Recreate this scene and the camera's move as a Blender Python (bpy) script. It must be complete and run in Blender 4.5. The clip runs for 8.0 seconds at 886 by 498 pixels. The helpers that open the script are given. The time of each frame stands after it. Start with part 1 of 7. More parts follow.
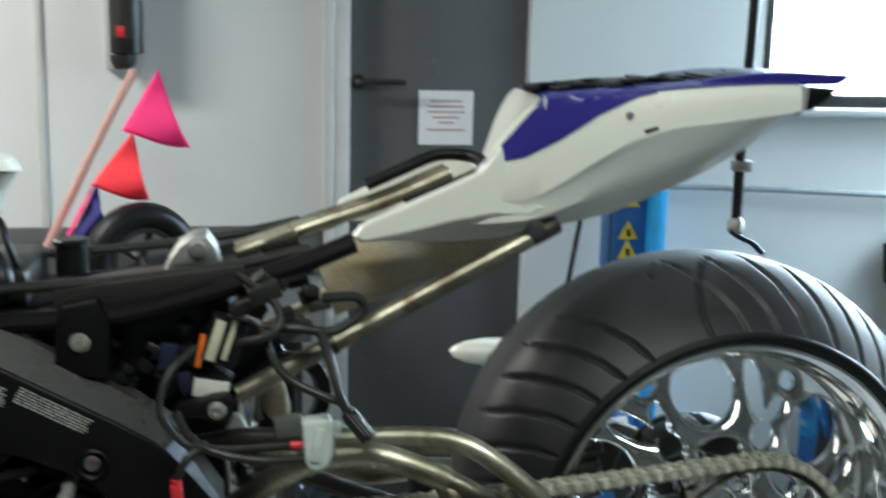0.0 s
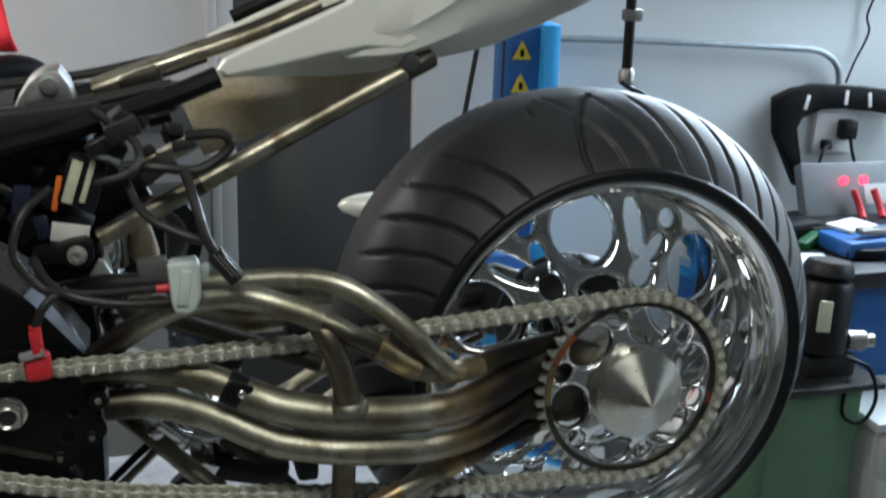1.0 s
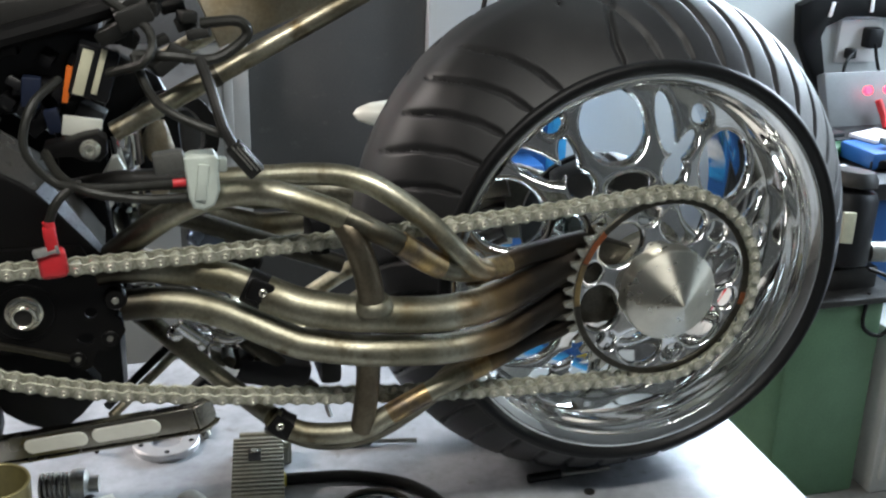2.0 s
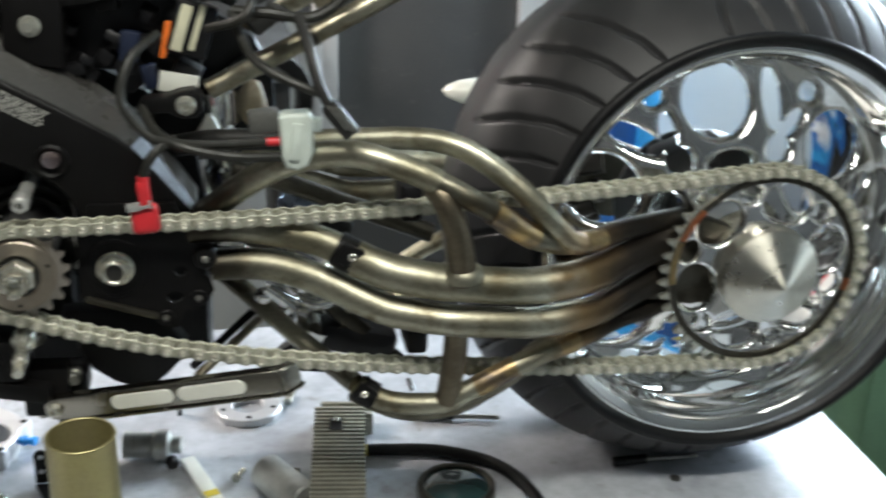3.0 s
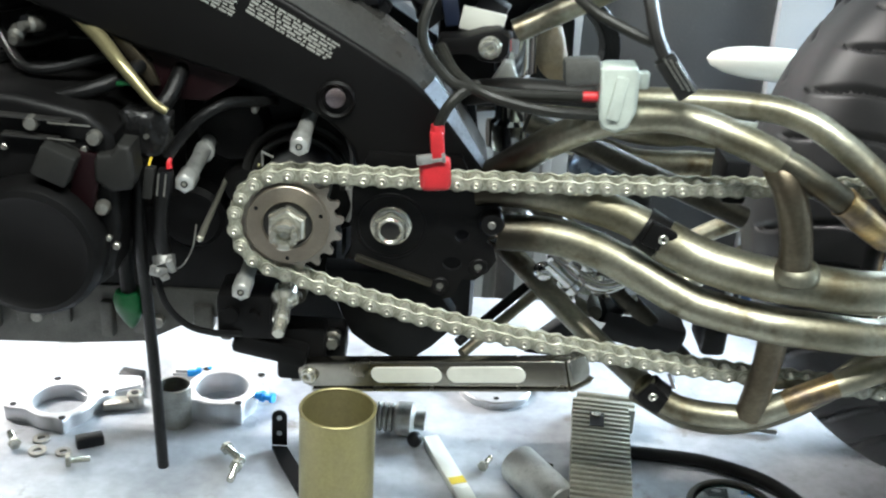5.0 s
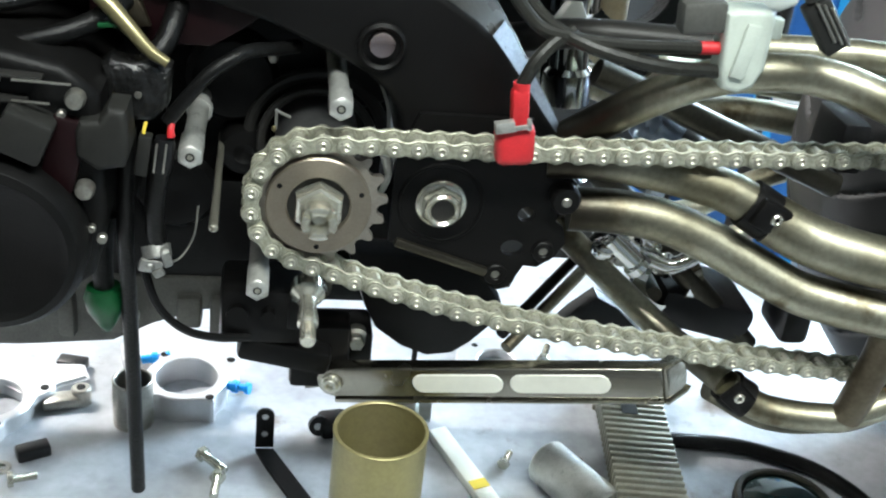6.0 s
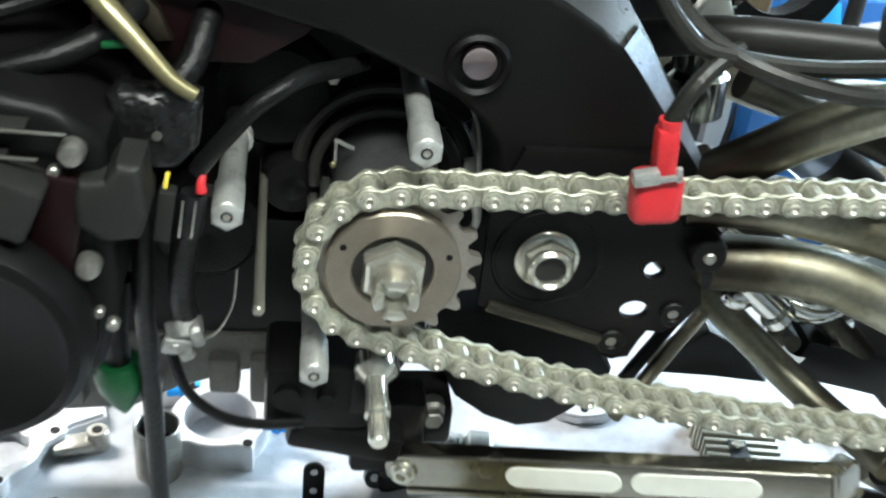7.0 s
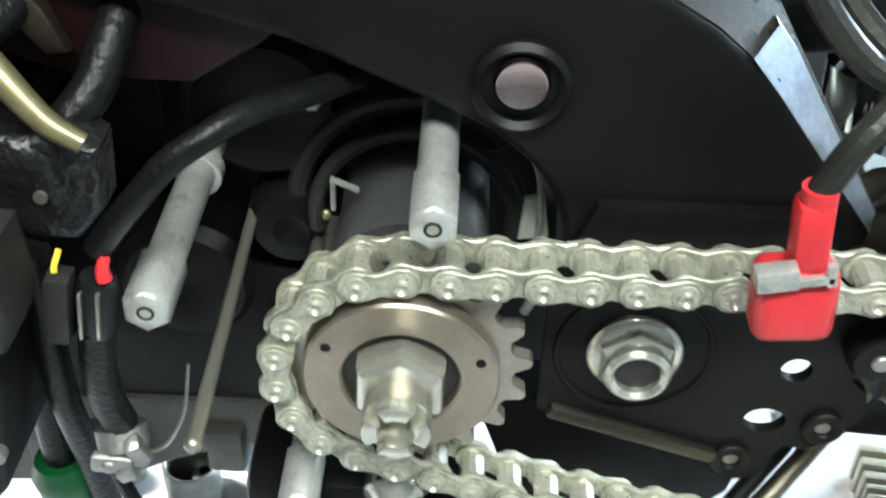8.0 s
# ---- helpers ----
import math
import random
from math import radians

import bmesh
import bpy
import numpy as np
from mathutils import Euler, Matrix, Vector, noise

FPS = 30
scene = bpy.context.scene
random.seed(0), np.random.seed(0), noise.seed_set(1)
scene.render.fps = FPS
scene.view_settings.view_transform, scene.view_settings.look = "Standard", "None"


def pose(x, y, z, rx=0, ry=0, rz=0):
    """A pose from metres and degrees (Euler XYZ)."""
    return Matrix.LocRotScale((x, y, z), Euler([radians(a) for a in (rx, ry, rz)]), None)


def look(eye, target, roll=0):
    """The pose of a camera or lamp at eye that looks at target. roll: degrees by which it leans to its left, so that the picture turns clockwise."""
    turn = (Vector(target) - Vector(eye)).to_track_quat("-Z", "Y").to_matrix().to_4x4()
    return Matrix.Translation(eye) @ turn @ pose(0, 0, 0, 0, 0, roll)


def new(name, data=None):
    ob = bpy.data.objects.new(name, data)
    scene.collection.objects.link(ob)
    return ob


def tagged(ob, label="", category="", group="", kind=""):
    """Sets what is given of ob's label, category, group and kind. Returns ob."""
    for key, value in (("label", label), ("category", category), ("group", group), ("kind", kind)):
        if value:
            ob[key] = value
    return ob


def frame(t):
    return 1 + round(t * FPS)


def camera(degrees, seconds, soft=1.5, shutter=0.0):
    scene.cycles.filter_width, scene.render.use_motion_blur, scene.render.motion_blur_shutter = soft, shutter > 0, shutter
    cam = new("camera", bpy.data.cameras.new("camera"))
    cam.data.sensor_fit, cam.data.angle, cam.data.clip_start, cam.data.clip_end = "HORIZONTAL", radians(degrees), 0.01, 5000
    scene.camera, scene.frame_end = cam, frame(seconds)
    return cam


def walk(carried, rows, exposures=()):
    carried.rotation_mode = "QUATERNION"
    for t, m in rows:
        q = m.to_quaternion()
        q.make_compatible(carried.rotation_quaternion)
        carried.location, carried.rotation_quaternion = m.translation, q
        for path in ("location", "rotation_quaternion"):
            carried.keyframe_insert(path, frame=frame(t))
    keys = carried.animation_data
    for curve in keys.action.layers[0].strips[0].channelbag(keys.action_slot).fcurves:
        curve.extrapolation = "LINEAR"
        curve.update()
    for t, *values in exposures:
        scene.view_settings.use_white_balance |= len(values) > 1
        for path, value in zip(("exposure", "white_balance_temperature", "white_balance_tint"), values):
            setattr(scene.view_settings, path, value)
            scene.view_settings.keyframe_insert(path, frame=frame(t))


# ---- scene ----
cam = camera(42.5, 8.0, soft=2.1, shutter=0.55)
PATH = [
    (0, (0.090, -1.170, 1.655), (0.461, 0.753, 1.282), 1.4),
    (0.5, (0.116, -1.166, 1.633), (0.614, 0.713, 1.163), 1.7),
    (1, (0.127, -1.145, 1.616), (0.66, 0.688, 1.019), 1.9),
    (1.5, (0.127, -1.125, 1.595), (0.652, 0.684, 0.923), 1.7),
    (1.7, (0.125, -1.117, 1.589), (0.64, 0.683, 0.886), 1.6),
    (2.8, (0.115, -1.097, 1.546), (0.554, 0.706, 0.801), 2.1),
    (3, (0.112, -1.09, 1.548), (0.483, 0.726, 0.797), 2.1),
    (3.5, (0.078, -1.072, 1.541), (0.302, 0.771, 0.796), 1.9),
    (4, (0.065, -1.049, 1.537), (0.156, 0.803, 0.788), 1.5),
    (4.5, (0.059, -1.017, 1.527), (0.077, 0.832, 0.764), 2.0),
    (4.7, (0.053, -0.991, 1.513), (0.057, 0.847, 0.725), 2.9),
    (5.8, (-0.095, -0.757, 1.453), (0.155, 1.005, 0.541), 6.2),
    (6, (-0.118, -0.729, 1.448), (0.181, 1.01, 0.505), 6.8),
    (6.25, (-0.135, -0.701, 1.440), (0.199, 1.025, 0.486), 7.3),
    (6.5, (-0.14, -0.664, 1.434), (0.155, 1.056, 0.456), 7.7),
    (6.75, (-0.140, -0.603, 1.433), (0.092, 1.105, 0.417), 7.1),
    (7, (-0.14, -0.526, 1.43), (0.124, 1.144, 0.362), 6.5),
    (7.25, (-0.125, -0.448, 1.417), (0.120, 1.178, 0.278), 5.6),
    (7.5, (-0.099, -0.384, 1.4), (0.048, 1.209, 0.201), 4.8),
    (8, (-0.068, -0.329, 1.39), (-0.096, 1.251, 0.163), 1.9),
]
walk(cam, [(t, look(eye, target, roll)) for t, eye, target, roll in PATH],
     [(0, -0.10, 6300, 9), (0.5, -0.32, 6350, 14), (1.0, -0.44, 6400, 16), (1.7, -0.02, 6600, 18), (2.8, 0.37, 6700, 16), (3.5, 0.65, 6600, 14), (4.5, 1.0, 6400, 13), (6.0, 1.12, 6300, 11), (7.0, 1.26, 6300, 10), (8.0, 1.53, 6250, 10)])

# ---- daylight and lamps ----
FLOOR, CEIL, WALL_Y, TABLE = -0.36, 2.69, 2.30, 0.75
world = bpy.data.worlds.new("sky")
scene.world = world
world.use_nodes = True
wn = world.node_tree.nodes
sky = wn.new("ShaderNodeTexSky")
sky.sky_type, sky.sun_disc = "NISHITA", False
sky.sun_elevation, sky.sun_rotation = radians(40), radians(60)
wn["Background"].inputs[1].default_value = 0.12
world.node_tree.links.new(sky.outputs[0], wn["Background"].inputs[0])


def area_lamp(name, eye, target, sx, sy, watts, colour):
    la = bpy.data.lights.new(name, "AREA")
    la.shape, la.size, la.size_y, la.energy, la.color = "RECTANGLE", sx, sy, watts, colour
    ob = new(name, la)
    ob.matrix_world = look(eye, target)
    return ob


# daylight lamps, and two assumed overhead lamps, unseen, under the ceiling
area_lamp("window_daylight", (2.80, 2.20, 1.99), (0.9, 0.0, 0.9), 1.9, 1.0, 205, (0.68, 0.88, 1.0))
# added side light from an unseen opening, bluish on wall and tyre
area_lamp("assumed_side_daylight", (4.46, 0.75, 1.65), (0.8, 0.9, 0.9), 1.9, 1.3, 42, (0.66, 0.87, 1.0))
area_lamp("assumed_front_light", (0.15, -0.95, 2.60), (0.15, -0.93, 0.0), 1.5, 0.18, 31, (0.95, 1.0, 0.92))
area_lamp("assumed_back_light", (-1.75, 1.30, 2.64), (-1.75, 1.29, 0.0), 1.4, 0.18, 94, (1.0, 0.97, 0.90))


# ---- materials ----
def M(name, col, rough=0.5, metal=0.0, var=0.18, scale=14.0, fine=160.0, bump=0.05, col2=None, spread=(0.35, 0.7),
      rvar=0.12, coat=0.0, emit=0.0, glass=0.0, stretch=(1, 1, 1), spec=0.5):
    """A surface with two scales of noise in colour, gloss and relief."""
    m = bpy.data.materials.new(name)
    m.use_nodes = True
    nt = m.node_tree
    b = nt.nodes["Principled BSDF"]
    L = nt.links.new
    tc = nt.nodes.new("ShaderNodeTexCoord")
    mp = nt.nodes.new("ShaderNodeMapping")
    mp.inputs["Scale"].default_value = stretch
    L(tc.outputs["Object"], mp.inputs[0])
    big, small = nt.nodes.new("ShaderNodeTexNoise"), nt.nodes.new("ShaderNodeTexNoise")
    for nd, sc in ((big, scale), (small, fine)):
        nd.inputs["Scale"].default_value = sc
        nd.inputs["Detail"].default_value = 5
        L(mp.outputs[0], nd.inputs["Vector"])
    ramp = nt.nodes.new("ShaderNodeValToRGB")
    ramp.color_ramp.elements[0].position, ramp.color_ramp.elements[1].position = spread
    dark = tuple(c * (1 - var) for c in col) if col2 is None else col2
    ramp.color_ramp.elements[0].color = (*col, 1)
    ramp.color_ramp.elements[1].color = (*dark, 1)
    L(big.outputs["Fac"], ramp.inputs[0])
    mix = nt.nodes.new("ShaderNodeMix")
    mix.data_type, mix.blend_type = "RGBA", "OVERLAY"
    mix.inputs["Factor"].default_value = min(1.0, var)
    L(ramp.outputs[0], mix.inputs["A"])
    L(small.outputs["Fac"], mix.inputs["B"])
    L(mix.outputs["Result"], b.inputs["Base Color"])
    rr = nt.nodes.new("ShaderNodeMapRange")
    rr.inputs["To Min"].default_value, rr.inputs["To Max"].default_value = max(0.02, rough - rvar), min(1, rough + rvar)
    L(big.outputs["Fac"], rr.inputs["Value"])
    L(rr.outputs[0], b.inputs["Roughness"])
    b.inputs["Metallic"].default_value = metal
    b.inputs["Specular IOR Level"].default_value = spec
    b.inputs["Coat Weight"].default_value = coat
    b.inputs["Coat Roughness"].default_value = 0.08
    b.inputs["Transmission Weight"].default_value = glass
    if emit:
        b.inputs["Emission Color"].default_value = (*col, 1)
        b.inputs["Emission Strength"].default_value = emit
    if bump:
        bp = nt.nodes.new("ShaderNodeBump")
        bp.inputs["Strength"].default_value = bump
        bp.inputs["Distance"].default_value = 0.004
        L(small.outputs["Fac"], bp.inputs["Height"])
        L(bp.outputs[0], b.inputs["Normal"])
    return m


BLACK = M("satin_black_frame_paint", (0.0055, 0.0052, 0.0052), 0.44, 0.0, 0.25, 20, 500, 0.04, spec=0.18)
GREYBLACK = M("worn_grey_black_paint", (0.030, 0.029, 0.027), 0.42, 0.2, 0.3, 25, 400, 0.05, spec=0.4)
ENGINE = M("engine_crinkle_black", (0.0058, 0.0056, 0.0056), 0.40, 0.0, 0.35, 30, 700, 0.12, spec=0.16)
SUMPM = M("dull_grey_cast_sump", (0.13, 0.127, 0.115), 0.5, 0.5, 0.3, 40, 500, 0.2)
CAST = M("cast_alloy", (0.42, 0.42, 0.40), 0.42, 0.85, 0.3, 40, 500, 0.2)
TUBE = M("raw_bronzed_steel_tube", (0.52, 0.485, 0.375), 0.37, 1.0, 0.35, 9, 240, 0.05, col2=(0.15, 0.130, 0.088), spread=(0.39, 0.64), rvar=0.16)
ARM = M("bronzed_swingarm_tube", (0.465, 0.448, 0.352), 0.44, 1.0, 0.35, 9, 240, 0.05, col2=(0.180, 0.166, 0.115), spread=(0.39, 0.64), rvar=0.16)
HEAT = M("heat_tinted_weld_steel", (0.48, 0.335, 0.15), 0.36, 1.0, 0.4, 40, 300, 0.05, col2=(0.12, 0.10, 0.09))
DARKTUBE = M("plain_dark_steel", (0.085, 0.078, 0.062), 0.4, 0.9, 0.35, 30, 300, 0.06)
CHAIN = M("greasy_nickel_chain_steel", (0.47, 0.47, 0.375), 0.36, 0.4, 0.4, 170, 900, 0.06, col2=(0.19, 0.19, 0.145))
SHOULDER = M("grey_chamfer_paint", (0.060, 0.058, 0.053), 0.30, 0.2, 0.45, 12, 300, 0.05, spec=1.0, rvar=0.16)
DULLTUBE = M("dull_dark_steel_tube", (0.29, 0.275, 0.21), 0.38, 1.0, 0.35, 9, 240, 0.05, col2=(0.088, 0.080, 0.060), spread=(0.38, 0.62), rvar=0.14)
STRUT = M("brown_tinted_strut_steel", (0.185, 0.158, 0.112), 0.42, 1.0, 0.35, 16, 260, 0.05, col2=(0.09, 0.07, 0.05))
CHAINPIN = M("dull_chain_pin", (0.58, 0.57, 0.48), 0.30, 0.6, 0.2, 300, 900, 0.0)
SPROCKET = M("grey_brown_sprocket_steel", (0.42, 0.385, 0.335), 0.33, 0.75, 0.2, 60, 600, 0.05)
SHAFT = M("bright_zinc_steel", (0.62, 0.61, 0.53), 0.21, 0.8, 0.2, 120, 700, 0.03)
ALU = M("bright_turned_aluminium", (0.56, 0.565, 0.535), 0.33, 0.6, 0.28, 60, 700, 0.03)
BRUSHED = M("spun_aluminium_cone", (0.62, 0.60, 0.52), 0.30, 1.0, 0.12, 60, 500, 0.02)
CHROME = M("polished_chrome", (0.74, 0.74, 0.72), 0.06, 1.0, 0.05, 30, 200, 0.0, rvar=0.03)
STEEL = M("dull_steel", (0.40, 0.39, 0.35), 0.36, 0.85, 0.3, 60, 500, 0.08)
LEVER = M("smoked_polished_lever", (0.36, 0.34, 0.29), 0.24, 1.0, 0.2, 40, 400, 0.02)
# pink tint stands in for something red mirrored in the cap
CAPRED = M("red_reflection_tint", (0.44, 0.35, 0.35), 0.2, 1.0, 0.15, 60, 400, 0.02)
SLOT = M("bright_milled_slot", (0.88, 0.88, 0.78), 0.4, 0.25, 0.1, 60, 500, 0.0)
BRASS = M("dull_yellow_anodised_tube", (0.36, 0.32, 0.145), 0.36, 0.55, 0.2, 30, 300, 0.03, col2=(0.33, 0.29, 0.15))
SIDEWALL = M("black_sidewall_rubber", (0.006, 0.006, 0.0065), 0.42, 0.0, 0.3, 20, 500, 0.05, spec=0.25)
RUBBER = M("tyre_rubber", (0.0115, 0.0113, 0.012), 0.45, 0.0, 0.3, 12, 600, 0.06, col2=(0.022, 0.0215, 0.022), spec=0.42)
HOSE = M("black_rubber_hose", (0.0055, 0.0055, 0.0055), 0.34, 0.0, 0.4, 60, 420, 0.22, spec=0.24)
PLASTIC = M("black_plastic", (0.008, 0.008, 0.009), 0.38, 0.0, 0.2, 40, 600, 0.04, spec=0.3)
GREYPLASTIC = M("grey_connector_plastic", (0.017, 0.017, 0.0155), 0.55, 0.0, 0.2, 60, 500, 0.04, spec=0.3)
CABLEM = M("dusty_grey_black_cable", (0.020, 0.020, 0.0165), 0.42, 0.0, 0.35, 60, 400, 0.15, spec=0.35)
MIDGREY = M("mid_grey_connector_plastic", (0.085, 0.085, 0.078), 0.5, 0.0, 0.2, 60, 500, 0.04)
MILKY = M("milky_white_connector_plastic", (0.56, 0.62, 0.56), 0.42, 0.0, 0.12, 70, 500, 0.03)
RED = M("red_rubber_cap", (0.62, 0.028, 0.035), 0.38, 0.0, 0.2, 60, 600, 0.03)
REDDARK = M("dark_red_cover", (0.011, 0.0032, 0.0042), 0.42, 0.0, 0.3, 40, 400, 0.05, spec=0.2)
ORANGE = M("orange_fuse_plastic", (0.75, 0.16, 0.02), 0.4, 0.0, 0.15, 60, 500, 0.0)
CREAM = M("cream_plastic", (0.60, 0.58, 0.42), 0.4, 0.0, 0.12, 60, 500, 0.02)
YELLOW = M("yellow_plastic", (0.68, 0.52, 0.05), 0.4, 0.0, 0.1, 60, 500, 0.0)
GREEN = M("green_plastic_cap", (0.006, 0.095, 0.028), 0.4, 0.0, 0.2, 60, 500, 0.0)
BLUEPLUG = M("bright_blue_plug", (0.005, 0.36, 0.95), 0.4, 0.0, 0.15, 60, 500, 0.0)
PEARL = M("pearl_white_paint", (0.82, 0.82, 0.73), 0.30, 0.1, 0.06, 6, 900, 0.0, coat=0.6)
PURPLE = M("purple_blue_paint", (0.026, 0.020, 0.20), 0.34, 0.0, 0.25, 10, 900, 0.0, spec=0.35, coat=0.3)
PRINT = M("pale_sticker_print", (0.34, 0.34, 0.31), 0.6, 0.0, 0.1, 80, 500, 0.0)
TABLEMAT = M("scuffed_grey_table_paint", (0.41, 0.43, 0.46), 0.34, 0.0, 0.30, 9, 70, 0.06, col2=(0.23, 0.242, 0.265), spread=(0.46, 0.78), rvar=0.16)
BACKW = M("dim_grey_wall_paint", (0.10, 0.10, 0.098), 0.6, 0.0, 0.2, 2, 90, 0.04)
WALLW = M("white_wall_panel", (0.66, 0.685, 0.68), 0.5, 0.0, 0.07, 3, 120, 0.03)
DOORM = M("dark_grey_door_paint", (0.088, 0.088, 0.088), 0.55, 0.0, 0.15, 4, 150, 0.04)
FRAMEW = M("off_white_door_frame", (0.55, 0.545, 0.53), 0.5, 0.0, 0.1, 8, 200, 0.03)
RESV = M("highlight_blue_end", (0.34, 0.40, 0.52), 0.25, 0.6, 0.15, 40, 400, 0.02)
HOUSING = M("dark_machined_housing", (0.10, 0.10, 0.10), 0.4, 0.5, 0.25, 30, 300, 0.04)
ROD = M("plain_steel_rod", (0.34, 0.325, 0.27), 0.3, 0.75, 0.05, 20, 200, 0.0, rvar=0.05)
CONCRETE = M("stained_concrete", (0.22, 0.215, 0.20), 0.7, 0.0, 0.3, 3, 60, 0.15)
CEILM = M("grey_ceiling", (0.26, 0.26, 0.25), 0.8, 0.0, 0.08, 3, 80, 0.05)
PAPER = M("white_paper", (0.78, 0.76, 0.75), 0.7, 0.0, 0.04, 20, 200, 0.0)
INK = M("faded_red_print", (0.50, 0.32, 0.30), 0.7, 0.0, 0.1, 40, 200, 0.0)
LIFTBLUE = M("blue_lift_paint", (0.02, 0.12, 0.36), 0.42, 0.0, 0.2, 8, 200, 0.03)
LIFTCYAN = M("light_blue_lift_paint", (0.03, 0.36, 0.75), 0.42, 0.0, 0.15, 8, 200, 0.03)
CONDUIT = M("galvanised_conduit", (0.36, 0.40, 0.42), 0.45, 0.7, 0.2, 30, 300, 0.05)
GREENM = M("green_machine_paint", (0.10, 0.20, 0.11), 0.5, 0.0, 0.2, 8, 150, 0.05)
CABW = M("grey_white_cabinet", (0.50, 0.52, 0.50), 0.5, 0.0, 0.12, 8, 150, 0.04)
BENCHTOP = M("black_bench_top", (0.02, 0.02, 0.022), 0.45, 0.0, 0.3, 10, 200, 0.05)
PINKF = M("fluorescent_pink_cloth", (0.98, 0.03, 0.22), 0.7, 0.0, 0.08, 12, 300, 0.05)
ORANGEF = M("fluorescent_orange_red_cloth", (0.98, 0.035, 0.055), 0.7, 0.0, 0.08, 12, 300, 0.05)
NAVYF = M("navy_cloth", (0.015, 0.012, 0.16), 0.7, 0.0, 0.1, 12, 300, 0.05)
POLE = M("pink_tinted_fibreglass_pole", (0.62, 0.36, 0.30), 0.4, 0.0, 0.15, 20, 300, 0.0)
LEDRED = M("red_indicator", (1.0, 0.02, 0.05), 0.4, 0.0, 0.0, 20, 200, 0.0, emit=6.0)
GLASSM = M("clear_pane", (0.9, 0.95, 1.0), 0.03, 0.0, 0.0, 10, 100, 0.0, glass=1.0)
SKYCARD = M("bright_outdoor_haze", (0.93, 0.97, 1.0), 0.9, 0.0, 0.0, 2, 20, 0.0, emit=6.0)


def end_tones(m, spans):
    """Brown temper colour and darker tones that set in along the tube; spans give x where they begin and are full."""
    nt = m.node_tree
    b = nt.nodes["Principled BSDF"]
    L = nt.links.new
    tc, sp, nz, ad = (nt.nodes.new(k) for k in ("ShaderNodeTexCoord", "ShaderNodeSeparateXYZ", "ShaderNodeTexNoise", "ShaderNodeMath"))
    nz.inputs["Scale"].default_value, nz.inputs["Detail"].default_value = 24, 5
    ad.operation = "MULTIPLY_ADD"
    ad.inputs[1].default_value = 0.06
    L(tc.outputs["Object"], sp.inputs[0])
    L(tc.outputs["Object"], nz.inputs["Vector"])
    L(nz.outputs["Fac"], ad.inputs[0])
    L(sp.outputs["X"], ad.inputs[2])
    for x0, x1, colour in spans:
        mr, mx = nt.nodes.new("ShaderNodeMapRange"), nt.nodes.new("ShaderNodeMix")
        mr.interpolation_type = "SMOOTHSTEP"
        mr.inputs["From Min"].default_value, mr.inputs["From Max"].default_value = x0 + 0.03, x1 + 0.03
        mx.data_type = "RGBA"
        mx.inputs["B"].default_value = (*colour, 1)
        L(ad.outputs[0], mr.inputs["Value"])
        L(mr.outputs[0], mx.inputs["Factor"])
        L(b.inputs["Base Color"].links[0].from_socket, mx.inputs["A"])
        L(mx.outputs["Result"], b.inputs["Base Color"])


def scuffs(m, colour, low, high, size):
    """Small dark marks over a paint."""
    nt = m.node_tree
    b = nt.nodes["Principled BSDF"]
    old = b.inputs["Base Color"].links[0].from_socket
    tc, nz, rp, mx = (nt.nodes.new(k) for k in ("ShaderNodeTexCoord", "ShaderNodeTexNoise", "ShaderNodeValToRGB", "ShaderNodeMix"))
    nz.inputs["Scale"].default_value, nz.inputs["Detail"].default_value, nz.inputs["Roughness"].default_value = size, 6, 0.62
    rp.color_ramp.elements[0].position, rp.color_ramp.elements[1].position = low, high
    mx.data_type = "RGBA"
    mx.inputs["B"].default_value = (*colour, 1)
    nt.links.new(tc.outputs["Object"], nz.inputs["Vector"])
    nt.links.new(nz.outputs["Fac"], rp.inputs[0])
    nt.links.new(rp.outputs[0], mx.inputs["Factor"])
    nt.links.new(old, mx.inputs["A"])
    nt.links.new(mx.outputs["Result"], b.inputs["Base Color"])


scuffs(TABLEMAT, (0.20, 0.19, 0.17), 0.60, 0.74, 22)
scuffs(DULLTUBE, (0.11, 0.085, 0.05), 0.54, 0.70, 26)
scuffs(TUBE, (0.13, 0.095, 0.050), 0.54, 0.70, 26)
scuffs(ARM, (0.13, 0.105, 0.062), 0.54, 0.70, 26)
# brown then near-black towards the axle, and dark again towards the frame
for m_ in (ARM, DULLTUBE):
    end_tones(m_, ((0.425, 0.475, (0.26, 0.17, 0.085)), (0.455, 0.530, (0.040, 0.034, 0.029)), (0.165, 0.095, (0.050, 0.044, 0.034))))
scuffs(CHAIN, (0.10, 0.10, 0.075), 0.60, 0.75, 260)
scuffs(ALU, (0.24, 0.24, 0.22), 0.58, 0.78, 120)
scuffs(DOORM, (0.13, 0.13, 0.13), 0.62, 0.80, 18)


# ---- mesh helpers ----
def radial_sheen(m, amount):
    """Spun-metal highlights that fan out from the wheel's axle."""
    nt = m.node_tree
    tg = nt.nodes.new("ShaderNodeTangent")
    tg.direction_type, tg.axis = "RADIAL", "Y"
    b = nt.nodes["Principled BSDF"]
    b.inputs["Anisotropic"].default_value = amount
    b.inputs["Anisotropic Rotation"].default_value = 0.25
    nt.links.new(tg.outputs[0], b.inputs["Tangent"])


radial_sheen(BRUSHED, 0.75)
WASHER = M("turned_brown_steel_washer", (0.41, 0.355, 0.285), 0.36, 0.9, 0.15, 60, 500, 0.02)
radial_sheen(WASHER, 0.7)


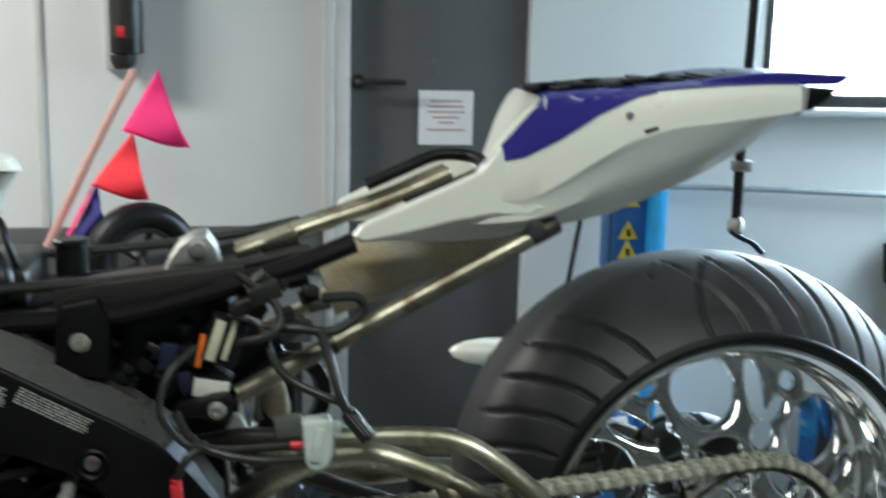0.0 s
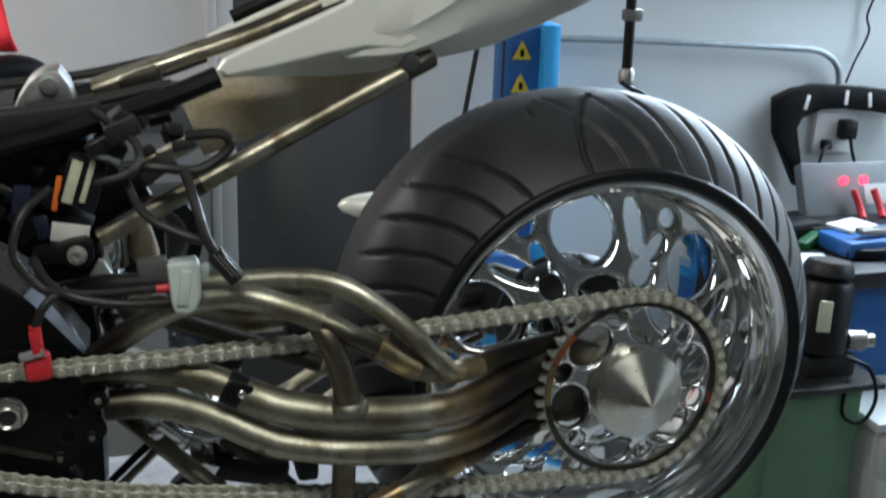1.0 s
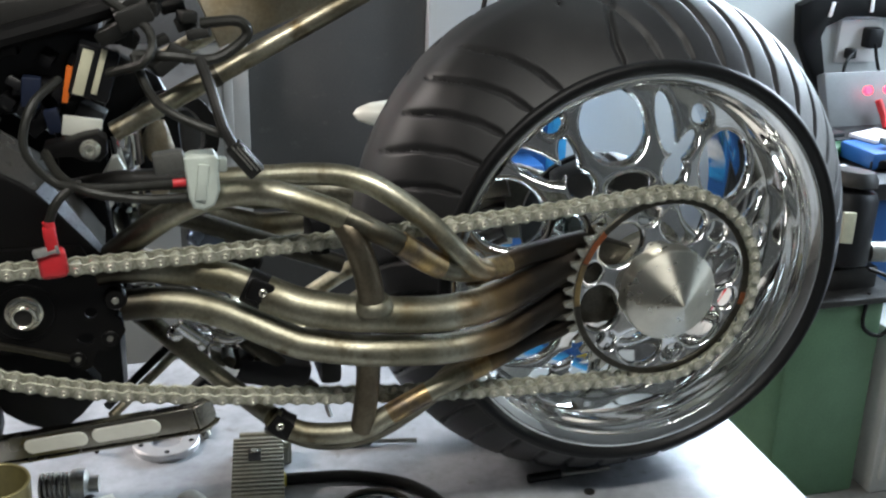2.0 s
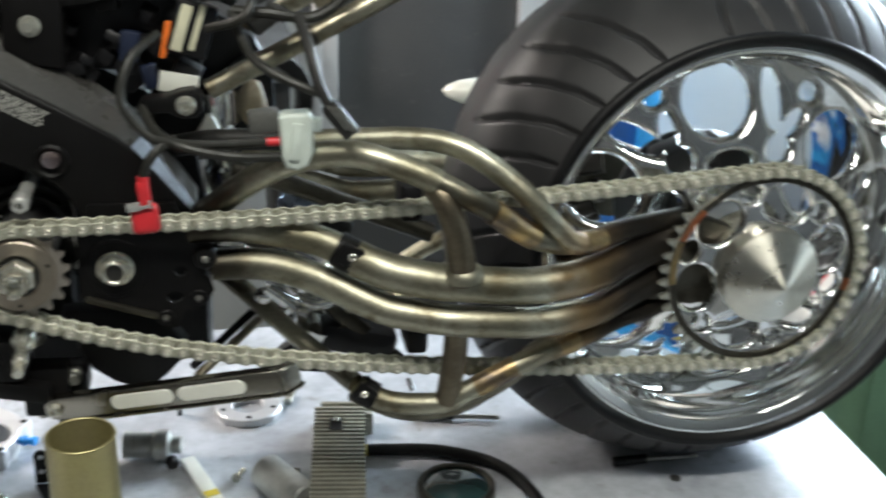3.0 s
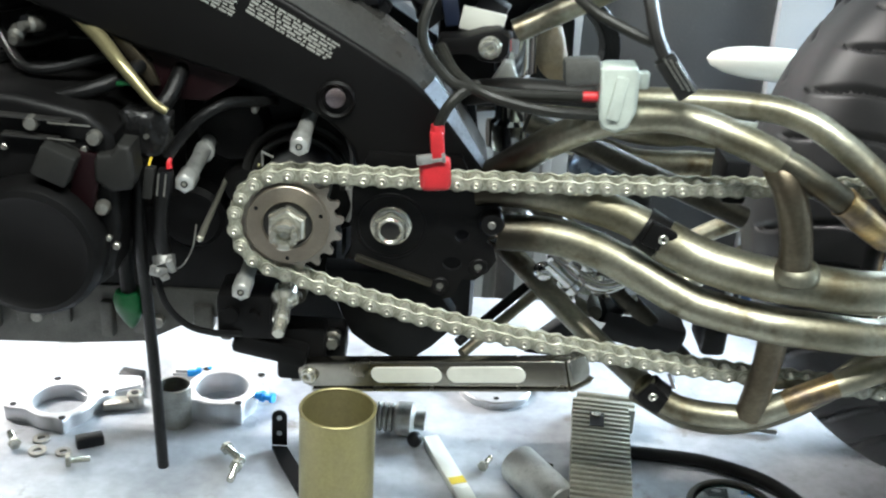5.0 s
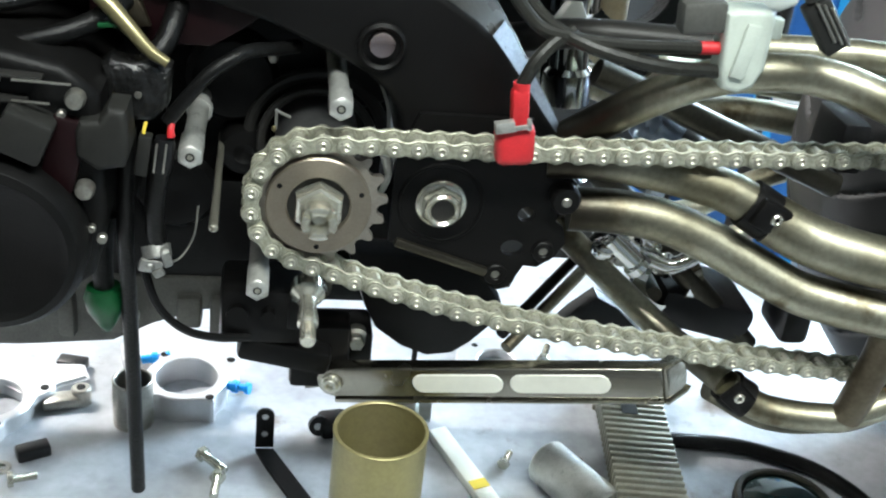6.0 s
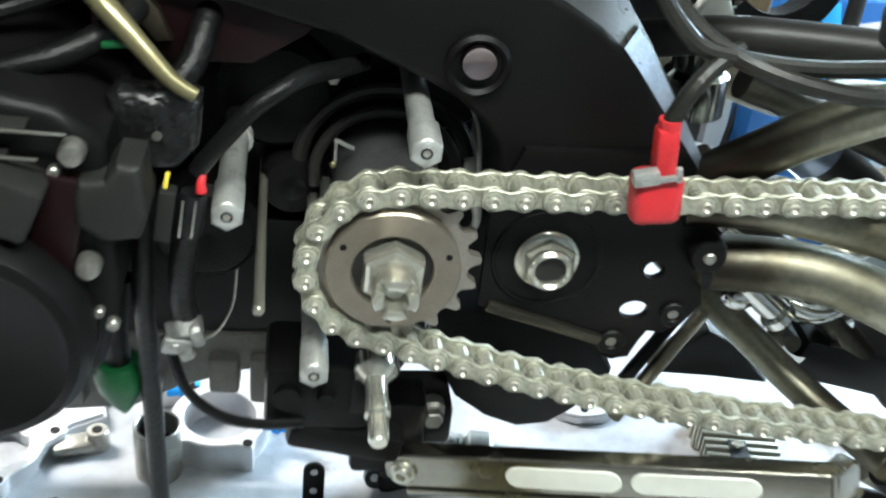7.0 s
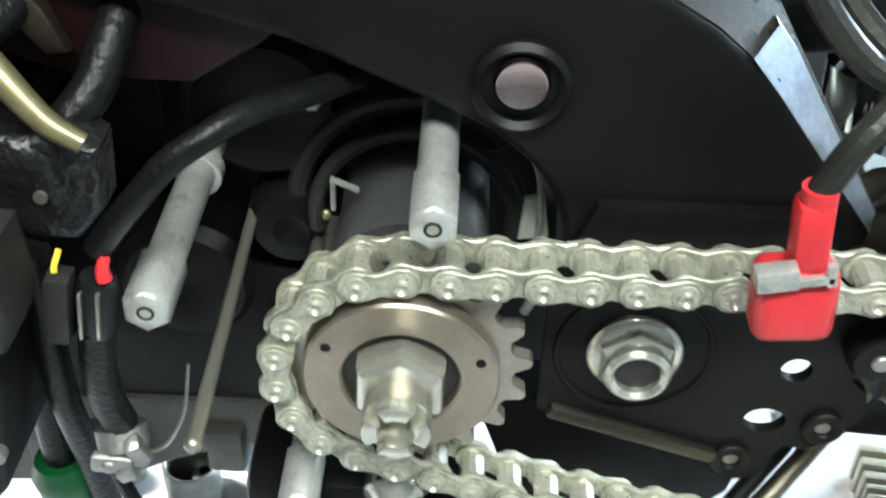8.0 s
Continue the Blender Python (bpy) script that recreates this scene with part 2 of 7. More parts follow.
class G:
    """Vertices and faces that grow."""

    def __init__(self):
        self.v, self.f = [], []

    def add(self, vs, fs):
        n = len(self.v)
        self.v += [tuple(map(float, p)) for p in vs]
        self.f += [tuple(i + n for i in q) for q in fs]
        return self


def frame_of(d):
    d = Vector(d).normalized()
    a = d.cross(Vector((0, 0, 1)) if abs(d.z) < 0.9 else Vector((1, 0, 0))).normalized()
    return d, a, d.cross(a)


def smooth_path(pts, per=8):
    p = [Vector(q) for q in pts]
    if len(p) < 3:
        return p
    p = [2 * p[0] - p[1]] + p + [2 * p[-1] - p[-2]]
    out = []
    for i in range(1, len(p) - 2):
        a, b, c, d = p[i - 1:i + 3]
        for k in range(per):
            t = k / per
            out.append(0.5 * ((2 * b) + (c - a) * t + (2 * a - 5 * b + 4 * c - d) * t * t + (3 * b - a - 3 * c + d) * t ** 3))
    return out + [p[-2]]


def tube(g, pts, r, n=12, per=8, r2=None):
    """A bent round bar along pts."""
    path = smooth_path(pts, per)
    m = len(path)
    vs, fs = [], []
    up = None
    for i, q in enumerate(path):
        d = (path[min(i + 1, m - 1)] - path[max(i - 1, 0)]).normalized()
        if up is None:
            up = frame_of(d)[1]
        up = (up - d * up.dot(d)).normalized()
        w = d.cross(up)
        rr = r if r2 is None else r + (r2 - r) * i / (m - 1)
        for k in range(n):
            a = 2 * math.pi * k / n
            vs.append(q + (up * math.cos(a) + w * math.sin(a)) * rr)
    for i in range(m - 1):
        for k in range(n):
            k2 = (k + 1) % n
            fs.append((i * n + k, i * n + k2, (i + 1) * n + k2, (i + 1) * n + k))
    fs.append(tuple(range(n))[::-1])
    fs.append(tuple((m - 1) * n + k for k in range(n)))
    return g.add(vs, fs)


def lathe(g, prof, at, axis=(0, -1, 0), n=24, turn=0.0, closed=False):
    """Revolves (radius, height) pairs about an axis; height runs along it."""
    d, a, b = frame_of(axis)
    at = Vector(at)
    vs, fs = [], []
    for r, h in prof:
        for k in range(n):
            t = 2 * math.pi * k / n + turn
            vs.append(at + d * h + (a * math.cos(t) + b * math.sin(t)) * r)
    m = len(prof)
    for i in range(m if closed else m - 1):
        j = (i + 1) % m
        for k in range(n):
            k2 = (k + 1) % n
            fs.append((i * n + k, i * n + k2, j * n + k2, j * n + k))
    if not closed:
        if prof[0][0] > 1e-6:
            fs.append(tuple(range(n))[::-1])
        if prof[-1][0] > 1e-6:
            fs.append(tuple((m - 1) * n + k for k in range(n)))
    return g.add(vs, fs)


def disc(g, r, at, h, axis=(0, -1, 0), n=20, bevel=0.0, turn=0.0):
    """A short cylinder from at, h along the axis, with a bevelled far rim."""
    if bevel:
        return lathe(g, [(r, 0), (r, h - bevel), (r - bevel, h)], at, axis, n, turn)
    return lathe(g, [(r, 0), (r, h)], at, axis, n, turn)


def ring(g, r0, r1, at, h, axis=(0, -1, 0), n=32, bevel=0.0008, turn=0.0):
    return lathe(g, [(r0, 0), (r1, 0), (r1, h - bevel), (r1 - bevel, h), (r0 + bevel, h), (r0, h - bevel)], at, axis, n, turn, True)


def from_bm(g, bm):
    bm.verts.index_update()
    g.add([v.co for v in bm.verts], [[v.index for v in f.verts] for f in bm.faces])
    bm.free()
    return g


def rbox(g, c, size, bevel=0.002, rot=(0, 0, 0), seg=2):
    """A box with rounded edges."""
    bm = bmesh.new()
    bmesh.ops.create_cube(bm, size=1.0)
    for v in bm.verts:
        v.co = Vector((v.co.x * size[0], v.co.y * size[1], v.co.z * size[2]))
    if bevel:
        bmesh.ops.bevel(bm, geom=list(bm.edges), offset=bevel, segments=seg, affect="EDGES", profile=0.5)
    bm.transform(pose(*c, *rot))
    return from_bm(g, bm)


def prism(g, poly, y0, y1, bevel=0.002, seg=2, m=None):
    """A plate: the outline poly (x, z) from y0 (near) to y1, its near rim rounded."""
    bm = bmesh.new()
    near = [bm.verts.new((x, y0, z)) for x, z in poly]
    far = [bm.verts.new((x, y1, z)) for x, z in poly]
    n = len(poly)
    bm.faces.new(near)
    bm.faces.new(far[::-1])
    for i in range(n):
        bm.faces.new((near[i], far[i], far[(i + 1) % n], near[(i + 1) % n]))
    bmesh.ops.recalc_face_normals(bm, faces=list(bm.faces))
    if bevel:
        rim = [e for e in bm.edges if e.verts[0] in near and e.verts[1] in near]
        bmesh.ops.bevel(bm, geom=rim, offset=bevel, segments=seg, affect="EDGES", profile=0.5)
    if m is not None:
        bm.transform(m)
    return from_bm(g, bm)


def pierced(g, poly, openings, y0, y1):
    """A plate like prism's, with round openings (x, z, radius, radius) cut through it."""
    loops = [list(poly)]
    for x, z, a, b in openings:
        loops.append([(x + a * math.cos(2 * math.pi * k / 20), z + b * math.sin(2 * math.pi * k / 20)) for k in range(20)])
    bm = bmesh.new()
    edges, sides, n = [], [], 0
    for lp in loops:
        vs = [bm.verts.new((x, y0, z)) for x, z in lp]
        m = len(vs)
        edges += [bm.edges.new((vs[k], vs[(k + 1) % m])) for k in range(m)]
        sides += [(n + k, n + (k + 1) % m) for k in range(m)]
        n += m
    bmesh.ops.triangle_fill(bm, use_beauty=True, edges=edges)
    bm.verts.index_update()
    near = [tuple(v.co) for v in bm.verts]
    fill = [[v.index for v in f.verts] for f in bm.faces]
    bm.free()
    far = [(x, y1, z) for x, y, z in near]
    return g.add(near + far, fill + [[n + i for i in f[::-1]] for f in fill] + [(i, n + i, n + j, j) for i, j in sides])


def blob(g, at, size, n=14, rough=0.0, seed=0):
    """A rounded lump."""
    vs, fs = [], []
    for i in range(n + 1):
        for k in range(n * 2):
            a, b = math.pi * i / n, math.pi * k / n
            p = Vector((math.sin(a) * math.cos(b), math.sin(a) * math.sin(b), math.cos(a)))
            s = 1 + rough * noise.noise(p * 2 + Vector((seed, seed, 0)))
            vs.append((at[0] + p.x * size[0] * s, at[1] + p.y * size[1] * s, at[2] + p.z * size[2] * s))
    for i in range(n):
        for k in range(n * 2):
            k2 = (k + 1) % (n * 2)
            fs.append((i * n * 2 + k, (i + 1) * n * 2 + k, (i + 1) * n * 2 + k2, i * n * 2 + k2))
    return g.add(vs, fs)


def to_mesh(name, g, material, angle=35):
    me = bpy.data.meshes.new(name)
    me.from_pydata(g.v, [], g.f)
    me.materials.append(material)
    bm = bmesh.new()
    bm.from_mesh(me)
    bmesh.ops.recalc_face_normals(bm, faces=list(bm.faces))
    bm.to_mesh(me)
    bm.free()
    me.shade_smooth()
    me.set_sharp_from_angle(angle=radians(angle))
    return me


def thing(name, at, label, category, group="", kind=""):
    """An Empty at the base of a thing; its parts hang under it."""
    ob = new(name)
    ob.empty_display_size = 0.05
    ob.location = at
    return tagged(ob, label, category, group, kind)


def part(name, g, material, parent, label="", angle=35):
    """One mesh, modelled in the room's own metres, under a thing or a part."""
    ob = new(name, to_mesh(name, g, material, angle))
    ob.parent = parent
    if parent.type == "EMPTY":
        ob.matrix_parent_inverse = Matrix.Translation(-parent.location)
    return tagged(ob, label)


def solo(name, g, material, label, category="", group="", kind="", angle=35):
    return tagged(new(name, to_mesh(name, g, material, angle)), label, category, group, kind)


# ---- the room ----
def wall_box(name, x0, x1, y0, y1, z0, z1, mat, label, parent=None):
    g = rbox(G(), ((x0 + x1) / 2, (y0 + y1) / 2, (z0 + z1) / 2), (x1 - x0, y1 - y0, z1 - z0), 0)
    return solo(name, g, mat, label, "wall", kind="structure")


solo("floor", rbox(G(), (0.6, 0.0, FLOOR - 0.05), (8.0, 6.6, 0.1), 0), CONCRETE, "stained grey concrete workshop floor", "floor", kind="structure")
# unseen ceiling, greyed so that the chrome mirrors less brightness
solo("ceiling", rbox(G(), (0.6, 0.0, CEIL + 0.05), (8.0, 6.6, 0.1), 0), CEILM, "unseen workshop ceiling, grey to darken reflections", "ceiling", kind="structure")
WX0, WX1, WZ0, WZ1 = 1.76, 3.70, 1.40, 2.42
g = G()
for x0, x1, z0, z1 in ((-3.46, 0.40, FLOOR - 0.04, CEIL), (0.985, WX0, FLOOR - 0.04, CEIL), (WX0, WX1, FLOOR - 0.04, WZ0), (WX0, WX1, WZ1, CEIL), (WX1, 4.55, FLOOR - 0.04, CEIL), (0.40, 0.985, 1.98, CEIL)):
    rbox(g, ((x0 + x1) / 2, WALL_Y + 0.06, (z0 + z1) / 2), (x1 - x0, 0.12, z1 - z0), 0)
wall_n = solo("wall_north", g, WALLW, "white panelled workshop wall with a window", "wall", kind="structure")
# unseen walls, kept dark so that paint and chrome reflect less
wall_box("wall_south", -3.4, 4.6, -3.3, -3.2, FLOOR, CEIL, BACKW, "unseen wall behind the lift, dim to darken reflections")
wall_box("wall_west", -3.4, -3.3, -3.2, WALL_Y, FLOOR, CEIL, BACKW, "unseen side wall, dim to darken reflections")
g = G()
for y0, y1, z0, z1 in ((-3.2, -0.2, FLOOR, CEIL), (1.7, WALL_Y, FLOOR, CEIL), (-0.2, 1.7, FLOOR, 1.0), (-0.2, 1.7, 2.3, CEIL)):
    rbox(g, (4.55, (y0 + y1) / 2, (z0 + z1) / 2), (0.1, y1 - y0, z1 - z0), 0)
solo("wall_east", g, WALLW, "unseen plain white side wall with an assumed window", "wall", kind="structure")
# unseen window added to hold the side light
solo("assumed_window", rbox(rbox(G(), (4.52, 0.75, 1.02), (0.12, 1.9, 0.04), 0), (4.52, 0.75, 1.65), (0.05, 0.04, 1.3), 0), GREYBLACK, "assumed, unseen side window frame in the east wall", "window", kind="structure")
g = G()
for x in (-0.47, -1.69):
    rbox(g, (x, WALL_Y - 0.003, 1.1), (0.022, 0.012, 3.0), 0.003)
trim = solo("panel_trim", g, CABW, "narrow metal joint strips on the white wall", "trim", kind="structure")
# doorway with its frame and closed grey door
door = thing("door_1", (0.70, WALL_Y, FLOOR), "closed dark grey metal door with a paper notice", "door", kind="structure")
part("door_leaf", rbox(G(), (0.6925, WALL_Y + 0.05, 0.78), (0.575, 0.045, 2.36), 0.004), DOORM, door)
g = rbox(G(), (0.395, WALL_Y + 0.02, 0.79), (0.055, 0.10, 2.40), 0.004)
rbox(g, (0.36, WALL_Y - 0.01, 0.79), (0.03, 0.05, 2.40), 0.006)
part("door_frame", g, FRAMEW, door, "off-white door frame")
g = disc(G(), 0.024, (0.45, WALL_Y + 0.028, 1.46), 0.012)
tube(g, [(0.45, WALL_Y + 0.02, 1.46), (0.45, WALL_Y - 0.025, 1.46), (0.49, WALL_Y - 0.03, 1.462), (0.59, WALL_Y - 0.03, 1.462)], 0.009, 10)
part("door_handle", g, GREYBLACK, door, "grey lever handle")
notice = thing("paper_notice", (0.727, WALL_Y + 0.02, 1.27), "white paper notice with faded red lines", "notice")
part("sheet", rbox(G(), (0.727, WALL_Y + 0.0245, 1.353), (0.172, 0.002, 0.168), 0), PAPER, notice)
for w, z in ((0.10, 1.405), (0.115, 1.388), (0.118, 1.371), (0.085, 1.354), (0.05, 1.338), (0.12, 1.316)):
    part("printed_line", rbox(G(), (0.727, WALL_Y + 0.0228, z), (w, 0.0008, 0.0055), 0), INK, notice, "faded red print")
# window
win = thing("window_1", ((WX0 + WX1) / 2, WALL_Y, WZ0), "bright overexposed window with a dark frame", "window", kind="structure")
g = G()
for x in (WX0 + 0.02, WX1 - 0.02, (WX0 + WX1) / 2):
    rbox(g, (x, WALL_Y + 0.05, (WZ0 + WZ1) / 2), (0.04, 0.06, WZ1 - WZ0), 0.004)
for z in (WZ0 + 0.02, WZ1 - 0.02):
    rbox(g, ((WX0 + WX1) / 2, WALL_Y + 0.05, z), (WX1 - WX0, 0.055, 0.04), 0.004)
part("window_frame", g, GREYBLACK, win)
part("window_sill", rbox(G(), ((WX0 + WX1) / 2, WALL_Y - 0.03, WZ0 - 0.012), (WX1 - WX0 + 0.1, 0.10, 0.024), 0.004), WALLW, win)
for k in range(2):
    x0 = WX0 + 0.04 + k * (WX1 - WX0) / 2
    p = part("pane", rbox(G(), (x0 + (WX1 - WX0) / 4 - 0.02, WALL_Y + 0.06, (WZ0 + WZ1) / 2), ((WX1 - WX0) / 2 - 0.05, 0.004, WZ1 - WZ0 - 0.07), 0), GLASSM, win)
    p.visible_shadow = False
solo("backdrop", rbox(G(), (2.9, 4.0, 2.2), (5.0, 0.02, 4.5), 0), SKYCARD, "bright hazy daylight outside the window", "backdrop", kind="structure")
# conduit along the wall
g = tube(G(), [(1.30, 2.27, 1.150), (1.8, 2.27, 1.135), (2.28, 2.27, 1.112)], 0.011, 10)
tube(g, [(2.28, 2.27, 1.112), (2.40, 2.27, 1.10), (2.475, 2.27, 1.05), (2.495, 2.27, 0.96), (2.50, 2.27, 0.90)], 0.011, 10)
conduit = solo("conduit", g, CONDUIT, "grey metal conduit bending down the white wall", "pipe")
g = tube(G(), [(2.60, 2.28, 1.30), (2.575, 2.28, 1.22), (2.59, 2.28, 1.16), (2.545, 2.275, 1.06), (2.52, 2.272, 0.99)], 0.004, 8)
wall_cord = solo("wall_cable", g, HOSE, "thin dark cable hanging on the wall", "cable")

# ---- the lift table ----
lift = thing("lift_table", (-0.1, 0.1, FLOOR), "scuffed pale grey motorcycle lift table", "lift table")
outline = [(-1.25, -0.42), (0.93, -0.42), (0.93, 0.184), (0.70, 0.42), (0.45, 0.55), (-1.25, 0.55)]
bm = bmesh.new()
top = [bm.verts.new((x, y, TABLE)) for x, y in outline]
low = [bm.verts.new((x, y, TABLE - 0.035)) for x, y in outline]
bm.faces.new(top), bm.faces.new(low[::-1])
for i in range(len(outline)):
    j = (i + 1) % len(outline)
    bm.faces.new((top[i], low[i], low[j], top[j]))
bmesh.ops.bevel(bm, geom=[e for e in bm.edges if all(v in top for v in e.verts)], offset=0.004, segments=2, affect="EDGES")
part("deck", from_bm(G(), bm), TABLEMAT, lift)
for y in (-0.16, 0.28):
    for tilt, dy in ((45.8, 0.0), (-45.8, 0.055)):
        part("scissor_arm", rbox(G(), (-0.1, y + dy, 0.228), (1.40, 0.045, 0.07), 0.006, (0, tilt, 0)), GREYBLACK, lift)
    part("scissor_pin", disc(G(), 0.022, (-0.1, y + 0.085, 0.228), 0.115, n=20, bevel=0.003), STEEL, lift)
part("base_frame", rbox(G(), (-0.1, 0.06, FLOOR + 0.05), (1.6, 0.6, 0.1), 0.01), GREYBLACK, lift)

# ---- the motorcycle ----
bike = thing("motorcycle", (0.1, 0.14, TABLE), "stripped custom motorcycle with tube swingarm, fat tyre and white tail", "motorcycle")
MID = 0.14
HUB = Vector((0.688, MID, 1.069))
CHAIN_Y = -0.023


def both(pts):
    return [(x, 2 * MID - y, z) for x, y, z in pts]


# rear wheel: tyre with curved sipes, deep chrome rim, looped spokes
R_T, R_B = 0.321, 0.2355
wheel = part("rear_wheel", lathe(G(), [(0.03, -0.10), (0.052, -0.095), (0.055, -0.06), (0.04, -0.04), (0.04, 0.06), (0.055, 0.08), (0.06, 0.10), (0.05, 0.112)], HUB, (0, -1, 0), 40), CHROME, bike, "polished chrome wheel hub")
NA, NP = 900, 80


def tyre_profile(s):
    """s from -1 (far bead) to 1 (near bead): radius and height along the axle towards the camera."""
    a = abs(s)
    drop = 0.072 if s > 0 else 0.062
    if a < 0.80:
        t = a / 0.80
        ang = t * 1.32
        h = 0.1235 * math.sin(ang) / math.sin(1.32)
        r = R_T - (drop * (h / 0.1235) ** 1.7 if s > 0 else drop * (1 - math.cos(ang)) / (1 - math.cos(1.32)))
    else:
        t = (a - 0.80) / 0.20
        h, r = 0.1235 + 0.002 * math.sin(t * math.pi) - 0.008 * t * t, (R_T - drop) + (R_B - (R_T - drop)) * t
    return r, (h if s > 0 else -1.5 * h)


vs, fs = np.zeros((NA * NP, 3)), []
for j in range(NP):
    s = -1 + 2 * j / (NP - 1)
    s = math.copysign(abs(s) ** 0.92, s)
    r, h = tyre_profile(s)
    th = np.arange(NA) * 2 * math.pi / NA
    deep = np.zeros(NA)
    a = abs(s)
    if 0.0 < s < 0.80 or -0.80 < s < -0.25:
        # the sipe's line: swept hard near the crown, straightening towards the shoulder
        b = s if s > 0.0 else -s - 0.1
        bend = np.interp(b, (-0.16, 0.15, 0.3, 0.5, 0.75, 0.8), (-12.5, -7.0, -3.5, 0.0, 2.0, 2.0))
        lines = [k * 9.0 - 3.0 + bend + (4.5 if s < 0.0 else 0) for k in range(40) if s < 0.0 or k not in (38, 39)]
        if s > 0.0:
            lines += [np.interp(b, (-0.16, 0.0, 0.14, 0.3, 0.52, 0.8), (5.0, 0.0, -5.5, -9.0, -11.0, -11.0)), np.interp(b, (-0.16, 0.02, 0.12), (-10.5, -14.5, -17.5)) if b < 0.14 else -400]
        wide = 0.0034 * min(1.0, b * 5, max(0.0, 0.80 - b) * 6) + 0.0005
        for ln in lines:
            if ln < -300:
                continue
            d = np.abs((th - radians(ln) + math.pi) % (2 * math.pi) - math.pi) * r
            deep = np.maximum(deep, np.clip(1.25 - d / wide, 0, 1) * 0.0060)
    rr = r - deep
    idx = np.arange(NA) * NP + j
    vs[idx, 0], vs[idx, 1], vs[idx, 2] = HUB.x + rr * np.sin(th), HUB.y - h, HUB.z + rr * np.cos(th)
for i in range(NA):
    k = (i + 1) % NA
    for j in range(NP - 1):
        fs.append((i * NP + j, i * NP + j + 1, k * NP + j + 1, k * NP + j))
gt = G()
gt.v, gt.f = [tuple(p) for p in vs.tolist()], fs
part("tyre", gt, RUBBER, wheel, "fat black road tyre with curved grooves", angle=50)
for sg in (1, -1):
    pr = []
    for k in range(15):
        r, h = tyre_profile(0.785 + 0.215 * k / 14)
        pr.append((r, sg * (h * (1 if sg > 0 else 1.5) + 0.0012)))
    pr = [(pr[0][0] + 0.003, sg * (0.1205 if sg > 0 else 0.180))] + pr
    part("sidewall", lathe(G(), pr + [(R_B, sg * (0.095 if sg > 0 else 0.150)), (0.2465, sg * (0.095 if sg > 0 else 0.150))], HUB, (0, -1, 0), 160, closed=True), SIDEWALL, wheel, "smooth black tyre sidewall", angle=60)
rim_prof = [(0.2350, 0.104), (0.2395, 0.110), (0.2390, 0.1165), (0.2350, 0.1195), (0.2310, 0.1185), (0.2275, 0.1130), (0.2240, 0.1115), (0.2225, 0.1080), (0.2220, 0.1000), (0.2195, 0.0985), (0.2185, 0.0900), (0.2170, 0.0880), (0.2160, 0.0760), (0.2135, 0.0740), (0.2120, 0.0580), (0.210, 0.030), (0.207, 0.0),
            (0.210, -0.03), (0.216, -0.06), (0.220, -0.078), (0.229, -0.165), (0.238, -0.172), (0.238, -0.162), (0.229, -0.10), (0.222, 0.0), (0.230, 0.07)]
part("rim", lathe(G(), rim_prof, HUB, (0, -1, 0), 96, closed=True), CHROME, wheel, "deep polished chrome rim", angle=60)


def polar(r, deg, y):
    a = radians(deg)
    return (HUB.x + r * math.sin(a), HUB.y - y, HUB.z + r * math.cos(a))


def cast_plate(c, r0, r1, holes, depth, half, soft, nr, na):
    """A cast disc about the axle with rounded windows; depth(r) is its middle's place along the axle."""
    rr = np.linspace(r0, r1, nr)[:, None] * np.ones((1, na))
    th = np.ones((nr, 1)) * (np.arange(na) * 2 * math.pi / na)[None]

    def field(r, t):
        d = np.full(r.shape, 1.0)
        for hr, deg, a, b, tilt in holes:
            u, v = r * np.cos(t - radians(deg)) - hr, r * np.sin(t - radians(deg))
            k = radians(tilt)
            u, v = u * math.cos(k) + v * math.sin(k), v * math.cos(k) - u * math.sin(k)
            d = np.minimum(d, (np.sqrt((u / a) ** 2 + (v / b) ** 2) - 1) * min(a, b))
        return d

    step = (r1 - r0) / (nr - 1)
    d = field(rr, th)
    for _ in range(2):
        e = 1e-4
        gr, gt_ = (field(rr + e, th) - d) / e, (field(rr, th + e / rr) - d) / e
        n = np.sqrt(gr ** 2 + gt_ ** 2) + 1e-6
        near = (np.abs(d) < 0.75 * step) & (d < 0.5)
        rr, th = np.where(near, rr - gr / n * d, rr), np.where(near, th - gt_ / n * d / rr, th)
        d = field(rr, th)
    d = np.where(np.abs(d) < 3e-4, 0.0, d)
    t = np.clip(d / soft, 0, 1)
    h = half * np.sqrt(np.maximum(0.0, 1 - (1 - t) ** 2))
    vs, fs = [], []
    for sg in (1, -1):
        for i in range(nr):
            for k in range(na):
                r, a = rr[i, k], th[i, k]
                vs.append((c[0] + r * math.sin(a), c[1] - depth(r) - sg * h[i, k], c[2] + r * math.cos(a)))
    for i in range(nr - 1):
        for k in range(na):
            k2 = (k + 1) % na
            q = ((i, k), (i, k2), (i + 1, k2), (i + 1, k))
            if min(d[p] for p in q) >= 0 and max(d[p] for p in q) > 0:
                fs.append(tuple(a * na + b for a, b in q))
                fs.append(tuple(nr * na + a * na + b for a, b in q[::-1]))
    return G().add(vs, fs)


holes = []
for k in range(6):
    b = 60 * k - 9
    holes += [(0.163, b, 0.0400, 0.0400, 0), (0.166, b + 24, 0.034, 0.0120, -22), (0.150, b + 36, 0.020, 0.0090, 20), (0.118, b + 33, 0.017, 0.0140, 12), (0.094, b + 2, 0.015, 0.026, 0), (0.190, b + 38, 0.011, 0.012, 0)]
